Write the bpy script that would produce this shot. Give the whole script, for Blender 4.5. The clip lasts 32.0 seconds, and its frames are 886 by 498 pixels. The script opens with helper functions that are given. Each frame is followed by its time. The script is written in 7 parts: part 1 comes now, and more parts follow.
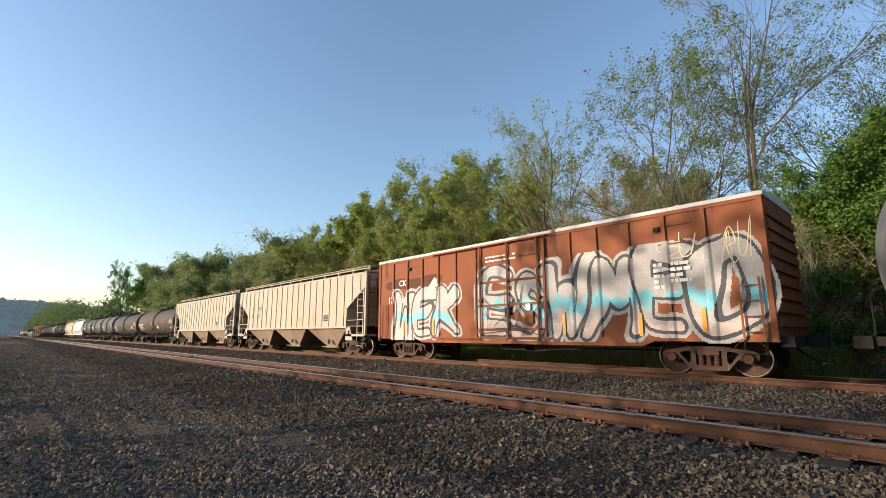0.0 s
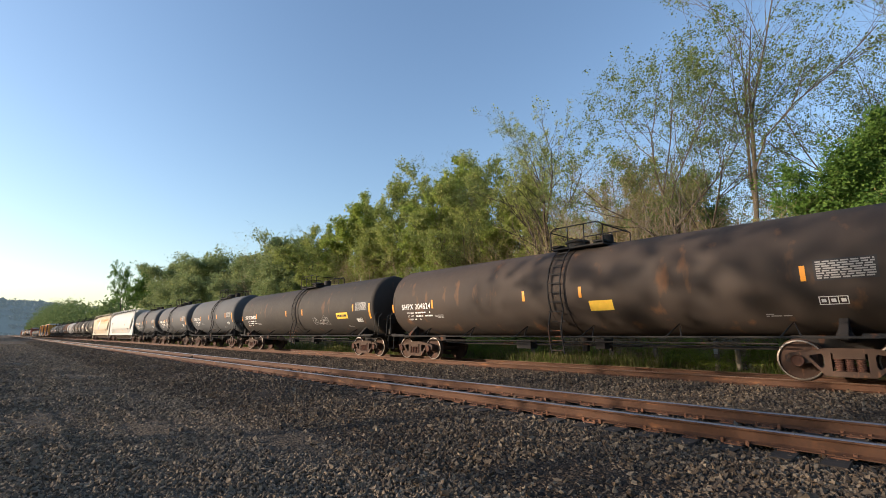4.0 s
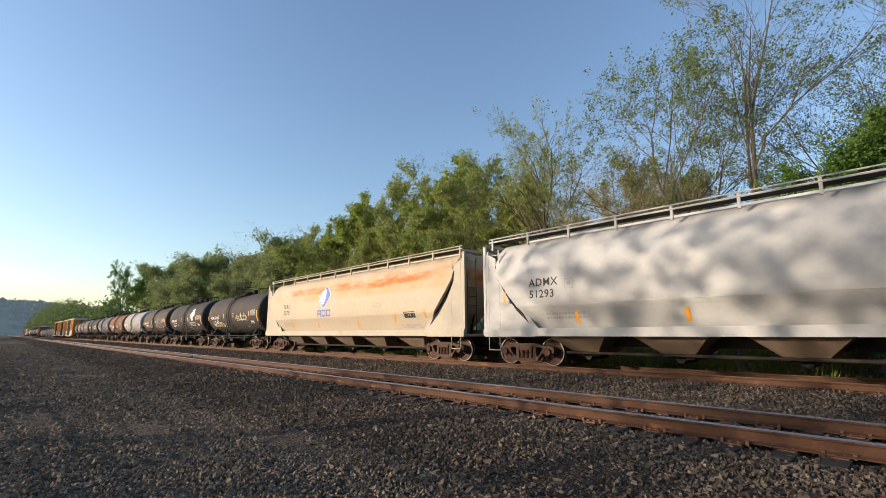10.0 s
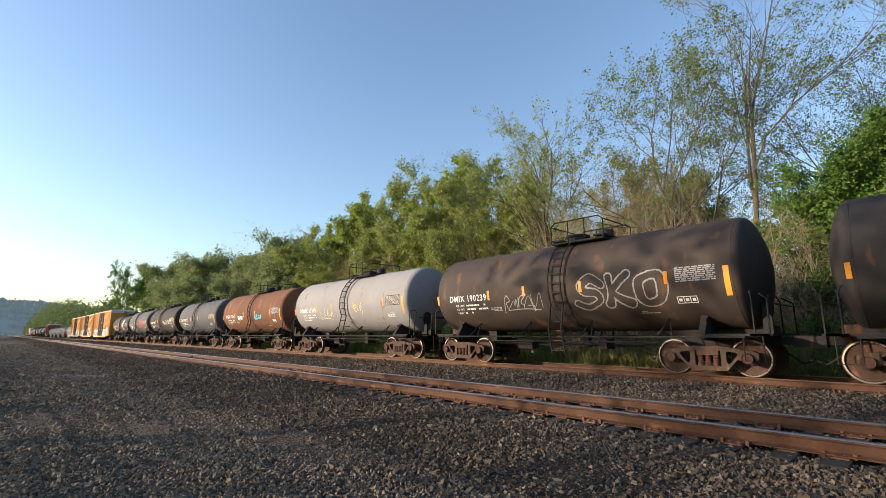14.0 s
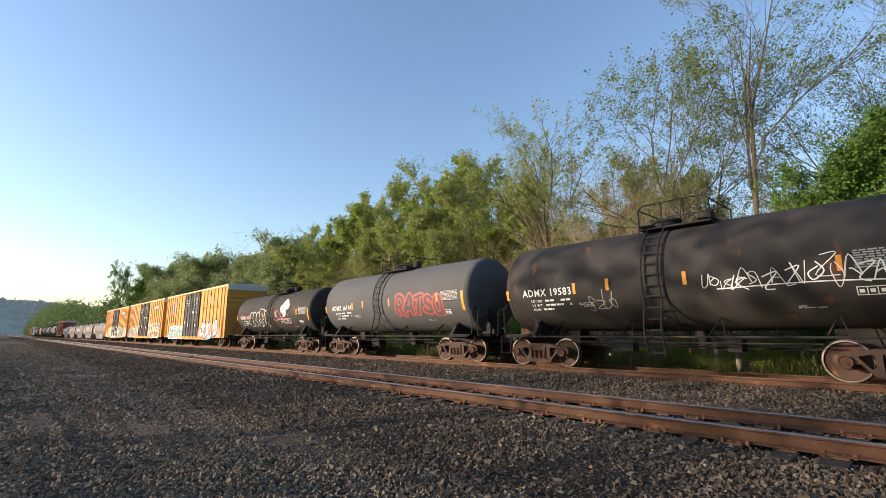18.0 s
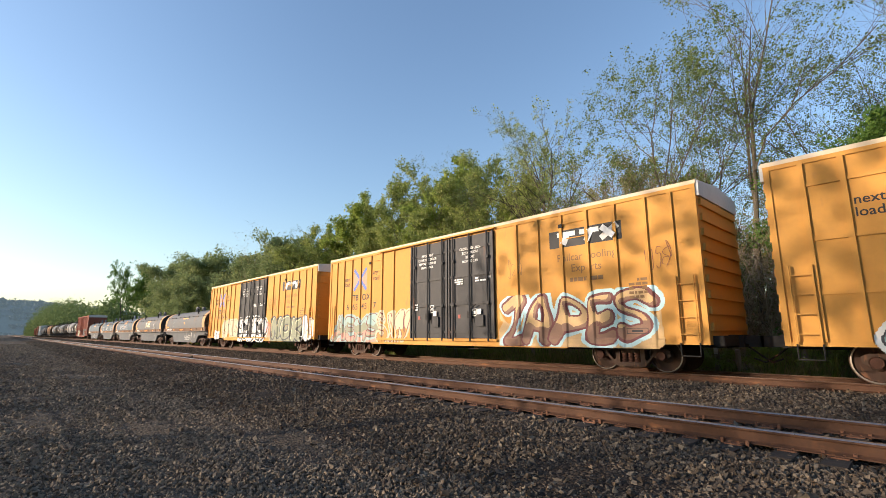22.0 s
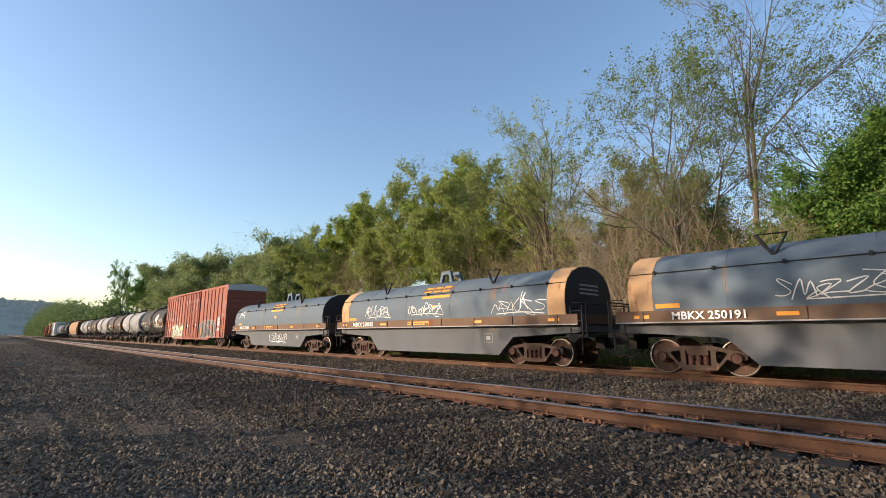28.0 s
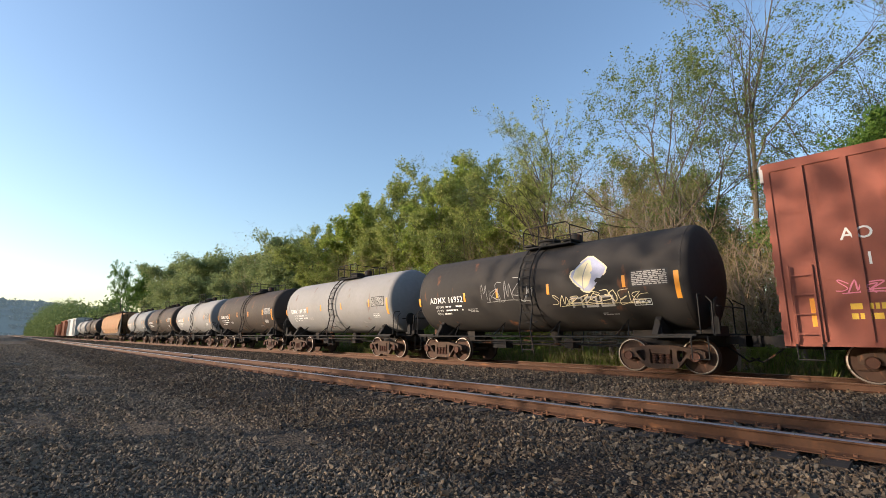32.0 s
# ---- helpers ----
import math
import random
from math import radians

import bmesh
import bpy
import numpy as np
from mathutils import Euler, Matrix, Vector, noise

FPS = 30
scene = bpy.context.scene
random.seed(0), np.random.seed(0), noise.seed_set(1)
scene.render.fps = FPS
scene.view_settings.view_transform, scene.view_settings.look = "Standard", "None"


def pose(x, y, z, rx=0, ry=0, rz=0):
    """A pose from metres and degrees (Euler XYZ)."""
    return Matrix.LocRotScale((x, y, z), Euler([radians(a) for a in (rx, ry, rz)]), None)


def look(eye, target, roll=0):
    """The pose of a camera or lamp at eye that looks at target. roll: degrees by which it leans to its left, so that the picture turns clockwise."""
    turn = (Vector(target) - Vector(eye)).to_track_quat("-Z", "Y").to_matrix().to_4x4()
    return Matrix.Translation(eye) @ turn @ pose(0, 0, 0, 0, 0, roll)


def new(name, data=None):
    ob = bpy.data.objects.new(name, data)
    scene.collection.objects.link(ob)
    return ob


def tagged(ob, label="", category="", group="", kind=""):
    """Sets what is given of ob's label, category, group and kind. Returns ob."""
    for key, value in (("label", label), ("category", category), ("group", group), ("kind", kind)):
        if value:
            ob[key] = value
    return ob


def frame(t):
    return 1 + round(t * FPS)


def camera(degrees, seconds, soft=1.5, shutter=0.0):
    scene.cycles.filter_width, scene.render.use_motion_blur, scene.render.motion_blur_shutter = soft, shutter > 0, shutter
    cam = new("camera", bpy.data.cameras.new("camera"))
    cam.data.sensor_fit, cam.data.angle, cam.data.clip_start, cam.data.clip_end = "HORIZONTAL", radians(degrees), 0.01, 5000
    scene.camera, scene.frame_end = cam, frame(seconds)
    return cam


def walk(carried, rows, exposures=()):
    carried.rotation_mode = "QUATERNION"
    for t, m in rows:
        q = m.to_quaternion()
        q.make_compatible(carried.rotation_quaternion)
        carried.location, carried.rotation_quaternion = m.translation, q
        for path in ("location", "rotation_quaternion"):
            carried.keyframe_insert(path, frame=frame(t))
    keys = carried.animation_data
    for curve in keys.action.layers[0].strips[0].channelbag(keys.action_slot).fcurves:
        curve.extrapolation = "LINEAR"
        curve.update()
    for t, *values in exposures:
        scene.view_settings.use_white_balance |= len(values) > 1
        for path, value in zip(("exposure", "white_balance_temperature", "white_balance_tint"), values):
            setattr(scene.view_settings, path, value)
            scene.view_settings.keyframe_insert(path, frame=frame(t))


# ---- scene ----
# ---- camera: stands still beside the near track ----
EYE = (0.0, 0.0, 1.077)
cam = camera(87.26, 32.0, soft=0.8)
YAW, TILT = radians(46.92), radians(10.30)
AIM = (EYE[0] - 10 * math.sin(YAW) * math.cos(TILT), EYE[1] + 10 * math.cos(YAW) * math.cos(TILT), EYE[2] + 10 * math.sin(TILT))
EXPOSURES = [(0, 0.74), (3, 0.72), (6.5, 0.86), (9, 0.71), (11, 0.62), (14, 0.90), (17, 0.88), (20, 0.84), (23, 0.76), (25, 0.70), (30, 0.84), (32, 0.82)]
walk(cam, [(0, look(EYE, AIM, -0.16)), (32, look(EYE, AIM, -0.16))], [(t, stops, 6350, 16) for t, stops in EXPOSURES])

# ---- light: low sun over the trees on the near side of the line ----
SUN_EL, SUN_AZ = radians(12.5), radians(216.0)
world = bpy.data.worlds.new("sky")
scene.world = world
world.use_nodes = True
wn = world.node_tree
wn.nodes.clear()
sky = wn.nodes.new("ShaderNodeTexSky")
sky.sky_type = "NISHITA"
sky.sun_disc = False
sky.sun_elevation, sky.sun_rotation = SUN_EL, SUN_AZ
sky.air_density, sky.dust_density, sky.ozone_density = 1.2, 0.8, 2.4
bg = wn.nodes.new("ShaderNodeBackground")
bg.inputs["Strength"].default_value = 0.160
wo = wn.nodes.new("ShaderNodeOutputWorld")
wn.links.new(sky.outputs[0], bg.inputs[0])
wn.links.new(bg.outputs[0], wo.inputs[0])
TO_SUN = Vector((math.sin(SUN_AZ) * math.cos(SUN_EL), math.cos(SUN_AZ) * math.cos(SUN_EL), math.sin(SUN_EL)))
sun_data = bpy.data.lights.new("sun", "SUN")
sun_data.energy, sun_data.angle, sun_data.color = 4.5, radians(0.55), (1.0, 0.83, 0.61)
sun_lamp = new("sun", sun_data)
sun_lamp.matrix_world = look(tuple(TO_SUN * 60), (0, 0, 0))

# ---- plan: x along the line (the train runs towards +x), y across it, z = 0 on the train's rails ----
NEAR_Y, FAR_Y = 7.775, 14.28      # the two track centres
NEAR_Z = -0.098                   # rail top of the near track
SPEED = 13.634                    # metres a second


# ---- materials ----
def mat(name, color, rough=0.6, metal=0.0, var=0.25, scale=3.0, stretch=(1, 1, 1), second=None, amount=0.5, spot=0.0, spot_color=(0.2, 0.08, 0.03),
        bump=0.15, bump_scale=40.0, obj_random=0.0, sheen=0.0, backlit=None):
    """A surface with broad stains and fine grain: two noises tint the colour, spots of wear lie over it, and a fine relief."""
    m = bpy.data.materials.new(name)
    m.use_nodes = True
    nt = m.node_tree
    N, L = nt.nodes, nt.links
    b = N["Principled BSDF"]
    tc = N.new("ShaderNodeTexCoord")
    mp = N.new("ShaderNodeMapping")
    mp.inputs["Scale"].default_value = stretch
    L.new(tc.outputs["Object"], mp.inputs[0])

    def tex(sc, detail, src=mp):
        n = N.new("ShaderNodeTexNoise")
        n.inputs["Scale"].default_value, n.inputs["Detail"].default_value = sc, detail
        L.new(src.outputs[0] if src is mp else src.outputs["Object"], n.inputs["Vector"])
        return n.outputs["Fac"]

    def ramp(src, lo, hi):
        n = N.new("ShaderNodeMapRange")
        n.inputs["From Min"].default_value, n.inputs["From Max"].default_value = lo, hi
        L.new(src, n.inputs["Value"])
        return n.outputs[0]

    def mix(fac, a, c):
        n = N.new("ShaderNodeMix")
        n.data_type = "RGBA"
        for s, v in ((n.inputs[0], fac), (n.inputs[6], a), (n.inputs[7], c)):
            if hasattr(v, "links"):
                L.new(v, s)
            elif isinstance(v, (int, float)):
                s.default_value = v
            else:
                s.default_value = (*v, 1)
        return n.outputs[2]

    other = second or tuple(c * 0.55 for c in color)
    broad = N.new("ShaderNodeMath")
    broad.operation = "MULTIPLY"
    L.new(ramp(tex(scale, 6), 0.35, 0.7), broad.inputs[0])
    broad.inputs[1].default_value = amount
    col = mix(broad.outputs[0], color, other)
    fine = tex(scale * 9, 4, tc)
    dark, light = tuple(c * (1 - var) for c in color), tuple(min(1, c * (1 + var)) for c in color)
    grain = mix(ramp(fine, 0.3, 0.7), dark, light)
    col = mix(0.4, col, grain)
    if spot > 0:
        s = ramp(tex(scale * 2.3, 8), 0.66 - spot * 0.35, 0.76 - spot * 0.3)
        col = mix(s, col, spot_color)
    if obj_random:
        oi = N.new("ShaderNodeObjectInfo")
        hs = N.new("ShaderNodeHueSaturation")
        L.new(col, hs.inputs["Color"])
        L.new(ramp2(N, L, oi.outputs["Random"], 1 - obj_random, 1 + obj_random), hs.inputs["Value"])
        col = hs.outputs[0]
    L.new(col, b.inputs["Base Color"])
    b.inputs["Roughness"].default_value, b.inputs["Metallic"].default_value = rough, metal
    b.inputs["Specular IOR Level"].default_value = 0.3
    L.new(ramp2(N, L, fine, max(0.05, rough - 0.12), min(1, rough + 0.15)), b.inputs["Roughness"])
    if bump:
        bp = N.new("ShaderNodeBump")
        bp.inputs["Strength"].default_value, bp.inputs["Distance"].default_value = bump, 0.02
        L.new(tex(bump_scale, 4, tc), bp.inputs["Height"])
        L.new(bp.outputs[0], b.inputs["Normal"])
    return m


def ramp2(N, L, src, lo, hi):
    n = N.new("ShaderNodeMapRange")
    n.inputs["To Min"].default_value, n.inputs["To Max"].default_value = lo, hi
    L.new(src, n.inputs["Value"])
    return n.outputs[0]


def island_mat(name, stops, rough=0.9, thin=None, scale=30.0):
    """For heaps of stones and leaves: each loose piece takes its own tone from the stops."""
    m = bpy.data.materials.new(name)
    m.use_nodes = True
    N, L = m.node_tree.nodes, m.node_tree.links
    b = N["Principled BSDF"]
    g = N.new("ShaderNodeNewGeometry")
    cr = N.new("ShaderNodeValToRGB")
    cr.color_ramp.elements[0].color, cr.color_ramp.elements[1].color = (*stops[0], 1), (*stops[-1], 1)
    for i, s in enumerate(stops[1:-1]):
        e = cr.color_ramp.elements.new((i + 1) / (len(stops) - 1))
        e.color = (*s, 1)
    L.new(g.outputs["Random Per Island"], cr.inputs[0])
    n = N.new("ShaderNodeTexNoise")
    n.inputs["Scale"].default_value = scale
    tc = N.new("ShaderNodeTexCoord")
    L.new(tc.outputs["Object"], n.inputs["Vector"])
    hs = N.new("ShaderNodeHueSaturation")
    L.new(cr.outputs[0], hs.inputs["Color"])
    L.new(ramp2(N, L, n.outputs["Fac"], 0.65, 1.35), hs.inputs["Value"])
    L.new(hs.outputs[0], b.inputs["Base Color"])
    b.inputs["Roughness"].default_value = rough
    b.inputs["Specular IOR Level"].default_value = 0.15
    if thin:
        t = N.new("ShaderNodeBsdfTranslucent")
        L.new(hs.outputs[0], t.inputs[0])
        mx = N.new("ShaderNodeMixShader")
        mx.inputs[0].default_value = thin
        L.new(b.outputs[0], mx.inputs[1])
        L.new(t.outputs[0], mx.inputs[2])
        L.new(mx.outputs[0], N["Material Output"].inputs[0])
    return m


def gravel_mat(name, stops, cell, bump, broad=0.6, patch=0.35):
    """Loose stone too small or too far to be built: cells with their own tone and relief, under broad worn patches."""
    m = bpy.data.materials.new(name)
    m.use_nodes = True
    N, L = m.node_tree.nodes, m.node_tree.links
    b = N["Principled BSDF"]
    tc = N.new("ShaderNodeTexCoord")
    v = N.new("ShaderNodeTexVoronoi")
    v.inputs["Scale"].default_value = cell
    L.new(tc.outputs["Object"], v.inputs["Vector"])
    sep = N.new("ShaderNodeSeparateColor")
    L.new(v.outputs["Color"], sep.inputs[0])
    cr = N.new("ShaderNodeValToRGB")
    cr.color_ramp.elements[0].color, cr.color_ramp.elements[1].color = (*stops[0], 1), (*stops[-1], 1)
    for i, s in enumerate(stops[1:-1]):
        e = cr.color_ramp.elements.new((i + 1) / (len(stops) - 1))
        e.color = (*s, 1)
    L.new(sep.outputs[0], cr.inputs[0])
    n = N.new("ShaderNodeTexNoise")
    n.inputs["Scale"].default_value, n.inputs["Detail"].default_value = broad, 6
    L.new(tc.outputs["Object"], n.inputs["Vector"])
    hs = N.new("ShaderNodeHueSaturation")
    L.new(cr.outputs[0], hs.inputs["Color"])
    L.new(ramp2(N, L, n.outputs["Fac"], 1 - patch * 1.6, 1 + patch * 1.6), hs.inputs["Value"])
    L.new(hs.outputs[0], b.inputs["Base Color"])
    b.inputs["Roughness"].default_value = 0.95
    b.inputs["Specular IOR Level"].default_value = 0.12
    inv = N.new("ShaderNodeMath")
    inv.operation = "SUBTRACT"
    inv.inputs[0].default_value = 1.0
    L.new(v.outputs["Distance"], inv.inputs[1])
    bp = N.new("ShaderNodeBump")
    bp.inputs["Strength"].default_value, bp.inputs["Distance"].default_value = bump, 0.6 / cell
    L.new(inv.outputs[0], bp.inputs["Height"])
    L.new(bp.outputs[0], b.inputs["Normal"])
    return m


STONES = [(0.039, 0.031, 0.025), (0.079, 0.061, 0.046), (0.128, 0.101, 0.074), (0.059, 0.047, 0.037), (0.203, 0.163, 0.119), (0.105, 0.072, 0.045), (0.043, 0.034, 0.028)]
M_BALLAST = island_mat("ballast_stone", STONES, 0.9)
# beds darkened to paint shade into gaps between stones; ballast also for grime
M_BALLAST_BED = gravel_mat("ballast_bed", [(0.017, 0.013, 0.010), (0.039, 0.029, 0.022), (0.066, 0.050, 0.037), (0.026, 0.020, 0.016)], 26, 1.0, 0.5, 0.2)
M_LOT = gravel_mat("lot_gravel", [(0.030, 0.025, 0.020), (0.068, 0.054, 0.041), (0.126, 0.099, 0.073), (0.045, 0.036, 0.028)], 26, 1.0, 0.35, 0.2)
M_LOT_STONE = island_mat("lot_stone", [(0.064, 0.052, 0.041), (0.144, 0.115, 0.086), (0.278, 0.218, 0.156), (0.092, 0.074, 0.058)], 0.9)
M_SOIL = gravel_mat("soil_litter", [(0.06, 0.05, 0.03), (0.10, 0.09, 0.045), (0.07, 0.075, 0.03)], 14, 0.6, 0.3, 0.4)
M_RAIL = mat("rusty_rail", (0.088, 0.041, 0.022), 0.75, 0.1, 0.35, 2.5, (0.3, 1, 1), (0.06, 0.03, 0.018), 0.8, 0.1, (0.22, 0.095, 0.04), 0.25, 60)
M_RAILTOP = mat("polished_rail_head", (0.36, 0.35, 0.35), 0.3, 0.9, 0.15, 4, (0.1, 1, 1), (0.22, 0.17, 0.14), 0.4, 0, bump=0.03)
M_RAILTOP_DULL = mat("dull_rail_head", (0.26, 0.17, 0.12), 0.45, 0.6, 0.2, 4, (0.1, 1, 1), (0.2, 0.11, 0.07), 0.5, 0, bump=0.05)
M_TIE = mat("creosoted_tie", (0.035, 0.027, 0.021), 0.9, 0, 0.4, 3, (0.3, 4, 4), (0.06, 0.05, 0.042), 0.6, 0, bump=0.5, bump_scale=25, obj_random=0.3)
M_PLATE = mat("rusty_plate", (0.15, 0.07, 0.04), 0.85, 0.1, 0.35, 8, obj_random=0.2)
M_BARK = mat("grey_bark", (0.105, 0.084, 0.058), 0.95, 0, 0.35, 5, (1, 1, 0.25), (0.07, 0.057, 0.042), 0.7, 0, bump=0.6, bump_scale=14)
M_BARK_DARK = mat("dark_bark", (0.07, 0.057, 0.043), 0.95, 0, 0.35, 5, (1, 1, 0.25), (0.04, 0.034, 0.028), 0.7, 0, bump=0.6, bump_scale=14)
M_BARK_PALE = mat("pale_bark", (0.30, 0.25, 0.20), 0.95, 0, 0.3, 5, (1, 1, 0.25), (0.18, 0.145, 0.11), 0.6, 0, bump=0.5, bump_scale=14)
M_LEAF = [island_mat("spring_leaf", [(0.155, 0.214, 0.039), (0.239, 0.305, 0.059), (0.335, 0.383, 0.087), (0.191, 0.259, 0.049)], 0.6, 0.45, 3),
          island_mat("yellow_leaf", [(0.174, 0.225, 0.051), (0.251, 0.299, 0.075), (0.335, 0.350, 0.117), (0.191, 0.237, 0.062)], 0.6, 0.4, 3),
          island_mat("deep_leaf", [(0.052, 0.113, 0.020), (0.083, 0.162, 0.029), (0.135, 0.211, 0.043), (0.068, 0.137, 0.025)], 0.55, 0.35, 3),
          island_mat("bud_leaf", [(0.15, 0.125, 0.05), (0.21, 0.185, 0.06), (0.20, 0.14, 0.07), (0.17, 0.175, 0.04)], 0.7, 0.35, 3)]
M_LEAF_MID = island_mat("mid_leaf", [(0.088, 0.127, 0.034), (0.130, 0.176, 0.051), (0.177, 0.221, 0.068), (0.104, 0.147, 0.041)], 0.6, 0.4, 3)
# distance haze is mixed into these two leaf colours as greyer greens
M_LEAF_FAR = island_mat("haze_paled_leaf", [(0.166, 0.216, 0.085), (0.229, 0.284, 0.111), (0.291, 0.323, 0.145), (0.146, 0.206, 0.085)], 0.7, 0.4, 0.15)
M_LEAF_BELT = island_mat("hazy_leaf", [(0.09, 0.135, 0.05), (0.125, 0.175, 0.06), (0.17, 0.215, 0.08), (0.08, 0.125, 0.05)], 0.8, 0.3, 0.1)
M_GRASS = island_mat("grass_blade", [(0.09, 0.135, 0.025), (0.15, 0.19, 0.04), (0.30, 0.25, 0.12), (0.12, 0.16, 0.035), (0.20, 0.16, 0.085)], 0.7, 0.4, 3)
M_TWIG = mat("dry_twig", (0.34, 0.255, 0.165), 0.95, 0, 0.3, 4, second=(0.23, 0.17, 0.115))


# ---- mesh code ----
class Geo:
    """Points and faces of one part, gathered from simple solids."""

    def __init__(self):
        self.v, self.f = [], []

    def put(self, pts, faces):
        n = len(self.v)
        self.v += [tuple(p) for p in pts]
        self.f += [tuple(i + n for i in q) for q in faces]
        return self

    def box(self, x0, x1, y0, y1, z0, z1):
        return self.put([(x0, y0, z0), (x1, y0, z0), (x1, y1, z0), (x0, y1, z0), (x0, y0, z1), (x1, y0, z1), (x1, y1, z1), (x0, y1, z1)],
                        [(0, 3, 2, 1), (4, 5, 6, 7), (0, 1, 5, 4), (1, 2, 6, 5), (2, 3, 7, 6), (3, 0, 4, 7)])

    def prism(self, poly, y0, y1):
        """A flat outline in (x, z), counter-clockwise seen from -y, drawn from y0 to y1 (y0 < y1)."""
        n = len(poly)
        return self.put([(x, y0, z) for x, z in poly] + [(x, y1, z) for x, z in poly],
                        [tuple(range(n)), tuple(range(2 * n - 1, n - 1, -1))] + [((i + 1) % n, i, i + n, (i + 1) % n + n) for i in range(n)])

    def prism_x(self, poly, x0, x1):
        """A flat outline in (y, z), drawn from x0 to x1."""
        n = len(poly)
        return self.put([(x0, y, z) for y, z in poly] + [(x1, y, z) for y, z in poly],
                        [tuple(range(n - 1, -1, -1)), tuple(range(n, 2 * n))] + [(i, (i + 1) % n, (i + 1) % n + n, i + n) for i in range(n)])

    def tube(self, path, r, n=6, cap=True):
        """A round bar along a path; r may be one radius or one for each point."""
        rs = r if hasattr(r, "__len__") else [r] * len(path)
        pts, faces, up = [], [], None
        P = [Vector(p) for p in path]
        for i, p in enumerate(P):
            d = (P[min(i + 1, len(P) - 1)] - P[max(i - 1, 0)])
            d = d.normalized() if d.length > 1e-9 else Vector((0, 0, 1))
            if up is None:
                up = Vector((0, 0, 1)) if abs(d.z) < 0.9 else Vector((1, 0, 0))
            a = d.cross(up)
            a = a.normalized() if a.length > 1e-6 else d.orthogonal().normalized()
            up = a.cross(d)
            pts += [p + rs[i] * (math.cos(2 * math.pi * k / n) * a + math.sin(2 * math.pi * k / n) * up) for k in range(n)]
        for i in range(len(P) - 1):
            faces += [(i * n + k, i * n + (k + 1) % n, (i + 1) * n + (k + 1) % n, (i + 1) * n + k) for k in range(n)]
        if cap:
            faces += [tuple(range(n - 1, -1, -1)), tuple(range((len(P) - 1) * n, len(P) * n))]
        return self.put(pts, faces)

    def lathe(self, profile, axis="x", n=24, center=(0, 0, 0)):
        """Turns (along, radius) pairs round an axis."""
        pts, faces = [], []
        for s, r in profile:
            for k in range(n):
                a = 2 * math.pi * k / n
                u, w = r * math.cos(a), r * math.sin(a)
                p = (s, u, w) if axis == "x" else (w, s, u) if axis == "y" else (u, w, s)
                pts.append((p[0] + center[0], p[1] + center[1], p[2] + center[2]))
        for i in range(len(profile) - 1):
            faces += [(i * n + k, i * n + (k + 1) % n, (i + 1) * n + (k + 1) % n, (i + 1) * n + k) for k in range(n)]
        faces += [tuple(range(n - 1, -1, -1)), tuple(range((len(profile) - 1) * n, len(profile) * n))]
        return self.put(pts, faces)

    def mesh(self, name, material, smooth=False):
        me = bpy.data.meshes.new(name)
        me.from_pydata(self.v, [], self.f)
        me.materials.append(material)
        if smooth:
            me.polygons.foreach_set("use_smooth", [True] * len(me.polygons))
            me.set_sharp_from_angle(angle=radians(38))
        me.update()
        return me


def part(name, geo, material, parent, label="", smooth=False, at=None):
    """Links one mesh under its thing or part; geo may be a ready mesh."""
    me = geo if isinstance(geo, bpy.types.Mesh) else geo.mesh(name, material, smooth)
    ob = new(name, me)
    ob.parent = parent
    if at is not None:
        ob.matrix_local = at
    if label:
        tagged(ob, label)
    return ob


def thing(name, label, category, group="", kind=""):
    return tagged(new(name), label, category, group, kind)


def array_mesh(name, verts, faces, material):
    """A mesh straight from number arrays: verts (n, 3), faces (m, k)."""
    me = bpy.data.meshes.new(name)
    n, k = faces.shape
    me.vertices.add(len(verts))
    me.vertices.foreach_set("co", np.ascontiguousarray(verts, dtype=np.float32).ravel())
    me.loops.add(n * k)
    me.loops.foreach_set("vertex_index", np.ascontiguousarray(faces, dtype=np.int32).ravel())
    me.polygons.add(n)
    me.polygons.foreach_set("loop_start", np.arange(0, n * k, k, dtype=np.int32))
    me.update(calc_edges=True)
    me.validate()
    me.materials.append(material)
    return me


# ---- ground: one sheet across both tracks to the horizon ----
PROFILE = [(-4000, -0.6), (-400, -0.6), (-60, -0.58), (-12, -0.56), (-3, -0.56), (0, -0.56), (1.5, -0.555), (2.6, -0.55), (3.5, -0.53), (4.1, -0.49), (4.6, -0.44), (5.1, -0.39), (5.6, -0.345),
           (6.0, -0.33), (6.4, -0.35), (7.4, -0.35), (8.2, -0.35), (9.1, -0.35), (9.6, -0.35), (10.3, -0.36), (11.1, -0.38), (11.8, -0.33), (12.4, -0.25), (12.9, -0.205), (13.6, -0.21),
           (14.9, -0.21), (15.7, -0.205), (16.2, -0.24), (17.2, -0.36), (18.5, -0.42), (21, -0.4), (26, -0.3), (40, 0.5), (70, 3), (140, 9), (400, 20), (900, 20), (4000, 0)]


def ground_z(x, y):
    for (ya, za), (yb, zb) in zip(PROFILE, PROFILE[1:]):
        if ya <= y <= yb:
            return za + (zb - za) * (y - ya) / (yb - ya)
    return 0.0


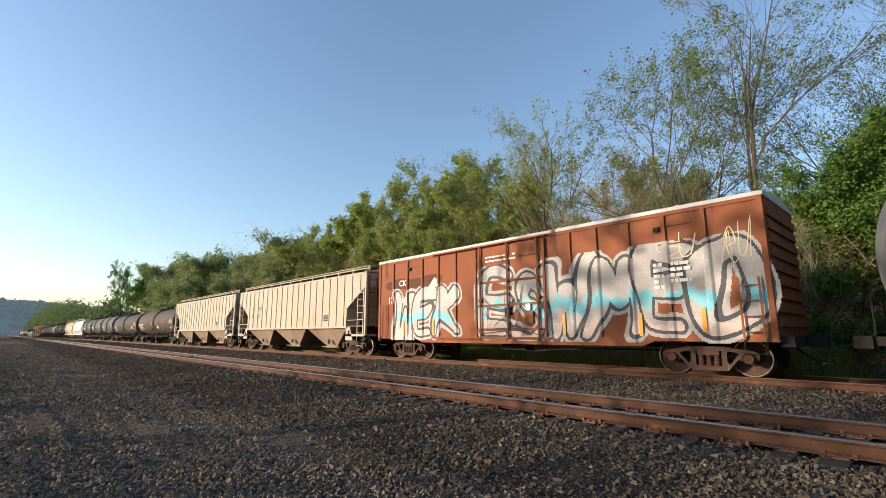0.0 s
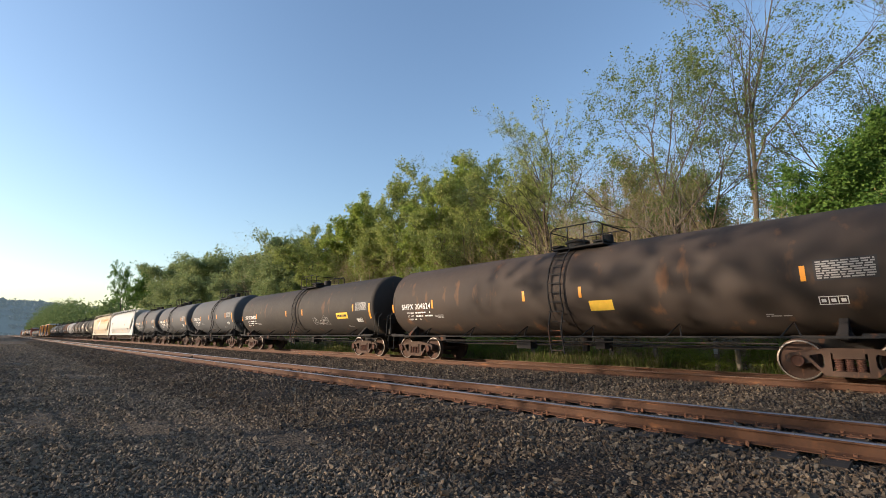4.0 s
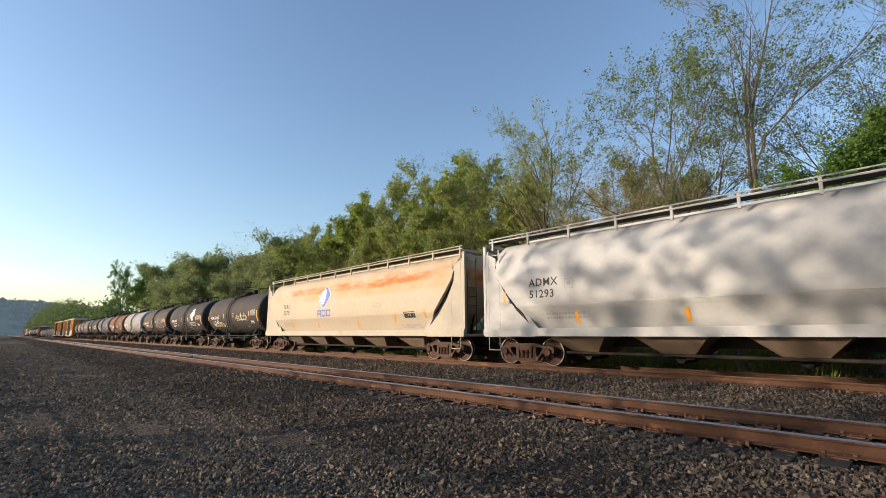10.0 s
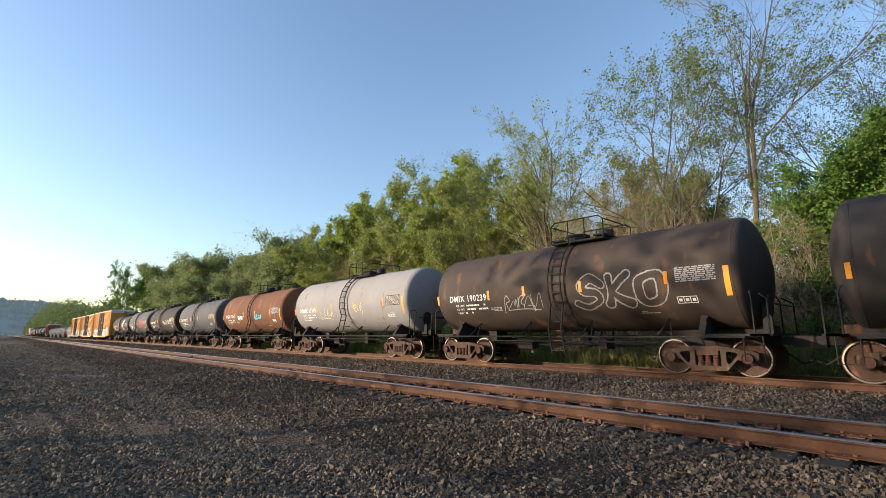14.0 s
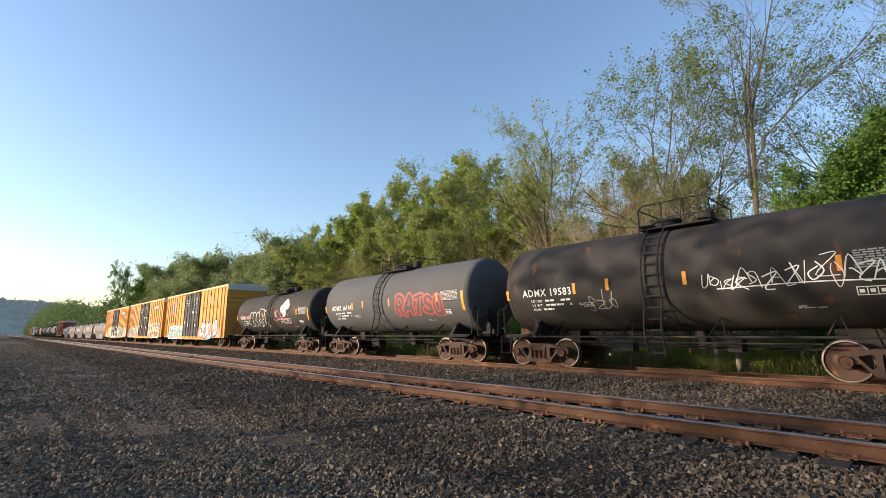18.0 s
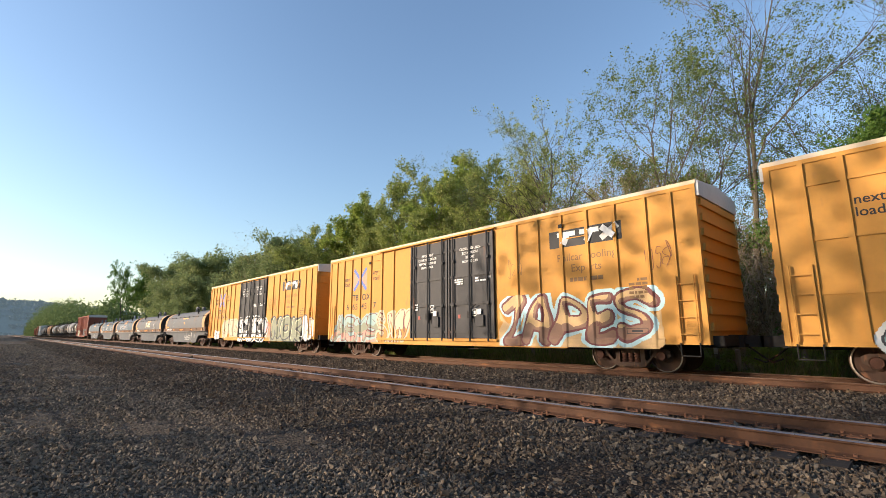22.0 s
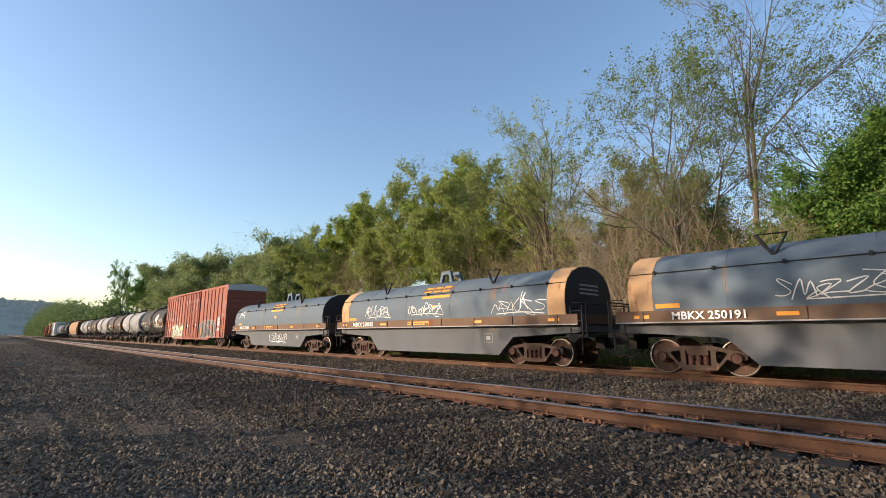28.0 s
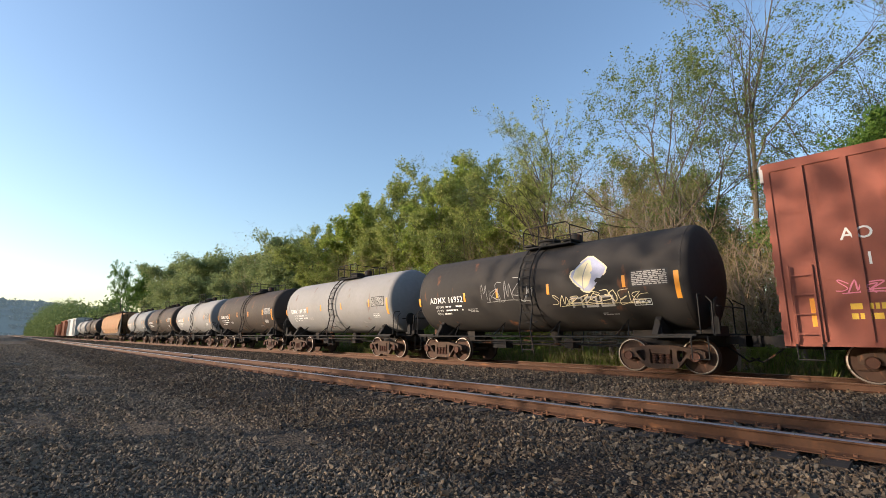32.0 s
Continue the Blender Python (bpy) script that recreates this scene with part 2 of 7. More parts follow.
def ruts(x, y):
    """Wheel ruts and ripples that run along the lot."""
    w = np.clip((4.2 - y) / 1.5, 0, 1) * np.clip((y + 9) / 3, 0, 1)
    a = 0.030 * np.sin(y * 4.1 + 1.3 * np.sin(x * 0.21) + 0.5 * np.sin(x * 0.9)) + 0.018 * np.sin(y * 9.7 + 1.7 * np.sin(x * 0.33 + 1) + 0.8 * np.sin(x * 1.3))
    return 0.7 * w * (a * (0.65 + 0.35 * np.sin(x * 0.5 + y)) + 0.014 * np.sin(y * 17 + 2.2 * np.sin(x * 0.7)))


def build_ground():
    xs = [-4000, -2000, -1000, -600, -400, -300, -220, -160, -120, -90, -70, -55, -45] + [-44 + 0.5 * i for i in range(106)] + [10, 14, 20, 30, 50, 90, 160, 300, 700, 1600, 4000]
    ys = []
    for (ya, za), (yb, zb) in zip(PROFILE, PROFILE[1:]):
        k = 1 if yb - ya > 3 or ya > 17 else 2
        ys += [ya + (yb - ya) * i / k for i in range(k)]
    ys.append(PROFILE[-1][0])
    ys = sorted([y for y in ys if not -7 < y < 3.9] + [-7 + 0.09 * i for i in range(121)])
    g = Geo()
    pts = []
    for y in ys:
        for x in xs:
            near = -45 < x < 10 and 0 < y < 17
            z = ground_z(x, y)
            if near:
                z += 0.05 * (noise.noise((x * 0.5, y * 0.7, 0)) + 0.5 * noise.noise((x * 1.7, y * 1.7, 3))) * (0.35 if 6.2 < y < 9.2 or y > 12.6 else 1)
            pts.append((x, y, z + float(ruts(x, y))))
    n = len(xs)
    g.put(pts, [(j * n + i, j * n + i + 1, (j + 1) * n + i + 1, (j + 1) * n + i) for j in range(len(ys) - 1) for i in range(n - 1)])
    me = g.mesh("ground", M_LOT, True)
    me.materials.append(M_BALLAST_BED)
    me.materials.append(M_SOIL)
    for p in me.polygons:
        y = p.center.y
        p.material_index = 0 if y < 3.8 else 1 if y < 16.7 else 2
    tagged(new("ground", me), "dark gravel lot rising to grey track ballast and leaf-littered soil", "ground", kind="structure")


def stones(name, label, material, x0, x1, y0, y1, dense, size, seed, skip=(), lift=0.0, full=9.0, fall=2.0, clear=4.4):
    """Broken stone: bent lumps with flat faces, each turned its own way; dense on the near ground (pieces to the square metre), thinner far along the line."""
    rng = np.random.default_rng(seed)
    count = int(dense * (x1 - x0) * (y1 - y0))
    x, y = rng.uniform(x0, x1, count), rng.uniform(y0, y1, count)
    away = np.hypot(x, y)
    keep = (rng.random(count) < np.minimum(1, (full / away) ** fall)) & (away > clear) & (x < 0.45 * y + 1.0)
    for a, c in skip:
        keep &= ~((y > a) & (y < c))
    x, y = x[keep], y[keep]
    n = len(x)
    py, pz = np.array([p[0] for p in PROFILE]), np.array([p[1] for p in PROFILE])
    z = np.interp(y, py, pz) + lift + ruts(x, y)
    s = size * rng.lognormal(0, 0.32, n) * np.clip(np.hypot(x, y) / full, 1, 2.2) ** 0.5
    knob = np.array([(-1, -1, -1), (1, -1, -1), (1, 1, -1), (-1, 1, -1), (-1, -1, 1), (1, -1, 1), (1, 1, 1), (-1, 1, 1)], float) * 0.40
    faces = np.array([(0, 3, 2, 1), (4, 5, 6, 7), (0, 1, 5, 4), (1, 2, 6, 5), (2, 3, 7, 6), (3, 0, 4, 7)])
    v = knob[None] * rng.uniform(0.55, 1.25, (n, 8, 1)) + rng.uniform(-0.13, 0.13, (n, 8, 3))
    v *= np.stack([rng.uniform(0.9, 1.6, n), rng.uniform(0.7, 1.2, n), rng.uniform(0.55, 0.95, n)], 1)[:, None]
    q = rng.normal(size=(n, 4))
    q /= np.linalg.norm(q, axis=1)[:, None]
    w, a, b_, c = q.T
    R = np.stack([np.stack([1 - 2 * (b_ * b_ + c * c), 2 * (a * b_ - c * w), 2 * (a * c + b_ * w)], 1),
                  np.stack([2 * (a * b_ + c * w), 1 - 2 * (a * a + c * c), 2 * (b_ * c - a * w)], 1),
                  np.stack([2 * (a * c - b_ * w), 2 * (b_ * c + a * w), 1 - 2 * (a * a + b_ * b_)], 1)], 1)
    v = np.einsum("nij,nkj->nki", R, v) * s[:, None, None]
    v += np.stack([x, y, z + s * rng.uniform(0.0, 0.45, n)], 1)[:, None]
    f = faces[None] + (np.arange(n) * 8)[:, None, None]
    me = array_mesh(name, v.reshape(-1, 3), f.reshape(-1, 4), material)
    me.shade_flat()
    ob = tagged(new(name, me), label, "gravel", kind="stuff")
    return ob


def rail_outline():
    """Half-symmetric section of a heavy rail, foot at 0, head top at 0.185: (across, up)."""
    half = [(0.076, 0.0), (0.076, 0.011), (0.03, 0.026), (0.010, 0.04), (0.009, 0.13), (0.014, 0.142), (0.036, 0.150), (0.037, 0.172), (0.025, 0.185)]
    return half + [(-a, z) for a, z in reversed(half)]


def build_track(name, label, yc, ztop, head):
    """Two rails with bright running heads on plates and ties."""
    tr = thing(name, label, "railway track", kind="structure")
    sec = rail_outline()
    for s in (-1, 1):
        g = Geo()
        xs = [-1500, -600, -300, -150, -80, -40, -20, -10, 0, 10, 30, 200]
        n = len(sec)
        pts = [(x, yc + s * 0.7545 + a, ztop - 0.185 + z) for x in xs for a, z in sec]
        g.put(pts, [(i * n + k, i * n + (k + 1) % n, (i + 1) * n + (k + 1) % n, (i + 1) * n + k) for i in range(len(xs) - 1) for k in range(n)])
        me = g.mesh("rail", M_RAIL)
        me.materials.append(head)
        for i, p in enumerate(me.polygons):
            if i % n in (7, 8, 9):
                p.material_index = 1
        part("rail", me, None, tr, "rust-brown steel rail with a worn running head")
    tie = Geo().box(-0.115, 0.115, -1.3, 1.3, -0.18, 0)
    tie_me = tie.mesh("tie", M_TIE)
    pl = Geo()
    for s in (-1, 1):
        pl.box(-0.095, 0.095, s * 0.7545 - 0.17, s * 0.7545 + 0.17, 0, 0.016)
        for dy in (-0.10, 0.10):
            for dx in (-0.05, 0.05):
                pl.box(dx - 0.012, dx + 0.012, s * 0.7545 + dy - 0.012, s * 0.7545 + dy + 0.012, 0.0, 0.04)
    plate_me = pl.mesh("tie_plate", M_PLATE)
    anchor = Geo()
    for s in (-1, 1):
        for dx in (-0.14, 0.14):
            anchor.box(dx - 0.018, dx + 0.018, s * 0.7545 - 0.095, s * 0.7545 + 0.095, 0.004, 0.03)
            anchor.box(dx - 0.018, dx + 0.018, s * 0.7545 - 0.1, s * 0.7545 - 0.075, -0.02, 0.045)
    anchor_me = anchor.mesh("rail_anchor", M_PLATE)
    rng = random.Random(5)
    zt = ztop - 0.185 - 0.016
    for i in range(110):
        x = 5.0 - 0.5 * i + rng.uniform(-0.03, 0.03)
        t = part("tie", tie_me, None, tr, at=pose(x, yc + rng.uniform(-0.05, 0.05), zt, 0, 0, rng.uniform(-1, 1)))
        part("tie_plate", plate_me, None, t, at=pose(0, 0, 0))
        if i % 2 == 0:
            part("rail_anchor", anchor_me, None, t, at=pose(0, 0, 0.016))
    far = Geo()
    for i in range(300):
        x = -50.0 - 0.5 * i
        far.box(x - 0.115, x + 0.115, yc - 1.3, yc + 1.3, zt - 0.1, zt)
    tagged(part("far_ties", far, M_TIE, tr), kind="stuff")
    return tr


build_ground()
build_track("near_track", "empty near track with rust-brown rails on dark wooden ties", NEAR_Y, NEAR_Z, M_RAILTOP)
build_track("train_track", "far track under the freight train, rust-brown rails on ties", FAR_Y, 0.0, M_RAILTOP_DULL)
SK = ((6.9, 7.13), (8.42, 8.64))
stones("shoulder_ballast", "loose grey-brown broken stone on the track shoulder", M_BALLAST, -45, 3, 3.4, 6.6, 1250, 0.030, 11, SK, -0.004)
stones("crib_ballast", "loose grey-brown broken stone between the ties", M_BALLAST, -45, 3, 6.2, 9.35, 620, 0.034, 12, SK, 0.012)
stones("middle_ballast", "loose grey-brown broken stone between the two tracks", M_BALLAST, -60, 4, 9.2, 13.4, 800, 0.034, 13, (), 0.0, 11.0)
stones("lot_gravel", "small dark crushed stone lying on the lot", M_LOT_STONE, -40, 0.5, -4.0, 3.9, 1000, 0.026, 14, (), -0.004)
stones("far_ballast", "broken stone along the distant tracks", M_BALLAST, -130, -40, 3.6, 13.4, 22, 0.07, 16, SK, -0.01, 60.0)
stones("far_lot_gravel", "dark crushed stone over the far lot", M_LOT_STONE, -110, -26, -9.0, 3.9, 70, 0.045, 15, (), -0.012, 34.0)


# ---- trees ----
def grow(seed, height, stems=1, lean=0.12, first=0.3, levels=4, spread=0.75, leaves=4000, leaf=0.16, twig=0.9, droop=0.0, thick=1.0, tufts=0, reach=1.0, kids=(7, 5, 4, 3), toward=None):
    """Grows limbs from trunk to twigs; returns the wood and the leaves as arrays. Leaves sit in loose tufts along the outer twigs."""
    rng = random.Random(seed)
    wood, tips = Geo(), []

    def limb(p, d, length, r, level):
        n = (6, 4, 3, 2, 1)[level]
        path, rs, q, dd = [p.copy()], [r], p.copy(), d.copy()
        for i in range(n):
            dd = (dd + Vector((rng.gauss(0, 0.10), rng.gauss(0, 0.10), rng.gauss(0.05 if level < 2 else 0.02, 0.09) - droop * level * 0.03))).normalized()
            q = q + dd * length / n
            path.append(q.copy())
            rs.append(r * (1 - (0.92 if level == 0 else 0.66) * (i + 1) / n))
        wood.tube(path, rs, 7 if level == 0 else 4 if level == 1 else 3, False)
        if level >= levels - 2:
            tips.extend((a.lerp(b, rng.random()), level) for a, b in zip(path, path[1:]))
            tips.append((path[-1], level))
        if level < levels - 1:
            k = kids[level] + rng.randint(-1, 1)
            for j in range(k):
                s = first + (1 - first) * (j + rng.random() * 0.8) / k if level == 0 else 0.25 + 0.75 * (j + rng.random()) / k
                s = min(s, 0.98)
                i = min(int(s * n), n - 1)
                base = path[i].lerp(path[i + 1], s * n - i)
                az = rng.uniform(0, 2 * math.pi)
                side = Vector((math.cos(az), math.sin(az), 0))
                side = (side - side.dot(dd) * dd).normalized()
                up = spread * rng.uniform(0.7, 1.25)
                nd = (dd * math.cos(up) + side * math.sin(up)).normalized()
                limb(base, nd, length * reach * rng.uniform(0.36, 0.58) * (1.15 - 0.45 * s if level == 0 else 1), rs[i] * rng.uniform(0.46, 0.66), level + 1)

    for s in range(stems):
        az = rng.uniform(0, 6.28) if toward is None else radians(toward)
        tilt = lean * (1.6 if stems > 1 else 1)
        limb(Vector((0.25 * math.cos(az) * (stems > 1), 0.25 * math.sin(az) * (stems > 1), -0.3)), Vector((tilt * math.cos(az), tilt * math.sin(az), 1)).normalized(),
             height * rng.uniform(0.72, 0.82), height * 0.0105 * thick * (0.75 if stems > 1 else 1), 0)
    nr = np.random.default_rng(seed)
    T = np.array([tuple(p) for p, lv in tips])
    if tufts and tufts < len(T):
        T = T[nr.choice(len(T), tufts, replace=False)]
    idx = nr.integers(0, len(T), leaves)
    c = T[idx] + nr.normal(0, twig * 0.33, (leaves, 3))
    a = nr.normal(size=(leaves, 3))
    a /= np.linalg.norm(a, axis=1)[:, None]
    b = nr.normal(size=(leaves, 3))
    b -= (b * a).sum(1)[:, None] * a
    b /= np.linalg.norm(b, axis=1)[:, None]
    s = (leaf * nr.lognormal(0, 0.3, leaves))[:, None]
    v = np.stack([c - a * s * 0.5, c + b * s * 0.36 + a * s * 0.3, c - b * s * 0.36 + a * s * 0.3], 1).reshape(-1, 3)
    f = np.arange(leaves * 3).reshape(-1, 3)
    return wood, v, f


def tree_kind(name, label, leafmat, bark, **kw):
    wood, v, f = grow(**kw)
    return (name, label, wood.mesh("trunk", bark, True), array_mesh("crown", v, f, leafmat), kw["height"])


TREES = {
    "dense": tree_kind("tree", "young broadleaf tree in full fresh green leaf", M_LEAF[0], M_BARK, seed=1, height=14, leaves=44000, leaf=0.16, reach=0.92, twig=0.46, first=0.15, kids=(11, 6, 5, 3), tufts=2400, thick=0.8),
    "dense2": tree_kind("tree", "broadleaf tree in yellow-green spring leaf", M_LEAF[1], M_BARK, seed=2, height=14, stems=2, leaves=38000, leaf=0.155, reach=0.92, twig=0.44, first=0.2, kids=(10, 6, 5, 3), tufts=2600, thick=0.8),
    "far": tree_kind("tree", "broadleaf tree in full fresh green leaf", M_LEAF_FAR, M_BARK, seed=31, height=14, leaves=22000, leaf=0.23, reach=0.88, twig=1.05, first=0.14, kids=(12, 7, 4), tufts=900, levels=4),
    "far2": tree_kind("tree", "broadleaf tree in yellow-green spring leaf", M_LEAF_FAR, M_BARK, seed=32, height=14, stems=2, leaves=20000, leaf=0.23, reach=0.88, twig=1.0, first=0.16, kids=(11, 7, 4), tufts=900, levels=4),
    "deep": tree_kind("tree", "leafy maple in deep fresh green leaf", M_LEAF[2], M_BARK, seed=3, height=11, leaves=52000, leaf=0.125, twig=0.6, first=0.08, kids=(11, 7, 5, 3), spread=0.95, tufts=3000),
    "tall": tree_kind("tree", "tall nearly bare tree with dark limbs and few leaf tufts", M_LEAF_MID, M_BARK, seed=44, height=19, leaves=6500, leaf=0.08, twig=0.3, first=0.42, levels=5, kids=(9, 6, 6, 5), spread=0.5, tufts=420, thick=0.85, lean=0.03),
    "leaner": tree_kind("tree", "leaning open tree with leaf tufts at the twig ends", M_LEAF_MID, M_BARK, seed=45, height=14, leaves=24000, leaf=0.075, twig=0.3, first=0.34, levels=5, kids=(9, 6, 5, 5), spread=0.75, reach=1.12, tufts=1500, thick=1.15, lean=0.34, toward=180),
    "airy": tree_kind("tree", "tall open tree with thin new leaves on grey limbs", M_LEAF_MID, M_BARK, seed=15, height=17, stems=2, leaves=24000, leaf=0.08, twig=0.34, first=0.22, levels=5, kids=(11, 6, 6, 4), spread=0.7, tufts=2400, thick=0.8, lean=0.2),
    "crest": tree_kind("tree", "open tree bare below with leaf tufts high up", M_LEAF_MID, M_BARK, seed=16, height=17, stems=2, leaves=14000, leaf=0.1, twig=0.34, first=0.5, levels=5, kids=(9, 6, 6, 4), spread=0.7, tufts=1100, thick=1.0, lean=0.2),
    "vase": tree_kind("tree", "many-stemmed tree with upswept limbs just coming into leaf", M_LEAF[1], M_BARK_DARK, seed=6, height=16, stems=3, leaves=38000, leaf=0.095, twig=0.3, first=0.25, levels=5, kids=(7, 6, 5, 4), spread=0.52, lean=0.24, tufts=3600, thick=2.9, reach=1.0),
    "tufted": tree_kind("tree", "spring tree with leaves in loose tufts", M_LEAF[0], M_BARK, seed=19, height=17, stems=2, leaves=3000, leaf=0.22, twig=0.5, first=0.42, levels=4, kids=(8, 5, 4), spread=0.75, tufts=110, thick=0.8),
    "clumped": tree_kind("tree", "lone open tree with a rounded leafy crown", M_LEAF[2], M_BARK_DARK, seed=23, height=17, leaves=13000, leaf=0.24, twig=0.75, first=0.42, levels=4, kids=(11, 6, 4), spread=0.8, tufts=330, thick=1.5),
    "bare": tree_kind("tree", "pale bare tree with fine twigs and a few buds", M_LEAF[3], M_BARK_PALE, seed=7, height=12, stems=4, leaves=4000, leaf=0.065, twig=0.3, first=0.2, levels=5, kids=(9, 6, 5, 4), spread=0.5, lean=0.22, thick=0.7),
    "brown": tree_kind("tree", "twiggy brown tree budding along its branches", M_LEAF[3], M_TWIG, seed=8, height=12, stems=4, leaves=3500, leaf=0.075, twig=0.4, first=0.12, levels=5, kids=(9, 5, 4, 3), spread=0.6, thick=0.7),
}
SHRUBS = {
    "twiggy": tree_kind("shrub", "tangled brown bush of dry twigs with few leaves", M_LEAF[3], M_TWIG, seed=21, height=5, stems=7, leaves=1200, leaf=0.07, twig=0.4, first=0.1, levels=4, kids=(7, 4, 4, 3), spread=0.7, lean=0.4, thick=1.3),
    "green": tree_kind("shrub", "low leafy bush in light green leaf", M_LEAF[0], M_TWIG, seed=22, height=4, stems=6, leaves=15000, leaf=0.085, twig=0.42, first=0.05, levels=4, kids=(5, 4, 3, 2), spread=0.85, lean=0.4, tufts=700),
}


def plant(kind, x, y, h, turn=0, wide=1.0, group=""):
    """One tree of that kind and height at a spot on the ground."""
    name, label, wood, crown, height = (TREES | SHRUBS)[kind]
    t = thing(name, label, "tree" if kind in TREES else "bush", group)
    s = h / height
    t.matrix_world = Matrix.LocRotScale((x, y, ground_z(x, y)), Euler((0, 0, radians(turn))), (s * wide, s * wide, s))
    part("trunk", wood, None, t)
    part("crown", crown, None, t)
    return t


# the wood behind the train, from the camera's right to the far left
W = "trees behind the railway line"
for k, x, y, h, turn, wide in [
    ("tall", -5.0, 22.0, 19.0, 20, 1.0), ("leaner", -6.2, 21.8, 16.0, 0, 0.95), ("bare", -8.6, 22.6, 9.6, 80, 0.9), ("brown", -10.8, 23.6, 10.4, 200, 0.9), ("airy", -10.2, 28.0, 13.0, 40, 0.9), ("airy", 0.2, 26.0, 16.5, 250, 1.0), ("airy", -1.6, 25.0, 14.0, 90, 1.0), ("tall", 2.4, 23.5, 18.0, 160, 0.9), ("airy", 7.5, 25.0, 16.0, 10, 1.0),
    ("deep", 0.6, 21.2, 9.8, 0, 1.05), ("deep", 4.6, 20.8, 9.5, 130, 1.05), ("deep", -2.4, 22.6, 9.0, 200, 1.0), ("deep", 8.6, 21.0, 10.0, 60, 1.0), ("deep", -7.8, 25.5, 8.6, 60, 1.0),
    ("bare", -10.0, 22.4, 11.0, 45, 0.9), ("bare", -12.0, 23.0, 10.0, 145, 0.9), ("brown", -6.6, 21.5, 8.5, 100, 1.0), ("brown", -12.2, 22.5, 8.6, 10, 1.0), ("bare", -3.8, 21.0, 6.6, 210, 1.0), ("dense2", -11.0, 28.5, 9.6, 200, 1.0),
    ("vase", -17.3, 26.0, 13.8, 30, 1.0), ("brown", -15.2, 23.5, 8.8, 190, 1.0), ("brown", -19.5, 23.5, 8.0, 70, 1.0), ("dense", -21.5, 28.0, 12.5, 0, 1.0), ("dense2", -13.0, 29.0, 12.0, 80, 1.0),
    ("airy", -27.0, 27.5, 16.6, 10, 0.95), ("dense2", -25.0, 27.0, 15.0, 100, 1.0), ("dense", -32.5, 29.0, 17.2, 40, 1.05), ("dense2", -37.5, 29.5, 17.8, 160, 1.05), ("dense", -27.0, 31.0, 15.0, 220, 1.0),
    ("brown", -24.5, 24.0, 8.5, 20, 1.0), ("brown", -30.0, 24.5, 9.0, 120, 1.0), ("dense2", -41.0, 28.0, 15.0, 250, 1.0), ("dense", -45.5, 29.0, 16.4, 10, 1.0), ("brown", -36.0, 25.0, 9.5, 200, 1.0),
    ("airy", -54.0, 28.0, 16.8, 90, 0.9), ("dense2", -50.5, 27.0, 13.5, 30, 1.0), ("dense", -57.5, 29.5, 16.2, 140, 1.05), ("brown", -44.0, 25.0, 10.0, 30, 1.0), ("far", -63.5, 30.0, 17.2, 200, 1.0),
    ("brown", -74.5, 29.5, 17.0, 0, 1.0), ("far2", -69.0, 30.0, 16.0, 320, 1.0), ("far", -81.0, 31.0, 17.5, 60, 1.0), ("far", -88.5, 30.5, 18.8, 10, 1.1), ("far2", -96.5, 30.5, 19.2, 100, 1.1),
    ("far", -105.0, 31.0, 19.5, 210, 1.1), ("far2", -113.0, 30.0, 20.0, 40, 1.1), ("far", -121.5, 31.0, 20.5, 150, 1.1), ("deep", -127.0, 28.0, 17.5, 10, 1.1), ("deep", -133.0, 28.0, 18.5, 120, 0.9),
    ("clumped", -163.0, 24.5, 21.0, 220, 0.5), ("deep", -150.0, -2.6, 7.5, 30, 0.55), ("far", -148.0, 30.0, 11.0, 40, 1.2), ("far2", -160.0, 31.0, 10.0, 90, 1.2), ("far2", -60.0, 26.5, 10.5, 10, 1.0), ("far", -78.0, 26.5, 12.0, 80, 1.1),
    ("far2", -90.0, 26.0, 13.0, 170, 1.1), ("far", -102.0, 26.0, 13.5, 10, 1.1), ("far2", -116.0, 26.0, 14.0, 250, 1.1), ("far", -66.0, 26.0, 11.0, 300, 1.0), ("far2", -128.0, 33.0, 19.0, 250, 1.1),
]:
    plant(k, x, y, h, turn, wide, W)
rng = random.Random(77)
for i in range(11):
    plant(("deep", "far2", "deep")[i % 3], -24 + i * 3.6 + rng.uniform(-1, 1), rng.uniform(29.5, 33), rng.uniform(8.5, 11), rng.uniform(0, 360), 1.15, W)
for i in range(16):
    plant("twiggy", -17 + i * 1.05 + rng.uniform(-0.5, 0.5), rng.uniform(20.5, 24), rng.uniform(5.0, 7.6), rng.uniform(0, 360), rng.uniform(0.8, 1.0), "brush along the line")
for i in range(40):
    plant("twiggy" if i % 5 < 2 else "green", 3 - i * 0.75 + rng.uniform(-0.4, 0.4), rng.uniform(17.8, 19.4), rng.uniform(0.8, 1.9), rng.uniform(0, 360), rng.uniform(1.0, 1.5), "brush along the line")
for i in range(46):
    x = 8 - i * 2.1 + rng.uniform(-0.7, 0.7)
    plant("twiggy" if rng.random() < 0.6 else "green", x, rng.uniform(18.6, 20.8), rng.uniform(2.2, 4.6), rng.uniform(0, 360), rng.uniform(0.9, 1.3), "brush along the line")
for i in range(16):
    plant("green", -92 - i * 5 + rng.uniform(-1, 1), rng.uniform(20, 23), rng.uniform(3.5, 6), rng.uniform(0, 360), 1.6, "brush along the line")


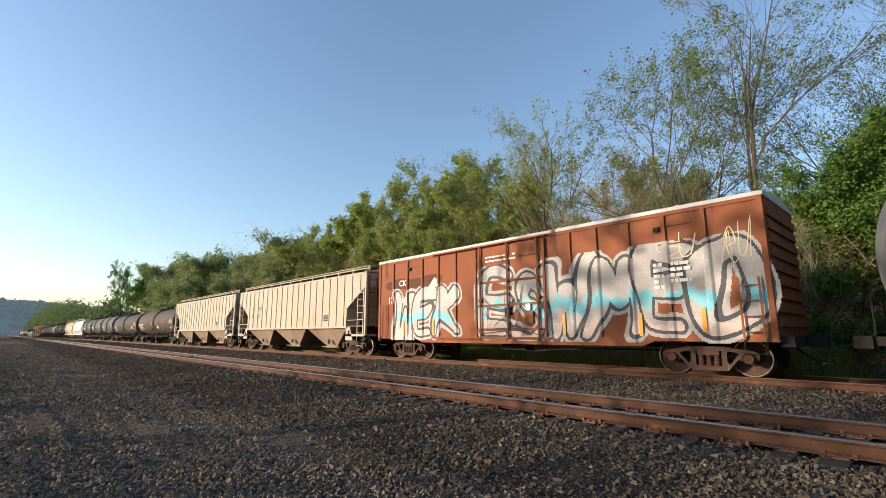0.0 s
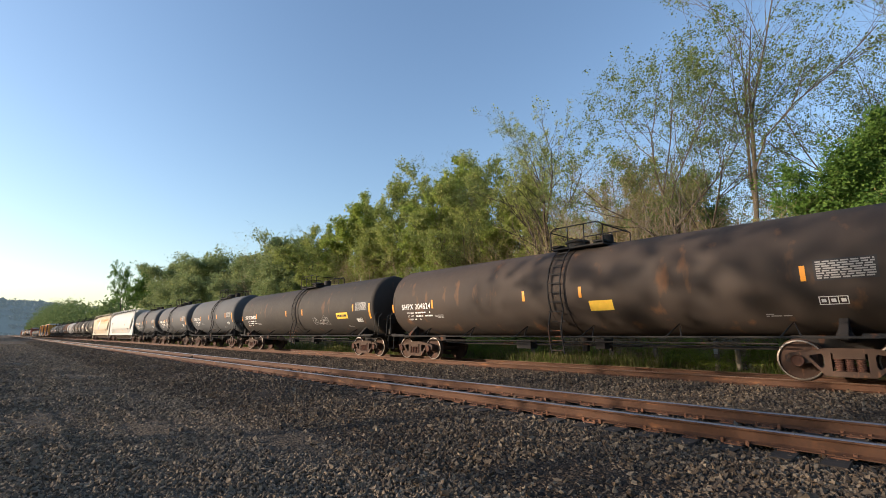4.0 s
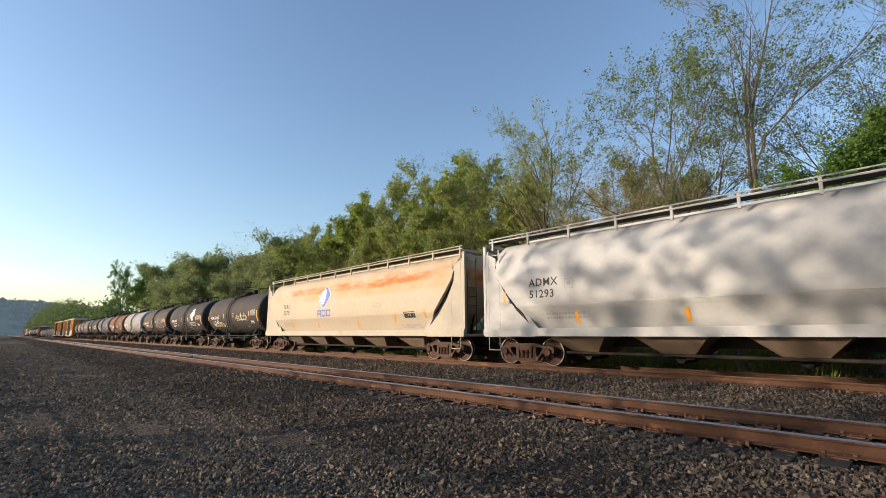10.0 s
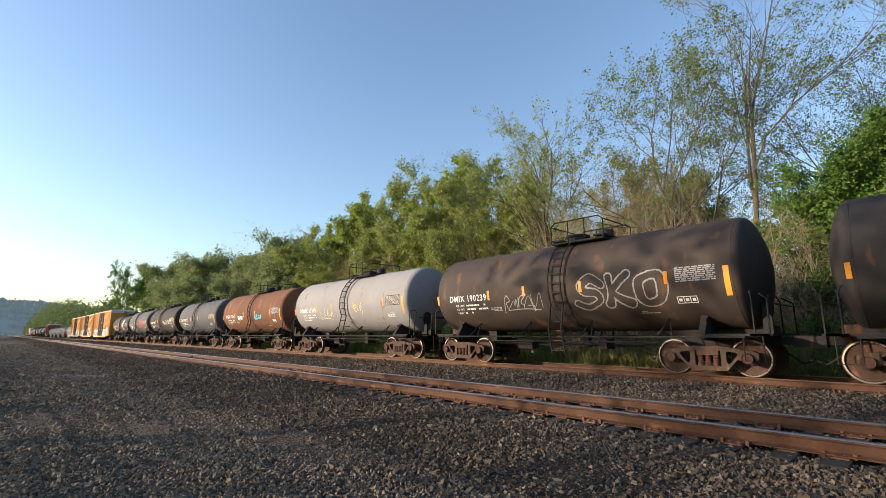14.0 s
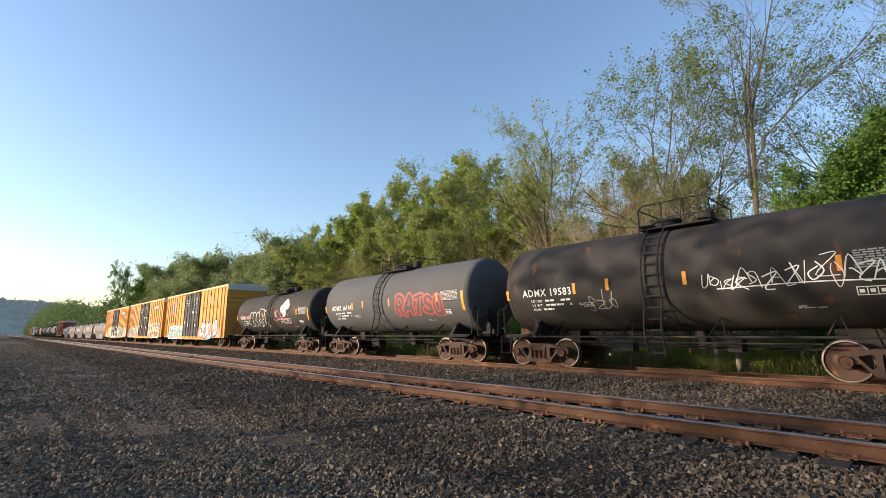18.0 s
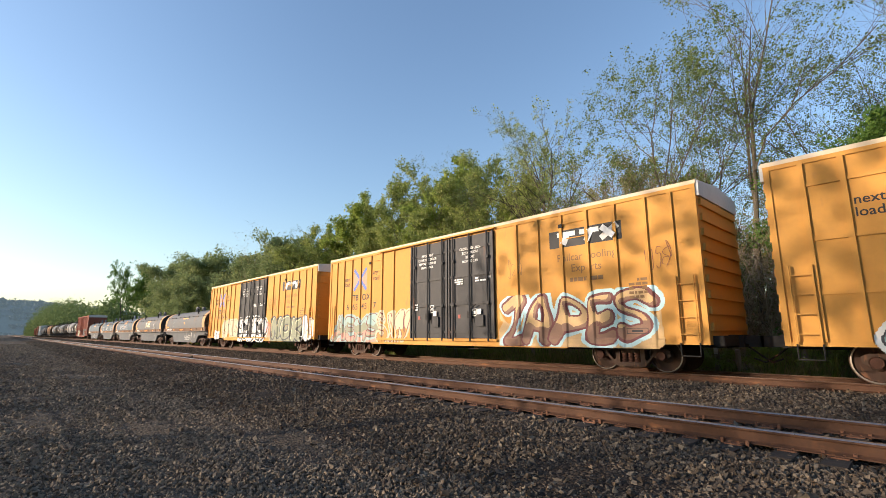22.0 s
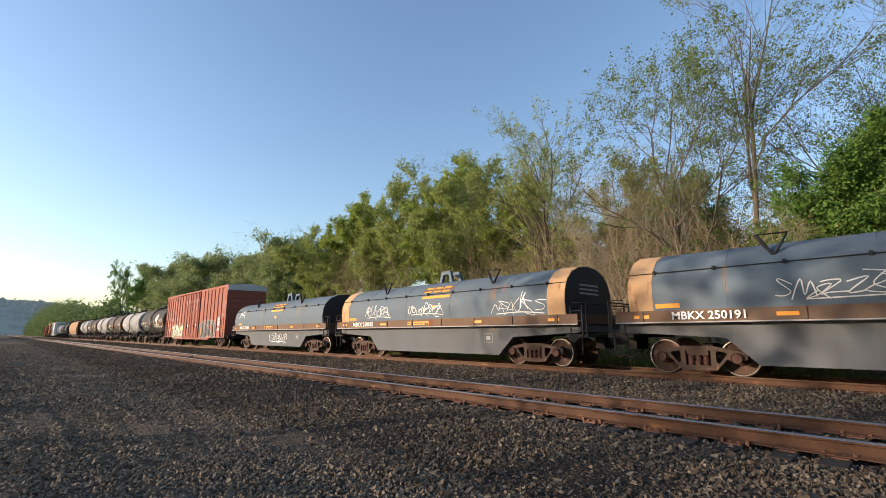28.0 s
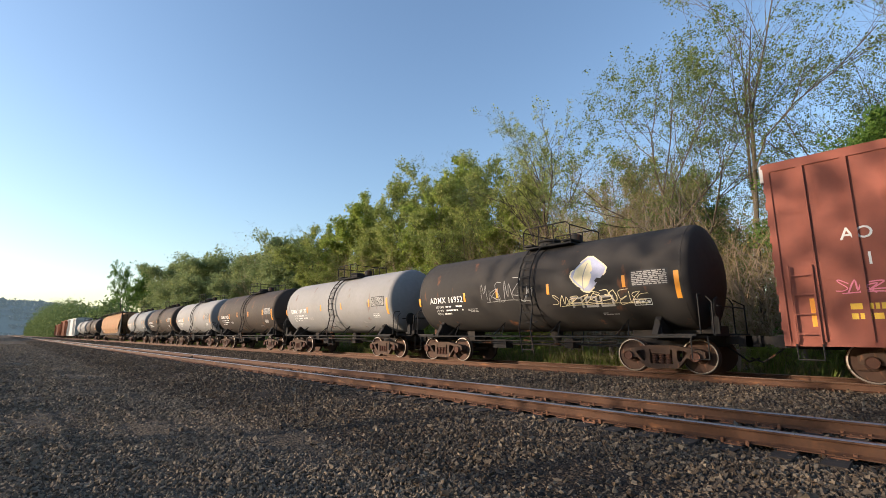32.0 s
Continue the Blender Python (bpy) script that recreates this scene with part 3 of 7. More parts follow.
def far_wood(name, label, spots, seed, leafmat, leaf=0.9):
    """Woods too far to be told apart: tufts of leaf over rounded crowns, each crown with its own outline."""
    nr = np.random.default_rng(seed)
    vs = []
    for x, y, z, r, h, n in spots:
        u = nr.normal(size=(n, 3))
        u /= np.linalg.norm(u, axis=1)[:, None]
        rad = 0.75 + 0.3 * nr.random(n)
        lump = np.array([noise.noise((x * 0.7 + q[0] * 2.2, y + q[1] * 2.2, q[2] * 2.2)) for q in u])
        rad = rad * (1 + 0.55 * lump)
        c = u * rad[:, None] * np.array([r, r, h * 0.5]) + np.array([x, y, z + h * 0.5])
        a = nr.normal(size=(n, 3))
        a /= np.linalg.norm(a, axis=1)[:, None]
        b = nr.normal(size=(n, 3))
        b -= (b * a).sum(1)[:, None] * a
        b /= np.linalg.norm(b, axis=1)[:, None]
        s = (leaf * nr.lognormal(0, 0.3, n))[:, None]
        vs.append(np.stack([c - a * s * 0.5, c + b * s * 0.4, c + a * s * 0.5, c - b * s * 0.4], 1).reshape(-1, 3))
    v = np.concatenate(vs)
    tagged(new(name, array_mesh(name, v, np.arange(len(v)).reshape(-1, 4), leafmat)), label, "woods", kind="stuff")


spots = []
for i in range(80):
    x = -178 - i * 8 + rng.uniform(-3, 3)
    h = min(30, 12.5 + (-x - 178) * 0.045) * rng.uniform(0.7, 1.15)
    spots.append((x, 27 + rng.uniform(-3, 6) + i * 0.1, -1, h * 0.3, h, 700))
    spots.append((x + 4, 24 + rng.uniform(-2, 2), -1, 3, h * 0.55, 350))
for i in range(30):
    x = -170 + i * 3.6 + rng.uniform(-2, 2)
    spots.append((x, 38 + rng.uniform(-3, 6), 0, 5, rng.uniform(12, 15), 900))
far_wood("far_woods", "distant green trees lining the railway", spots, 31, M_LEAF_BELT, 0.8)
spots = [(-185 - i * 7, -14 + rng.uniform(-3, 1) + i * 0.2, -1, 5, rng.uniform(10, 15), 900) for i in range(28)]
far_wood("verge_woods", "distant dark trees on the near side of the line", spots, 33, M_LEAF[2], 0.6)


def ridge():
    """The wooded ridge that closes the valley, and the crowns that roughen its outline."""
    m = mat("haze_glow_forest", (0.09, 0.12, 0.10), 1.0, 0, 0.3, 0.03, second=(0.05, 0.085, 0.07), bump=0)
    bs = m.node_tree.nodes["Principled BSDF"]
    # faint blue emission stands in for the haze over ridge and crowns
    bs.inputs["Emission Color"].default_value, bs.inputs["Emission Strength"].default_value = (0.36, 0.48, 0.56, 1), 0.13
    pts, nx, ny, crowns = [], 210, 8, []
    rg = random.Random(9)
    for j in range(ny):
        for i in range(nx):
            y = -500 + i * 10
            top = 98 + 7 * noise.noise((y * 0.004, 1, 0)) + 3 * noise.noise((y * 0.02, 2, 0)) - 0.09 * max(0, y + 60)
            q = j / (ny - 1)
            z = -2 + max(8, top) * math.sin(q * math.pi / 2)
            pts.append((-1350 - 420 * q, y, z))
            if y < 700:
                h = rg.uniform(9, 20)
                crowns += [(-1350 - 420 * q + rg.uniform(-30, 30), y + rg.uniform(-5, 5), z - h * 0.45, h * rg.uniform(0.35, 0.6), h, 46)]
    faces = [(j * nx + i, j * nx + i + 1, (j + 1) * nx + i + 1, (j + 1) * nx + i) for j in range(ny - 1) for i in range(nx - 1)]
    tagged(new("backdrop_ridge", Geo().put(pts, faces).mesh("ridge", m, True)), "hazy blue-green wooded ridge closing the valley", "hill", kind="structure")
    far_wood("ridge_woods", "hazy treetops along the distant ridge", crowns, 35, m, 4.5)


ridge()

# the trees behind the camera, whose shade falls over the lot and the train
SH = "trees behind the lot"
for k, x, y, h, turn in [("crest", -28.5, -14.5, 11.5, 90), ("tufted", -25.5, -13.0, 13.0, 300), ("tufted", -21.5, -14.0, 14.0, 120), ("crest", -18.0, -13.5, 13.5, 10), ("airy", -14.0, -14.0, 14.5, 210),
                         ("tufted", -10.5, -13.0, 14.0, 200), ("crest", -6.5, -14.5, 15.0, 240), ("airy", 0.0, -13.5, 15.0, 100), ("tufted", 8.0, -14.0, 15.0, 40)]:
    plant(k, x, y, h, turn, 0.9, SH)
for i in range(9):
    plant("tufted", -30 - i * 4.6 + rng.uniform(-1.2, 1.2), -13.5 + rng.uniform(-1.5, 0.8), rng.uniform(5.4, 7.0), rng.uniform(0, 360), 1.0, SH)
for i in range(18):
    plant("twiggy" if i % 3 else "green", -27 - i * 4.6 + rng.uniform(-1, 1), -11.0 - (i > 5) * 1.5 + rng.uniform(-1.2, 1.2), rng.uniform(2.6, 4.2), rng.uniform(0, 360), 0.9, "bushes behind the lot")
for i in range(6):
    plant(("brown", "bare")[i % 2], -22 + i * 4.6 + rng.uniform(-1, 1), -12.5 + rng.uniform(-1.5, 1.5), rng.uniform(6.5, 9.0), rng.uniform(0, 360), 1.0, SH)
for i in range(14):
    plant("green", -27 - i * 2.9 + rng.uniform(-1, 1), -11.5 + rng.uniform(-1.5, 1.5), rng.uniform(2.8, 4.4), rng.uniform(0, 360), 0.4, "bushes behind the lot")
for i in range(16):
    plant("green", -4 - i * 3.0 + rng.uniform(-0.9, 0.9), -6.5 + rng.uniform(-1.6, 1.6), rng.uniform(1.2, 2.6), rng.uniform(0, 360), rng.uniform(0.3, 0.5), "bushes behind the lot")
# unseen trees added down the line behind the camera's right, screening sky light
for i in range(13):
    plant(("deep", "far", "dense2")[i % 3], 12 + i * 4.4 + rng.uniform(-1, 1), 21.5 + rng.uniform(0, 4), rng.uniform(12, 16), rng.uniform(0, 360), 1.1, W)
    plant(("far", "deep")[i % 2], 13 + i * 4.4 + rng.uniform(-1, 1), -11 + rng.uniform(-4, 1), rng.uniform(12, 16), rng.uniform(0, 360), 1.1, SH)


def grass(name, label, x0, x1, y0, y1, count, h, seed):
    nr = np.random.default_rng(seed)
    x, y = nr.uniform(x0, x1, count), nr.uniform(y0, y1, count)
    py, pz = np.array([p[0] for p in PROFILE]), np.array([p[1] for p in PROFILE])
    z = np.interp(y, py, pz)
    hh = h * nr.lognormal(0, 0.35, count) * (0.6 + 0.8 * (np.sin(x * 0.9) * np.sin(x * 0.37 + 1) > -0.2))
    az = nr.uniform(0, 6.28, count)
    w = nr.uniform(0.012, 0.035, count)
    dx, dy = np.cos(az) * w, np.sin(az) * w
    lx, ly = nr.normal(0, 0.25, count) * hh, nr.normal(0, 0.25, count) * hh
    v = np.stack([np.stack([x - dx, y - dy, z], 1), np.stack([x + dx, y + dy, z], 1), np.stack([x + lx + dx * 0.3, y + ly + dy * 0.3, z + hh], 1), np.stack([x + lx - dx * 0.3, y + ly - dy * 0.3, z + hh], 1)], 1)
    tagged(new(name, array_mesh(name, v.reshape(-1, 3), np.arange(count * 4).reshape(-1, 4), M_GRASS)), label, "grass", kind="stuff")


grass("verge_grass", "tall weedy green and straw-coloured grass beyond the track", -70, 4, 16.6, 19.6, 30000, 0.34, 41)
grass("trackside_grass", "sunlit tufts of weedy grass at the edge of the ballast", -60, 2, 15.9, 16.9, 20000, 0.22, 43)


from mathutils.geometry import delaunay_2d_cdt


# ---- railcar materials ----
def paint(name, c, second=None, amount=0.5, spot=0.0, rough=0.5, rust=(0.16, 0.06, 0.025), scale=0.8, var=0.12, bump=0.06):
    return mat(name, c, min(0.9, rough + 0.2), 0.0, var, scale, (1, 1, 0.35), second, amount, spot, rust, bump, 30)


P_BLACK = paint("worn_black_paint", (0.026, 0.024, 0.023), (0.055, 0.045, 0.038), 0.6, 0.05, 0.6)
P_BLACK2 = paint("dusty_black_paint", (0.030, 0.026, 0.023), (0.052, 0.042, 0.034), 0.7, 0.12, 0.55, (0.10, 0.05, 0.03))
P_BROWNBLACK = paint("brown_black_paint", (0.040, 0.031, 0.026), (0.068, 0.047, 0.034), 0.7, 0.15, 0.55, (0.12, 0.06, 0.03))
P_GREY = paint("dark_grey_paint", (0.082, 0.084, 0.089), (0.062, 0.062, 0.064), 0.6, 0.03, 0.6)
P_GREY_MID = paint("mid_grey_paint", (0.19, 0.195, 0.20), (0.12, 0.12, 0.12), 0.6, 0.05, 0.5)
P_GREY_PALE = paint("pale_grey_paint", (0.255, 0.25, 0.25), (0.17, 0.165, 0.16), 0.6, 0.05, 0.6)
P_RUST = paint("rust_brown_paint", (0.15, 0.068, 0.035), (0.07, 0.035, 0.025), 0.8, 0.25, 0.65, (0.22, 0.10, 0.05))
P_CREAM = paint("weathered_cream_paint", (0.40, 0.362, 0.29), (0.325, 0.28, 0.21), 0.55, 0.05, 0.55, (0.42, 0.27, 0.14))
P_CREAM_DIRT = paint("dirty_cream_paint", (0.27, 0.20, 0.145), (0.14, 0.10, 0.075), 0.8, 0.2, 0.75, (0.18, 0.10, 0.06))
P_WHITE = paint("white_paint", (0.42, 0.42, 0.405), (0.355, 0.345, 0.325), 0.5, 0.0, 0.5)
P_TAN = paint("rusted_cream_paint", (0.44, 0.375, 0.285), (0.38, 0.31, 0.215), 0.6, 0.0, 0.6)
P_BOXRUST = paint("oxide_red_paint", (0.245, 0.085, 0.038), (0.16, 0.055, 0.03), 0.7, 0.15, 0.65, (0.11, 0.045, 0.03))
P_RED = paint("faded_red_paint", (0.27, 0.088, 0.060), (0.205, 0.070, 0.051), 0.6, 0.08, 0.6, (0.22, 0.07, 0.045))
P_YELLOW = paint("yellow_paint", (0.54, 0.265, 0.055), (0.46, 0.215, 0.045), 0.6, 0.04, 0.5, (0.36, 0.18, 0.07))
P_DOOR = paint("black_door_paint", (0.028, 0.028, 0.03), (0.06, 0.055, 0.055), 0.6, 0.03, 0.42)
P_ROOF = paint("galvanised_roof", (0.55, 0.55, 0.54), (0.40, 0.38, 0.36), 0.6, 0.06, 0.45)
P_BLUE = paint("faded_blue_grey_paint", (0.085, 0.118, 0.150), (0.115, 0.118, 0.115), 0.6, 0.06, 0.5, (0.22, 0.13, 0.08))
P_HOODGREY = paint("dull_grey_hood_paint", (0.125, 0.132, 0.142), (0.15, 0.135, 0.118), 0.7, 0.08, 0.55, (0.2, 0.12, 0.07))
P_BLUEGREY = paint("weathered_grey_paint", (0.105, 0.110, 0.118), (0.08, 0.075, 0.07), 0.7, 0.08, 0.6, (0.17, 0.10, 0.06))
P_STRIPE = paint("rust_stained_stripe", (0.13, 0.085, 0.06), (0.2, 0.11, 0.055), 0.7, 0.2, 0.75)
P_BAY = paint("grimy_brown_steel", (0.22, 0.165, 0.12), (0.12, 0.085, 0.06), 0.8, 0.15, 0.8, (0.2, 0.1, 0.05))
P_FRAME = paint("grimy_underframe", (0.020, 0.018, 0.017), (0.042, 0.032, 0.026), 0.7, 0.1, 0.8)
P_IRON = paint("black_ironwork", (0.02, 0.02, 0.02), (0.04, 0.034, 0.03), 0.6, 0.08, 0.75)
P_TRUCK = paint("rust_dusted_casting", (0.072, 0.044, 0.031), (0.034, 0.025, 0.021), 0.7, 0.15, 0.85, (0.20, 0.10, 0.055), 3)
P_WHEEL = paint("rusty_wheel_plate", (0.072, 0.040, 0.028), (0.03, 0.022, 0.018), 0.7, 0.1, 0.8, (0.18, 0.085, 0.05), 3)
P_RIM = mat("bright_wheel_rim", (0.22, 0.195, 0.17), 0.5, 0.6, 0.2, 5, second=(0.22, 0.17, 0.14))
P_CAP = paint("rust_red_bearing", (0.085, 0.038, 0.026), (0.05, 0.03, 0.022), 0.6, 0.1, 0.8, (0.2, 0.1, 0.05), 4)
I_WHITE = mat("white_stencil", (0.72, 0.72, 0.70), 0.6, 0, 0.1, 4, second=(0.5, 0.5, 0.48), amount=0.4, bump=0)
I_BLACK = mat("black_stencil", (0.03, 0.03, 0.032), 0.6, 0, 0.2, 4, bump=0)
I_GREY = mat("grey_marking", (0.33, 0.32, 0.31), 0.6, 0, 0.2, 4, bump=0)
I_ORANGE = mat("amber_reflector", (0.75, 0.30, 0.03), 0.45, 0, 0.1, 8, second=(0.55, 0.22, 0.04), amount=0.5, bump=0)
I_YELLOW = mat("yellow_placard", (0.80, 0.50, 0.06), 0.5, 0, 0.1, 6, bump=0)
I_RED = mat("red_spray", (0.62, 0.10, 0.06), 0.5, 0, 0.15, 4, bump=0)
I_PINK = mat("pink_spray", (0.72, 0.22, 0.30), 0.5, 0, 0.15, 4, bump=0)
I_CYAN = mat("turquoise_spray", (0.13, 0.42, 0.50), 0.5, 0, 0.15, 3, second=(0.30, 0.55, 0.58), bump=0)
I_PALEBLUE = mat("pale_blue_spray", (0.42, 0.62, 0.66), 0.5, 0, 0.12, 3, bump=0)
I_SILVER = mat("silver_spray", (0.62, 0.61, 0.58), 0.45, 0.1, 0.12, 3, second=(0.45, 0.44, 0.42), bump=0)
I_GREEN = mat("olive_spray", (0.40, 0.42, 0.28), 0.5, 0, 0.15, 3, bump=0)
I_BLUE = mat("blue_marking", (0.08, 0.14, 0.42), 0.5, 0, 0.1, 4, bump=0)
I_SALMON = mat("salmon_marking", (0.78, 0.24, 0.15), 0.5, 0, 0.1, 4, bump=0)
I_REDFADE = mat("faded_red_spray", (0.34, 0.075, 0.055), 0.6, 0, 0.2, 4, bump=0)
I_CREAMY = mat("cream_spray", (0.72, 0.63, 0.40), 0.5, 0, 0.12, 3, bump=0)
I_LILAC = mat("grey_blue_marking", (0.34, 0.36, 0.50), 0.5, 0, 0.12, 3, second=(0.6, 0.6, 0.66), bump=0)


# ---- markings: laid on a car's near side by a surface that turns (along, up, proud) into a place ----
def flat_side(y):
    return lambda u, v, o: (u, -y - o, v)


def ribbed_side(y, posts, doors=(), low=0.0):
    """The outer skin of a boxcar side: over its posts, doors and bottom rail."""
    def surf(u, v, o):
        k = 0.056 if any(abs(u - x) < 0.08 for x in posts) else 0.0
        k = max(k, 0.052 if any(a - 0.04 < u < b + 0.04 for a, b in doors) else 0.0, 0.03 if v < low else 0.0)
        return (u, -y - k - o, v)
    return surf


def round_side(r, zc):
    return lambda u, v, o: (u, -(r + o) * math.cos((v - zc) / r), zc + (r + o) * math.sin((v - zc) / r))


def fill(geo, surf, outline, off):
    """A filled outline with two inner rings, so that it follows a curved side."""
    cu, cv = sum(p[0] for p in outline) / len(outline), sum(p[1] for p in outline) / len(outline)
    n, pts = len(outline), []
    for k in (1.0, 0.66, 0.33):
        pts += [surf(cu + (u - cu) * k, cv + (v - cv) * k, off) for u, v in outline]
    pts.append(surf(cu, cv, off))
    faces = [(r * n + i, r * n + (i + 1) % n, (r + 1) * n + (i + 1) % n, (r + 1) * n + i) for r in range(2) for i in range(n)]
    faces += [(2 * n + i, 2 * n + (i + 1) % n, 3 * n) for i in range(n)]
    geo.put(pts, faces)


def patch(geo, surf, u0, u1, v0, v1, off, slant=0.0):
    """A rectangle, cut in strips so that it follows a curved side."""
    nu, nv = max(1, int(abs(u1 - u0) / 1.5)), max(1, math.ceil(abs(v1 - v0) / 0.12))
    pts = [surf(u0 + (u1 - u0) * i / nu + slant * j / nv, v0 + (v1 - v0) * j / nv, off) for j in range(nv + 1) for i in range(nu + 1)]
    geo.put(pts, [(j * (nu + 1) + i, j * (nu + 1) + i + 1, (j + 1) * (nu + 1) + i + 1, (j + 1) * (nu + 1) + i) for j in range(nv) for i in range(nu)])


def line(geo, surf, path, w, off, closed=False):
    """A painted stroke of one width along a path."""
    P = list(path) + ([path[0]] if closed else [])
    pts = []
    for i, (u, v) in enumerate(P):
        a, b = P[max(i - 1, 0)], P[min(i + 1, len(P) - 1)]
        du, dv = b[0] - a[0], b[1] - a[1]
        d = math.hypot(du, dv) or 1
        o = off + 0.00012 * i
        pts += [surf(u - dv / d * w / 2, v + du / d * w / 2, o), surf(u + dv / d * w / 2, v - du / d * w / 2, o)]
    geo.put(pts, [(2 * i, 2 * i + 1, 2 * i + 3, 2 * i + 2) for i in range(len(P) - 1)])


def curve_path(points, n=6):
    """A smooth path through a few points."""
    P = [points[0]] + list(points) + [points[-1]]
    out = []
    for i in range(1, len(P) - 2):
        for k in range(n):
            t = k / n
            out.append(tuple(0.5 * (2 * P[i][c] + (P[i + 1][c] - P[i - 1][c]) * t + (2 * P[i - 1][c] - 5 * P[i][c] + 4 * P[i + 1][c] - P[i + 2][c]) * t * t
                                    + (3 * P[i][c] - P[i - 1][c] - 3 * P[i + 1][c] + P[i + 2][c]) * t ** 3) for c in (0, 1)))
    return out + [points[-1]]


LETTERS = {}


def letters(parent, text, u, v, h, surf, material, wide=1.0, off=0.007, center=False, gap=1.0, name="lettering", bold=0.0):
    """Stencilled words in the built-in font, capitals h high, starting at (u, v)."""
    key = (text, gap, bold)
    if key not in LETTERS:
        cu = bpy.data.curves.new("lettering", "FONT")
        cu.body, cu.size, cu.space_character, cu.offset, cu.resolution_u = text, 1.0, gap, bold, 3
        tmp = bpy.data.objects.new("lettering", cu)
        me = bpy.data.meshes.new_from_object(tmp)
        LETTERS[key] = ([tuple(q.co) for q in me.vertices], [tuple(p.vertices) for p in me.polygons])
        bpy.data.objects.remove(tmp)
        bpy.data.curves.remove(cu)
        bpy.data.meshes.remove(me)
    vs, fs = LETTERS[key]
    k = h / 0.72
    w = max((q[0] for q in vs), default=0) * k * wide
    u0 = u - w / 2 if center else u
    g = Geo().put([surf(u0 + q[0] * k * wide, v + q[1] * k, off) for q in vs], fs)
    return part(name, g, material, parent)


def lettering_width(text, h, wide, gap, bold):
    return max((q[0] for q in LETTERS[(text, gap, bold)][0]), default=0) * h / 0.72 * wide


def bars(parent, u, v, w, h, rows, surf, material, seed=0, off=0.006, name="small_print", dense=0.75):
    """Print too small to read: plain bars of its size."""
    rng, g = random.Random(seed), Geo()
    rh = h / rows
    for r in range(rows):
        x = u
        while x < u + w - 0.03:
            s = min(rng.uniform(0.06, 0.22), u + w - x)
            if rng.random() < dense + 0.15:
                patch(g, surf, x, x + s, v + h - (r + 0.8) * rh, v + h - (r + 0.2) * rh, off)
            x += s + 0.03
    return part(name, g, material, parent)


def data_panel(parent, u, v, w, h, surf, seed=0):
    """A stencilled table: a dark field with rows of white bars."""
    g = Geo()
    patch(g, surf, u, u + w, v, v + h, 0.004)
    part("stencil_field", g, I_BLACK, parent)
    bars(parent, u + 0.04, v + 0.03, w - 0.08, h - 0.06, 8, surf, I_GREY, seed, 0.008, "stencil_table", 0.85)


def box_sign(parent, u, v, w, h, surf, material, t=0.02, cells=1, name="stencil_box"):
    g = Geo()
    for a, b in ((v, v + t), (v + h - t, v + h)):
        patch(g, surf, u, u + w, a, b, 0.007)
    for i in range(cells + 1):
        x = u + (w - t) * i / cells
        patch(g, surf, x, x + t, v, v + h, 0.007)
    for i in range(cells):
        patch(g, surf, u + w * (i + 0.25) / cells, u + w * (i + 0.75) / cells, v + h * 0.3, v + h * 0.7, 0.007)
    part(name, g, material, parent)


def reflectors(parent, places, surf, w=0.1, h=0.42):
    for u, v in places:
        g = Geo()
        patch(g, surf, u - w / 2, u + w / 2, v - h / 2, v + h / 2, 0.009)
        part("reflector", g, I_ORANGE, parent)


def blob(rng, u, v, w, h, n=18, rough=0.16):
    """A swollen, uneven letter-like outline."""
    ph = [rng.uniform(0, 6.28) for _ in range(3)]
    out = []
    for i in range(n):
        a = 2 * math.pi * i / n
        c, s = math.cos(a), math.sin(a)
        r = 1 + rough * (math.sin(2 * a + ph[0]) + 0.8 * math.sin(3 * a + ph[1]) + 0.6 * math.sin(5 * a + ph[2])) / 1.6
        e = 0.62
        out.append((u + w / 2 * r * math.copysign(abs(c) ** e, c), v + h / 2 * r * math.copysign(abs(s) ** e, s)))
    return out


def spray_piece(parent, u0, u1, v0, v1, surf, n, fills, edge, seed, band=None, halo=None, name="spray_painting", stroke=0.05, slots=()):
    """A large painted piece: swollen shapes side by side with dark edges, inner strokes and a band of second colour."""
    rng = random.Random(seed)
    w = (u1 - u0) / n
    G = {}

    def geo(m):
        return G.setdefault(m.name, (Geo(), m))[0]
    for i in range(n):
        u, v, hh = u0 + (i + 0.5) * w, (v0 + v1) / 2 + rng.uniform(-0.06, 0.06) * (v1 - v0), (v1 - v0) * rng.uniform(0.84, 1.08)
        shape = blob(rng, u, v, w * rng.uniform(1.0, 1.2), hh)
        if halo:
            fill(geo(halo), surf, [(u + (a - u) * 1.16, v + (b - v) * 1.1) for a, b in shape], 0.003 + 0.0004 * i)
        fill(geo(fills[i % len(fills)]), surf, shape, 0.007 + 0.0004 * i)
        if band:
            fill(geo(band), surf, [(a, v + (b - v) * 0.22 - hh * 0.04) for a, b in shape], 0.012 + 0.0004 * i)
        line(geo(edge), surf, curve_path(shape[::2] + [shape[0]], 3), stroke, 0.017 + 0.0004 * i)
        for _ in range(2):
            a, b = u + rng.uniform(-0.25, 0.25) * w, v + rng.uniform(-0.28, 0.28) * hh
            line(geo(edge), surf, curve_path([(a + rng.uniform(-0.25, 0.25) * w, b + rng.uniform(-0.25, 0.25) * hh) for _ in range(3)], 5), stroke * 0.8, 0.0175 + 0.0004 * i)
    for g, m in G.values():
        part(name, g, m, parent)


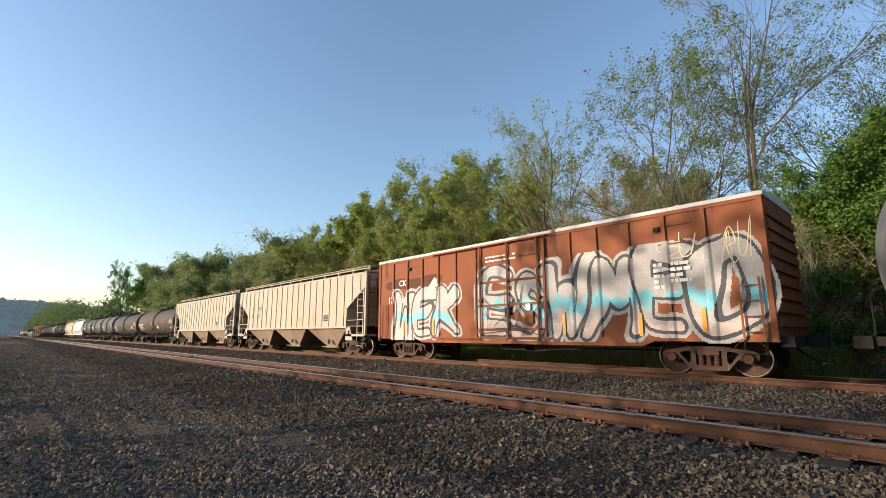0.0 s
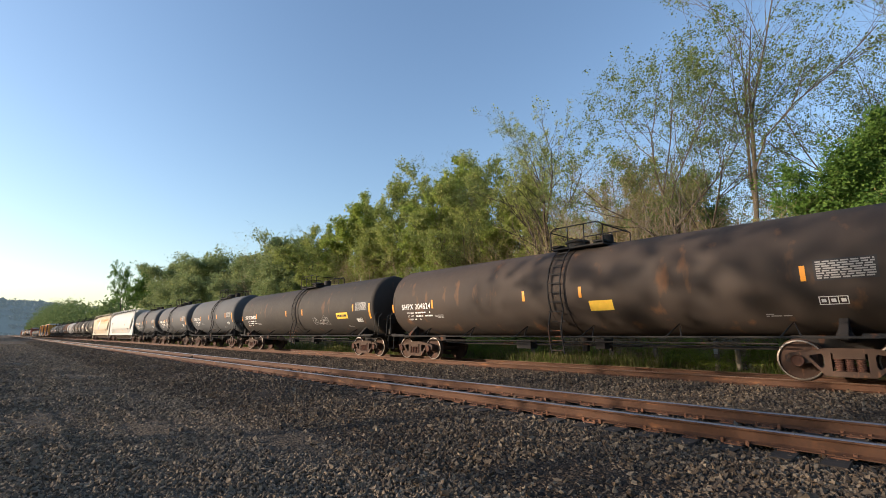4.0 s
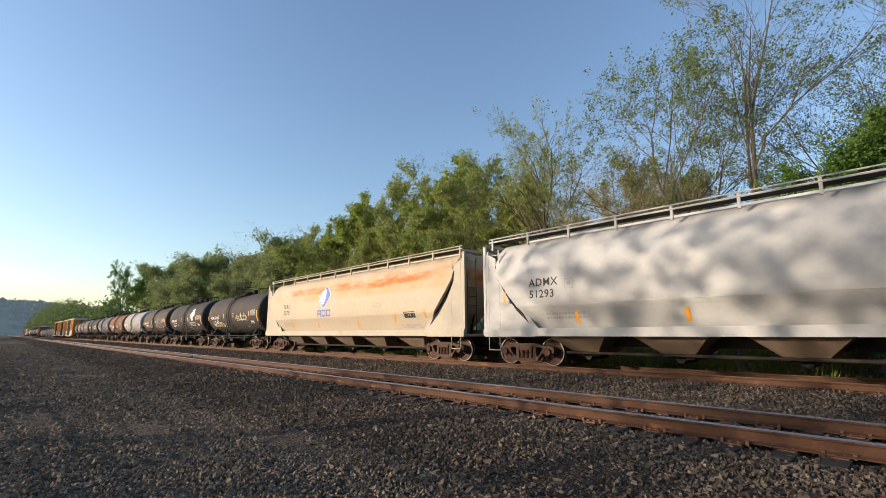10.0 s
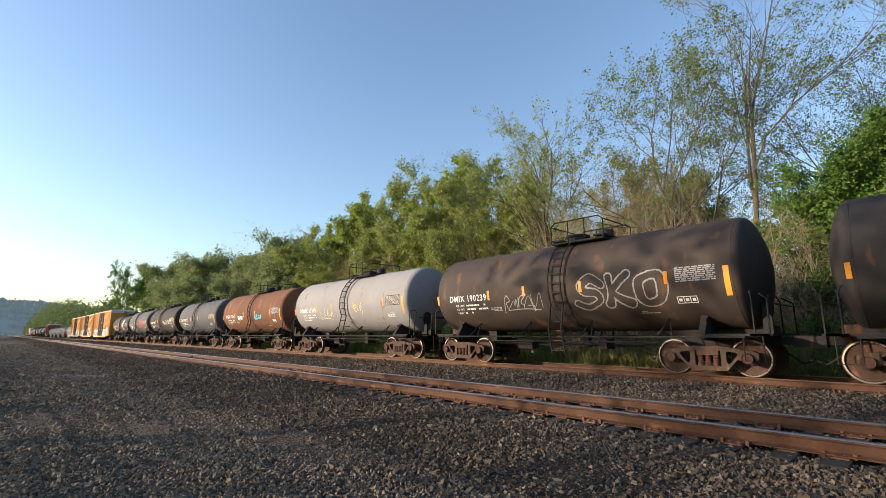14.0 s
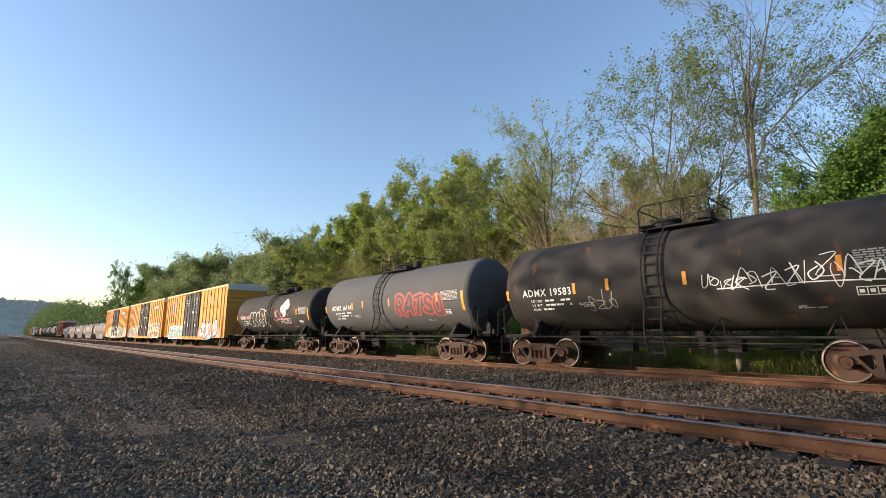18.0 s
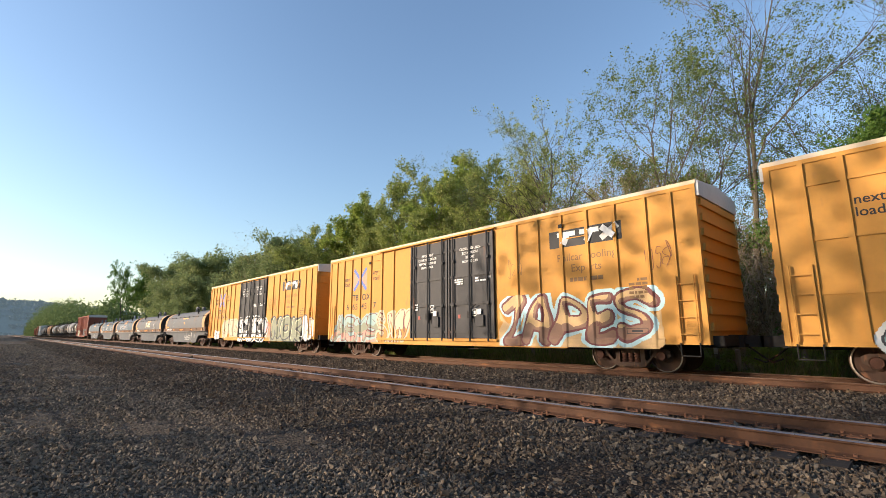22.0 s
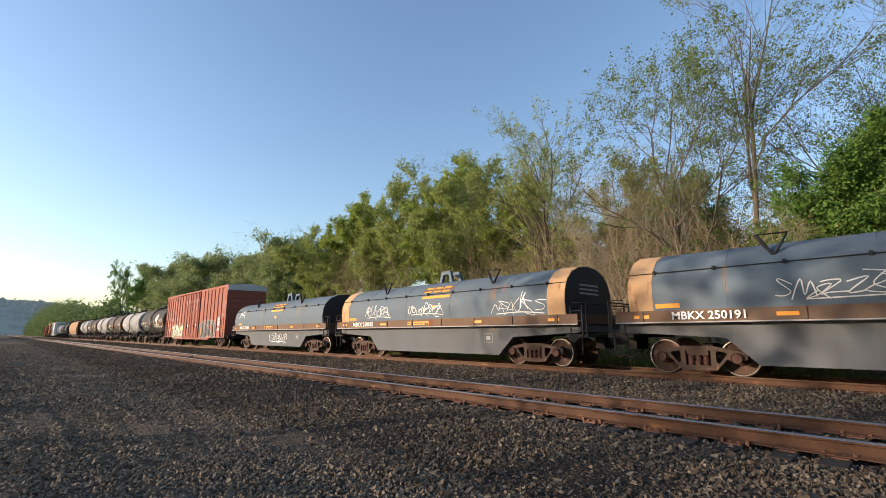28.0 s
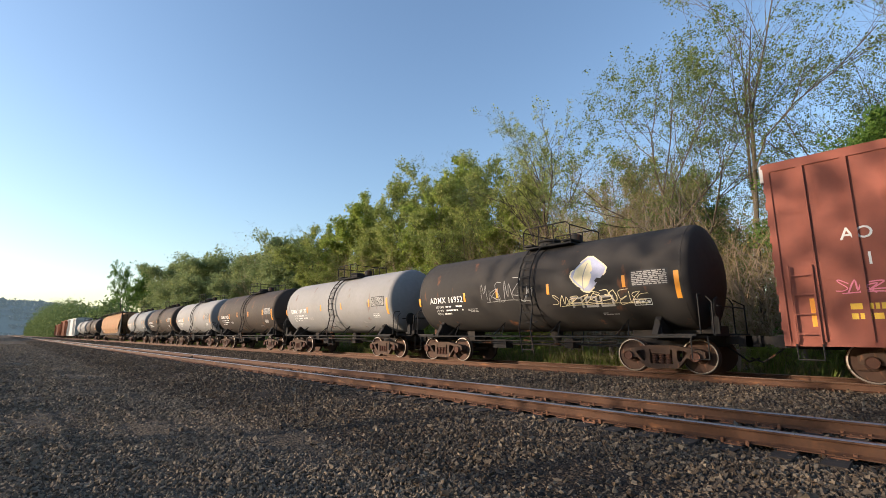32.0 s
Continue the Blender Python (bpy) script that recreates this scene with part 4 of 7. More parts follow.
GLYPHS = {
    "D": [[(0.18, 0), (0.15, 1), (0.6, 0.96), (0.9, 0.6), (0.8, 0.2), (0.5, 0.02), (0.18, 0.02)]], "B": [[(0.18, 0), (0.15, 1), (0.65, 0.98), (0.78, 0.75), (0.6, 0.54), (0.88, 0.3), (0.7, 0.03), (0.2, 0.02)]],
    "G": [[(0.85, 0.88), (0.5, 1), (0.14, 0.72), (0.14, 0.28), (0.5, 0), (0.85, 0.18), (0.85, 0.48), (0.55, 0.48)]], "F": [[(0.9, 0.96), (0.2, 0.98), (0.18, 0.5), (0.15, 0)], [(0.2, 0.52), (0.7, 0.55)]], "I": [[(0.5, 1), (0.48, 0.35)], [(0.46, 0.06), (0.48, 0.02)]],
    "J": [[(0.75, 1), (0.75, 0.3), (0.55, 0.04), (0.25, 0.08), (0.12, 0.35)]], "U": [[(0.15, 1), (0.15, 0.3), (0.35, 0.03), (0.65, 0.03), (0.85, 0.3), (0.85, 1)]], "L": [[(0.2, 1), (0.2, 0.06), (0.85, 0.06)]],
    "Y": [[(0.1, 1), (0.25, 0.58), (0.7, 0.58)], [(0.88, 1), (0.78, 0.5), (0.6, 0.1), (0.2, 0.02)]], "N": [[(0.12, 0), (0.15, 1), (0.8, 0.05), (0.85, 1)]],
    "O": [[(0.5, 1), (0.15, 0.8), (0.12, 0.3), (0.4, 0.02), (0.8, 0.15), (0.9, 0.6), (0.75, 0.93), (0.5, 1)]], "K": [[(0.15, 0), (0.15, 1)], [(0.88, 1), (0.22, 0.5), (0.92, 0)]],
    "S": [[(0.88, 0.82), (0.5, 1), (0.14, 0.78), (0.3, 0.55), (0.7, 0.45), (0.86, 0.2), (0.5, 0), (0.1, 0.14)]], "A": [[(0.05, 0), (0.4, 1), (0.6, 1), (0.95, 0)], [(0.25, 0.36), (0.75, 0.36)]],
    "M": [[(0.05, 0), (0.15, 1), (0.5, 0.4), (0.85, 1), (0.95, 0)]], "E": [[(0.85, 0.95), (0.2, 1), (0.15, 0.05), (0.88, 0.02)], [(0.2, 0.52), (0.72, 0.54)]], "Z": [[(0.1, 0.95), (0.88, 0.98), (0.15, 0.05), (0.9, 0.03)]],
    "T": [[(0.05, 0.95), (0.95, 0.98)], [(0.5, 0.95), (0.48, 0)]], "P": [[(0.15, 0), (0.15, 1), (0.75, 0.98), (0.88, 0.7), (0.7, 0.48), (0.2, 0.46)]], "C": [[(0.88, 0.85), (0.5, 1), (0.14, 0.72), (0.14, 0.28), (0.5, 0), (0.88, 0.16)]],
    "R": [[(0.15, 0), (0.15, 1), (0.75, 0.98), (0.85, 0.7), (0.65, 0.5), (0.2, 0.48)], [(0.5, 0.48), (0.92, 0)]], "W": [[(0.05, 1), (0.25, 0), (0.5, 0.65), (0.75, 0), (0.95, 1)]],
}


def throw_up(parent, word, u0, u1, v0, v1, surf, tones, edge, weight=0.3, lean=0.06, seed=0, off=0.006, name="spray_painting", shine=None, jitter=0.06, rim=0.09, halo=None, ground=None, shade=None, wild=1.0, cell=0.024):
    """Fat sprayed letters as one skin of paint: swollen strokes with a rim, laid one over the next; the tone changes with height. tones: (from height share, paint)."""
    rng = random.Random(seed)
    w, h, pad = (u1 - u0) / len(word), v1 - v0, rim + (0.12 if halo else 0.0) + 0.25
    nu, nv = int((u1 - u0 + 2 * pad) / cell), int((h + 0.3) / cell)
    gu, gv = np.meshgrid(np.linspace(u0 - pad, u1 + pad, nu + 1), np.linspace(v0 - 0.1, v1 + 0.2, nv + 1))
    ph = [rng.uniform(0, 6.28) for _ in range(6)]
    paints = []

    def slot(m):
        if m not in paints:
            paints.append(m)
        return paints.index(m)

    def warp(U, V):
        k = 0.055 * h * wild
        return (U + k * (np.sin(2.6 * V / h + 1.9 * U + ph[0]) + 0.5 * np.sin(6.1 * V / h + ph[1])), V + k * 0.7 * (np.sin(2.3 * U / h + ph[2]) + 0.6 * np.sin(5.3 * U / h + 2 * V + ph[3])))

    strokes = []
    for i, ch in enumerate(word):
        dv, sc = rng.uniform(-jitter, jitter) * h, rng.uniform(0.94, 1.1)
        paths = [curve_path([(u0 + w * (i + 0.04 + 0.92 * a) + lean * h * (b - 0.5) + rng.uniform(-1, 1) * 0.03 * w, v0 + weight * 0.45 + dv + (h - weight * 0.9) * b * sc) for a, b in st], 6) for st in GLYPHS[ch]]
        strokes.append((paths, rng.uniform(0, 6.28)))

    def distance(U, V, paths, p0):
        U, V = warp(U, V)
        best = np.full(U.shape, 9.0)
        for path in paths:
            for (ax, ay), (bx, by) in zip(path, path[1:]):
                dx, dy = bx - ax, by - ay
                t = np.clip(((U - ax) * dx + (V - ay) * dy) / (dx * dx + dy * dy + 1e-9), 0, 1)
                best = np.minimum(best, np.hypot(U - ax - t * dx, V - ay - t * dy))
        return best - weight / 2 * (1 + 0.28 * np.sin(4.5 * (V - v0) / h + p0) * wild)

    cu, cv = (gu[:-1, :-1] + gu[1:, 1:]) / 2, (gv[:-1, :-1] + gv[1:, 1:]) / 2
    kind = np.full(cu.shape, -1)
    near, snap = np.full(cu.shape, 9.0), np.full(gu.shape, 9.0)
    rough = 0.05 * np.sin(5 * cu + ph[4]) + 0.03 * np.sin(13 * cu + 4 * cv + ph[5])
    for paths, p0 in strokes:
        near = np.minimum(near, distance(cu, cv, paths, p0))
    if ground:
        top = 0.62 + 0.22 * np.sin(1.7 * cu + ph[1]) + 0.14 * np.sin(4.3 * cu + ph[0]) + rough
        kind[((cv - v0) / h < top) & (near < 0.5) & (cu > u0 - 0.1 + rough) & (cu < u1 + 0.1 + rough)] = slot(ground)
    if halo:
        kind[near < rim + 0.1] = slot(halo)
    for paths, p0 in strokes:
        d = distance(cu, cv, paths, p0)
        kind[d < rim] = slot(edge)
        share = (cv - v0) / h + rough
        for k, (t, m) in enumerate(tones):
            kind[(d < 0) & ((share >= t) if k else True)] = slot(m)
        if shade:
            kind[(d < 0) & (distance(cu + 0.09, cv - 0.07, paths, p0) > 0)] = slot(shade)
        if shine:
            kind[(d < -0.02) & (distance(cu - 0.07, cv + 0.07, paths, p0) > 0) & (distance(cu - 0.03, cv + 0.03, paths, p0) < 0)] = slot(shine)
        dd = distance(gu, gv, paths, p0)
        snap = np.where(dd < rim * 0.5, dd, np.where(np.abs(dd - rim) < np.abs(snap), dd - rim, snap))
    # corners near an edge slide onto it
    gy, gx = np.gradient(snap, gv[1, 0] - gv[0, 0], gu[0, 1] - gu[0, 0])
    m = (np.abs(snap) < cell * 0.55) & (np.hypot(gx, gy) > 0.5) & (np.hypot(gx, gy) < 1.6)
    gu = gu - np.where(m, snap * gx, 0) * 0.9
    gv = gv - np.where(m, snap * gy, 0) * 0.9
    jj, ii = np.nonzero(kind >= 0)
    n = nu + 1
    quads = np.stack([jj * n + ii, jj * n + ii + 1, (jj + 1) * n + ii + 1, (jj + 1) * n + ii], 1)
    used, inv = np.unique(quads, return_inverse=True)
    fu, fv = gu.ravel()[used], gv.ravel()[used]
    me = array_mesh(name, np.array([surf(a, b, off) for a, b in zip(fu, fv)]), inv.reshape(-1, 4), paints[0])
    for q in paints[1:]:
        me.materials.append(q)
    me.polygons.foreach_set("material_index", kind[jj, ii].astype(np.int32))
    part(name, me, None, parent)


def wash(parent, u0, u1, v0, v1, surf, material, seed, n=9, off=0.004, name="spray_wash", tall=(0.5, 1.0)):
    """A clouded ground sprayed behind a painting."""
    rng, g = random.Random(seed), Geo()
    w = (u1 - u0) / n
    for i in range(n):
        hh = (v1 - v0) * rng.uniform(*tall)
        fill(g, surf, blob(rng, u0 + (i + 0.5) * w, v0 + hh / 2, w * 1.5, hh, 16, 0.18), off + 0.0002 * (i % 3))
    part(name, g, material, parent)


def spray_cloud(parent, u0, u1, v0, v1, surf, inks, seed, n=26, name="spray_painting", ragged=0.5, w=(0.35, 1.1), h=(0.2, 0.6)):
    """A built-up painting: overlapping fields of colour whose upper edge runs uneven."""
    rng, G = random.Random(seed), {}
    for i in range(n):
        m = inks[int(rng.random() ** 1.3 * len(inks))]
        g = G.setdefault(m.name, (Geo(), m))[0]
        u = u0 + (u1 - u0) * (i + rng.random()) / n
        v = v0 + (v1 - v0) * rng.random() ** (1 + ragged)
        ww, hh = rng.uniform(*w), rng.uniform(*h)
        v = min(max(v, v0 + hh * 0.4), v1 - hh * 0.4)
        if rng.random() < 0.45:
            k = rng.uniform(-0.4, 0.4)
            fill(g, surf, [(u - ww / 2, v - hh / 2), (u + ww * 0.1, v - hh * 0.45), (u + ww / 2 + k, v + hh * 0.4), (u + k, v + hh / 2), (u - ww * 0.3 + k, v + hh * 0.2)], 0.0045 + 0.0003 * i)
        else:
            fill(g, surf, blob(rng, u, v, ww, hh, 14, 0.3), 0.0045 + 0.0003 * i)
    for g, m in G.values():
        part(name, g, m, parent)


STROKES = [[(0, 0), (0.3, 1), (0.5, 0.4), (0.75, 1), (1, 0)], [(0.9, 0.85), (0.3, 1), (0.1, 0.7), (0.8, 0.4), (0.6, 0), (0, 0.1)], [(0, 0), (0.1, 1), (0.8, 0.85), (0.15, 0.5), (0.9, 0)],
           [(0.5, 1), (0.05, 0.5), (0.5, 0), (0.95, 0.5), (0.45, 1)], [(0.9, 1), (0.1, 0.95), (0.1, 0.5), (0.7, 0.5), (0.1, 0.45), (0.15, 0), (0.95, 0.05)], [(0, 0.95), (0.9, 1), (0.1, 0.05), (1, 0)],
           [(0.1, 1), (0.1, 0), (0.5, 0.45), (0.9, 1), (0.4, 0.5), (1, 0)], [(0, 0), (0.45, 1), (0.9, 0), (0.7, 0.4), (0.2, 0.35)], [(0.05, 1), (0.2, 0), (0.7, 0.05), (0.9, 1), (1.0, 0)]]


def tag(parent, u, v, w, h, surf, material, seed, n=5, stroke=0.03, off=0.012, name="spray_tag"):
    """A scrawled tag: thin quick strokes in letter-like turns that spell nothing, with a tail now and then."""
    rng, g = random.Random(seed), Geo()
    n = max(n, int(w / (h * 0.6)))
    cell = w / n
    for i in range(n):
        lean, tall, drop, fat = rng.uniform(0.0, 0.5), rng.uniform(0.55, 1.15), rng.uniform(-0.2, 0.25), rng.uniform(0.9, 1.7)
        pts = [(u + cell * (i + x * fat + lean * y) + rng.gauss(0, 0.14) * cell, v + h * (drop + y * tall + rng.gauss(0, 0.1))) for x, y in rng.choice(STROKES)]
        if rng.random() < 0.4:
            pts = [(2 * (u + cell * (i + 0.6)) - p, q) for p, q in pts]
        line(g, surf, curve_path(pts, 4), min(stroke, 0.03) * rng.uniform(0.5, 1.0), off + 0.002 * (i % 2))
    if n > 4:
        line(g, surf, curve_path([(u + 0.1 * w, v - 0.1 * h), (u + 0.6 * w, v - 0.02 * h), (u + 1.02 * w, v - 0.16 * h)], 6), min(stroke, 0.036) * 0.8, off)
    part(name, g, material, parent)


# ---- running gear, shared by all cars ----
def plate_with_holes(outline, holes, y0, y1):
    """A casting cut from one plate: an outline in (x, z) with openings, drawn from y0 to y1, all one piece."""
    loops = [outline] + list(holes)
    pts, edges = [], []
    for lp in loops:
        n = len(pts)
        pts += [Vector(p) for p in lp]
        edges += [(n + k, n + (k + 1) % len(lp)) for k in range(len(lp))]
    vs, _, fs, _, _, _ = delaunay_2d_cdt(pts, edges, [], 0, 1e-5)

    def inside(p, lp):
        hit = False
        for (xa, za), (xb, zb) in zip(lp, lp[1:] + lp[:1]):
            if (za > p[1]) != (zb > p[1]) and p[0] < (xb - xa) * (p[1] - za) / (zb - za) + xa:
                hit = not hit
        return hit
    keep = []
    for f in fs:
        c = sum((vs[i] for i in f), Vector((0, 0))) / len(f)
        if inside(c, outline) and not any(inside(c, h) for h in holes):
            keep.append(tuple(f))
    n = len(vs)
    g = Geo()
    faces = [tuple(reversed(f)) for f in keep] + [tuple(i + n for i in f) for f in keep]
    count = {}
    for f in keep:
        for a, b in zip(f, f[1:] + f[:1]):
            count.setdefault(frozenset((a, b)), []).append((a, b))
    faces += [(a, b, b + n, a + n) for e in count.values() if len(e) == 1 for a, b in e]
    return g.put([(v.x, y0, v.y) for v in vs] + [(v.x, y1, v.y) for v in vs], faces)


def sideframe_geo():
    half = [(0.0, 0.74), (0.36, 0.74), (0.82, 0.66), (1.02, 0.63), (1.12, 0.58), (1.12, 0.44), (1.05, 0.40), (0.73, 0.40), (0.66, 0.42), (0.45, 0.17), (0.38, 0.14), (0.0, 0.14)]
    outline = half + [(-x, z) for x, z in reversed(half[1:-1])]
    side = [(0.46, 0.62), (0.66, 0.585), (0.68, 0.545), (0.50, 0.32), (0.45, 0.32), (0.42, 0.38), (0.42, 0.58)]
    mid = [(-0.30, 0.63), (0.30, 0.63), (0.30, 0.255), (-0.30, 0.255)]
    return plate_with_holes(outline, [side, [(-x, z) for x, z in side], mid], -0.09, 0.09)


def spring_geo():
    prof = [(0.25, 0.05)]
    for k in range(6):
        z = 0.255 + 0.045 * k
        prof += [(z, 0.062), (z + 0.008, 0.084), (z + 0.026, 0.084), (z + 0.034, 0.062)]
    return Geo().lathe(prof, "z", 10)


def wheelset_mesh():
    g, rim = Geo(), []
    for s in (-1, 1):
        a = 0.675
        prof = [(a, 0.10), (a, 0.40), (a - 0.005, 0.482), (a + 0.03, 0.482), (a + 0.045, 0.460), (a + 0.14, 0.452), (a + 0.145, 0.445), (a + 0.145, 0.418), (a + 0.10, 0.40), (a + 0.06, 0.20), (a + 0.13, 0.16), (a + 0.17, 0.10)]
        k = len(g.f)
        g.lathe([(s * p, r) for p, r in prof], "y", 28)
        rim += list(range(k + 5 * 28, k + 7 * 28))
    g.lathe([(-1.0, 0.07), (1.0, 0.07)], "y", 10)
    for i in range(3):
        t = 2 * math.pi * i / 3
        for s in (-1, 1):
            g.box(0.05 * math.cos(t) - 0.012, 0.05 * math.cos(t) + 0.012, s * 1.13 - 0.02, s * 1.13 + 0.02, 0.05 * math.sin(t) - 0.012, 0.05 * math.sin(t) + 0.012)
    me = g.mesh("wheelset", P_WHEEL, True)
    me.materials.append(P_RIM)
    for i in rim:
        me.polygons[i].material_index = 1
    return me


ME_SIDE, ME_SPRING, ME_WHEELS = sideframe_geo().mesh("sideframe", P_TRUCK), spring_geo().mesh("spring", P_CAP, True), wheelset_mesh()
ME_CAP = Geo().lathe([(-0.08, 0.10), (-0.10, 0.125), (0.06, 0.13), (0.08, 0.11)], "y", 14).mesh("bearing_cap", P_CAP, True)
ME_BOLSTER = Geo().box(-0.22, 0.22, -1.0, 1.0, 0.50, 0.72).box(-0.12, 0.12, -0.25, 0.25, 0.72, 0.80).mesh("truck", P_FRAME)
ME_BEND = Geo().box(-0.26, 0.26, -0.11, 0.11, 0.52, 0.63).mesh("bolster_end", P_TRUCK)
ME_SHOE = Geo().box(-0.05, 0.05, -0.95, 0.95, 0.33, 0.43).box(-0.02, 0.02, -0.2, 0.2, 0.3, 0.6).mesh("brake_beam", P_FRAME)
WHEELSETS = []


def truck(car, x):
    t = part("truck", ME_BOLSTER, None, car, "rust-dusted cast steel four-wheel truck", at=pose(x, 0, 0))
    for s in (-1, 1):
        part("sideframe", ME_SIDE, None, t, at=pose(0, s * 1.0, 0))
        part("bolster_end", ME_BEND, None, t, at=pose(0, s * 1.0, 0))
        part("brake_beam", ME_SHOE, None, t, at=pose(s * 0.36, 0, 0))
        for q in (-1, 1):
            part("bearing_cap", ME_CAP, None, t, at=pose(q * 0.889, s * 1.07, 0.457))
        w = part("wheelset", ME_WHEELS, None, t, "rusty steel wheels with bright rims", at=pose(s * 0.889, 0, 0.457))
        WHEELSETS.append((w, pose(s * 0.889, 0, 0.457)))
    for x in (-0.18, 0.0, 0.18):
        part("spring", ME_SPRING, None, t, at=pose(x, -1.02, 0))
    return t


def coupler_geo(x, s):
    g = Geo()
    g.box(min(x, x + s * 0.55), max(x, x + s * 0.55), -0.09, 0.09, 0.78, 0.98)
    g.box(min(x + s * 0.45, x + s * 0.78), max(x + s * 0.45, x + s * 0.78), -0.17, 0.15, 0.72, 1.0)
    g.tube([(x, 0.3, 0.75), (x + s * 0.3, 0.32, 0.5), (x + s * 0.55, 0.25, 0.32), (x + s * 0.8, 0.2, 0.42)], 0.025, 6)
    return g


def couplers(car, x_end, pull):
    """Drawbars at both ends, reaching to the pulling faces."""
    for s in (-1, 1):
        g = coupler_geo(s * (pull - 0.78), s)
        if pull - 0.78 > x_end:
            g.box(min(s * x_end, s * (pull - 0.7)), max(s * x_end, s * (pull - 0.7)), -0.2, 0.2, 0.7, 1.02)
        part("coupler", g, P_FRAME, car)


def ladder_geo(x, y, z0, z1, w=0.42, rungs=None, stile=0.022):
    g = Geo()
    for s in (-1, 1):
        g.box(x + s * w / 2 - stile, x + s * w / 2 + stile, y - 0.015, y + 0.015, z0, z1)
    n = rungs or max(2, int((z1 - z0) / 0.42))
    for i in range(n):
        z = z0 + (i + 0.5) * (z1 - z0) / n
        g.box(x - w / 2, x + w / 2, y - 0.012, y + 0.012, z - 0.012, z + 0.012)
    return g


def step_geo(x, y, z0, z1, w=0.45):
    """A stirrup hanging from the sill."""
    return Geo().tube([(x - w / 2, y, z1), (x - w / 2, y, z0), (x + w / 2, y, z0), (x + w / 2, y, z1)], 0.018, 5)


# ---- tank car ----
def tank_car(S, body, label, half=5.75, r=1.5, zc=2.63, tc=8.75, mark="", logo=False, marks=(), ladder_x=0.25, pull=6.35, ink=None, group="tank cars", sag=0.0):
    ink = ink or I_WHITE
    car = thing("tank_car", label, "tank car", group)
    surf = round_side(r, zc)
    # dished heads: a shallow crown that meets the shell in a tight knuckle
    crown, knuckle = 2.0 * r, 0.15 * r
    edge = math.asin((r - knuckle) / (crown - knuckle))
    head = crown - (crown - knuckle) * math.cos(edge)
    prof = [(-half + crown * (1 - math.cos(a)), crown * math.sin(a)) for a in (0.03, edge * 0.3, edge * 0.6, edge * 0.85, edge)]
    prof += [(-half + head - knuckle * math.cos(a), r - knuckle + knuckle * math.sin(a)) for a in [edge + (math.pi / 2 - edge) * i / 5 for i in range(1, 6)]]
    prof = prof + [(-half * 0.5, r), (0, r), (half * 0.5, r)] + [(-x, q) for x, q in reversed(prof)]
    shell = part("shell", Geo().lathe(prof, "x", 48, (0, 0, zc)), body, car, "", True)
    # weld bands
    for x in (-half + head, half - head):
        part("head_seam", Geo().lathe([(x - 0.03, r - 0.01), (x - 0.02, r + 0.006), (x + 0.02, r + 0.006), (x + 0.03, r - 0.01)], "x", 48, (0, 0, zc)), body, car, "", True)
    for x in (ladder_x - 0.32, ladder_x + 0.32):
        part("band", Geo().lathe([(x - 0.03, r), (x - 0.03, r + 0.014), (x + 0.03, r + 0.014), (x + 0.03, r)], "x", 48, (0, 0, zc)), body, car)
    # underframe, saddles and end platforms
    zb = zc - r
    for s in (-1, 1):
        xt = s * tc / 2
        part("stub_sill", Geo().box(min(xt - s * 1.1, s * (half - 0.05)), max(xt - s * 1.1, s * (half - 0.05)), -0.3, 0.3, 0.72, zb + 0.12), P_FRAME, car)
        g = Geo()
        for sy in (-1, 1):
            ya = sy * 1.38
            q = [(sy * 0.25, 0.85), (ya, 0.92), (ya, 1.04), (sy * 1.0, zc - math.sqrt(max(0, r * r - 1.0)) + 0.02), (sy * 0.6, zb + 0.16), (sy * 0.25, zb + 0.05)]
            g.prism_x(q if sy < 0 else q[::-1], xt - 0.08, xt + 0.08)
        part("saddle", g, P_FRAME, car)
        part("saddle_plate", Geo().prism([(xt - 0.16, 1.0), (xt + 0.16, 1.0), (xt + 0.05, zc - 1.17), (xt - 0.05, zc - 1.17)], -1.16, -1.13), P_FRAME, car)
        xe = s * (half - 0.55)
        part("end_platform", Geo().box(min(xe - s * 0.7, xe + s * 0.7), max(xe - s * 0.7, xe + s * 0.7), -1.45, -0.55, 1.0, 1.05)
             .box(min(xe - s * 0.7, xe + s * 0.7), max(xe - s * 0.7, xe + s * 0.7), 0.55, 1.45, 1.0, 1.05)
             .box(xe + s * 0.45 - 0.2, xe + s * 0.45 + 0.2, -1.45, 1.45, 1.0, 1.05), P_IRON, car)
        part("sill_step", step_geo(s * (half - 0.25), -1.42, 0.42, 1.0, 0.4), P_IRON, car)
        g = Geo()
        for sy in (-1, 1):
            g.tube([(xe + s * 0.35, sy * 1.42, 1.05), (xe + s * 0.35, sy * 1.42, 1.9), (xe + s * 0.3, sy * 1.3, 2.05), (xe + s * 0.3, sy * 0.9, 2.1)], 0.02, 5)
            g.tube([(xe + s * 0.65, sy * 1.42, 1.05), (xe + s * 0.65, sy * 1.38, 1.85), (xe + s * 0.45, sy * 1.1, 2.0)], 0.02, 5)
        g.tube([(xe + s * 0.72, -1.2, 1.75), (xe + s * 0.72, 1.2, 1.75)], 0.02, 5)
        part("end_handrail", g, P_IRON, car)
        truck(car, xt)
    part("brake_wheel", Geo().lathe([(half - 0.05, 0.25), (half - 0.02, 0.28), (half + 0.01, 0.25)], "x", 18, (0, -0.55, 1.75)).box(half - 0.2, half, -0.6, -0.5, 1.05, 1.8), P_IRON, car)
    couplers(car, half - 0.4, pull)
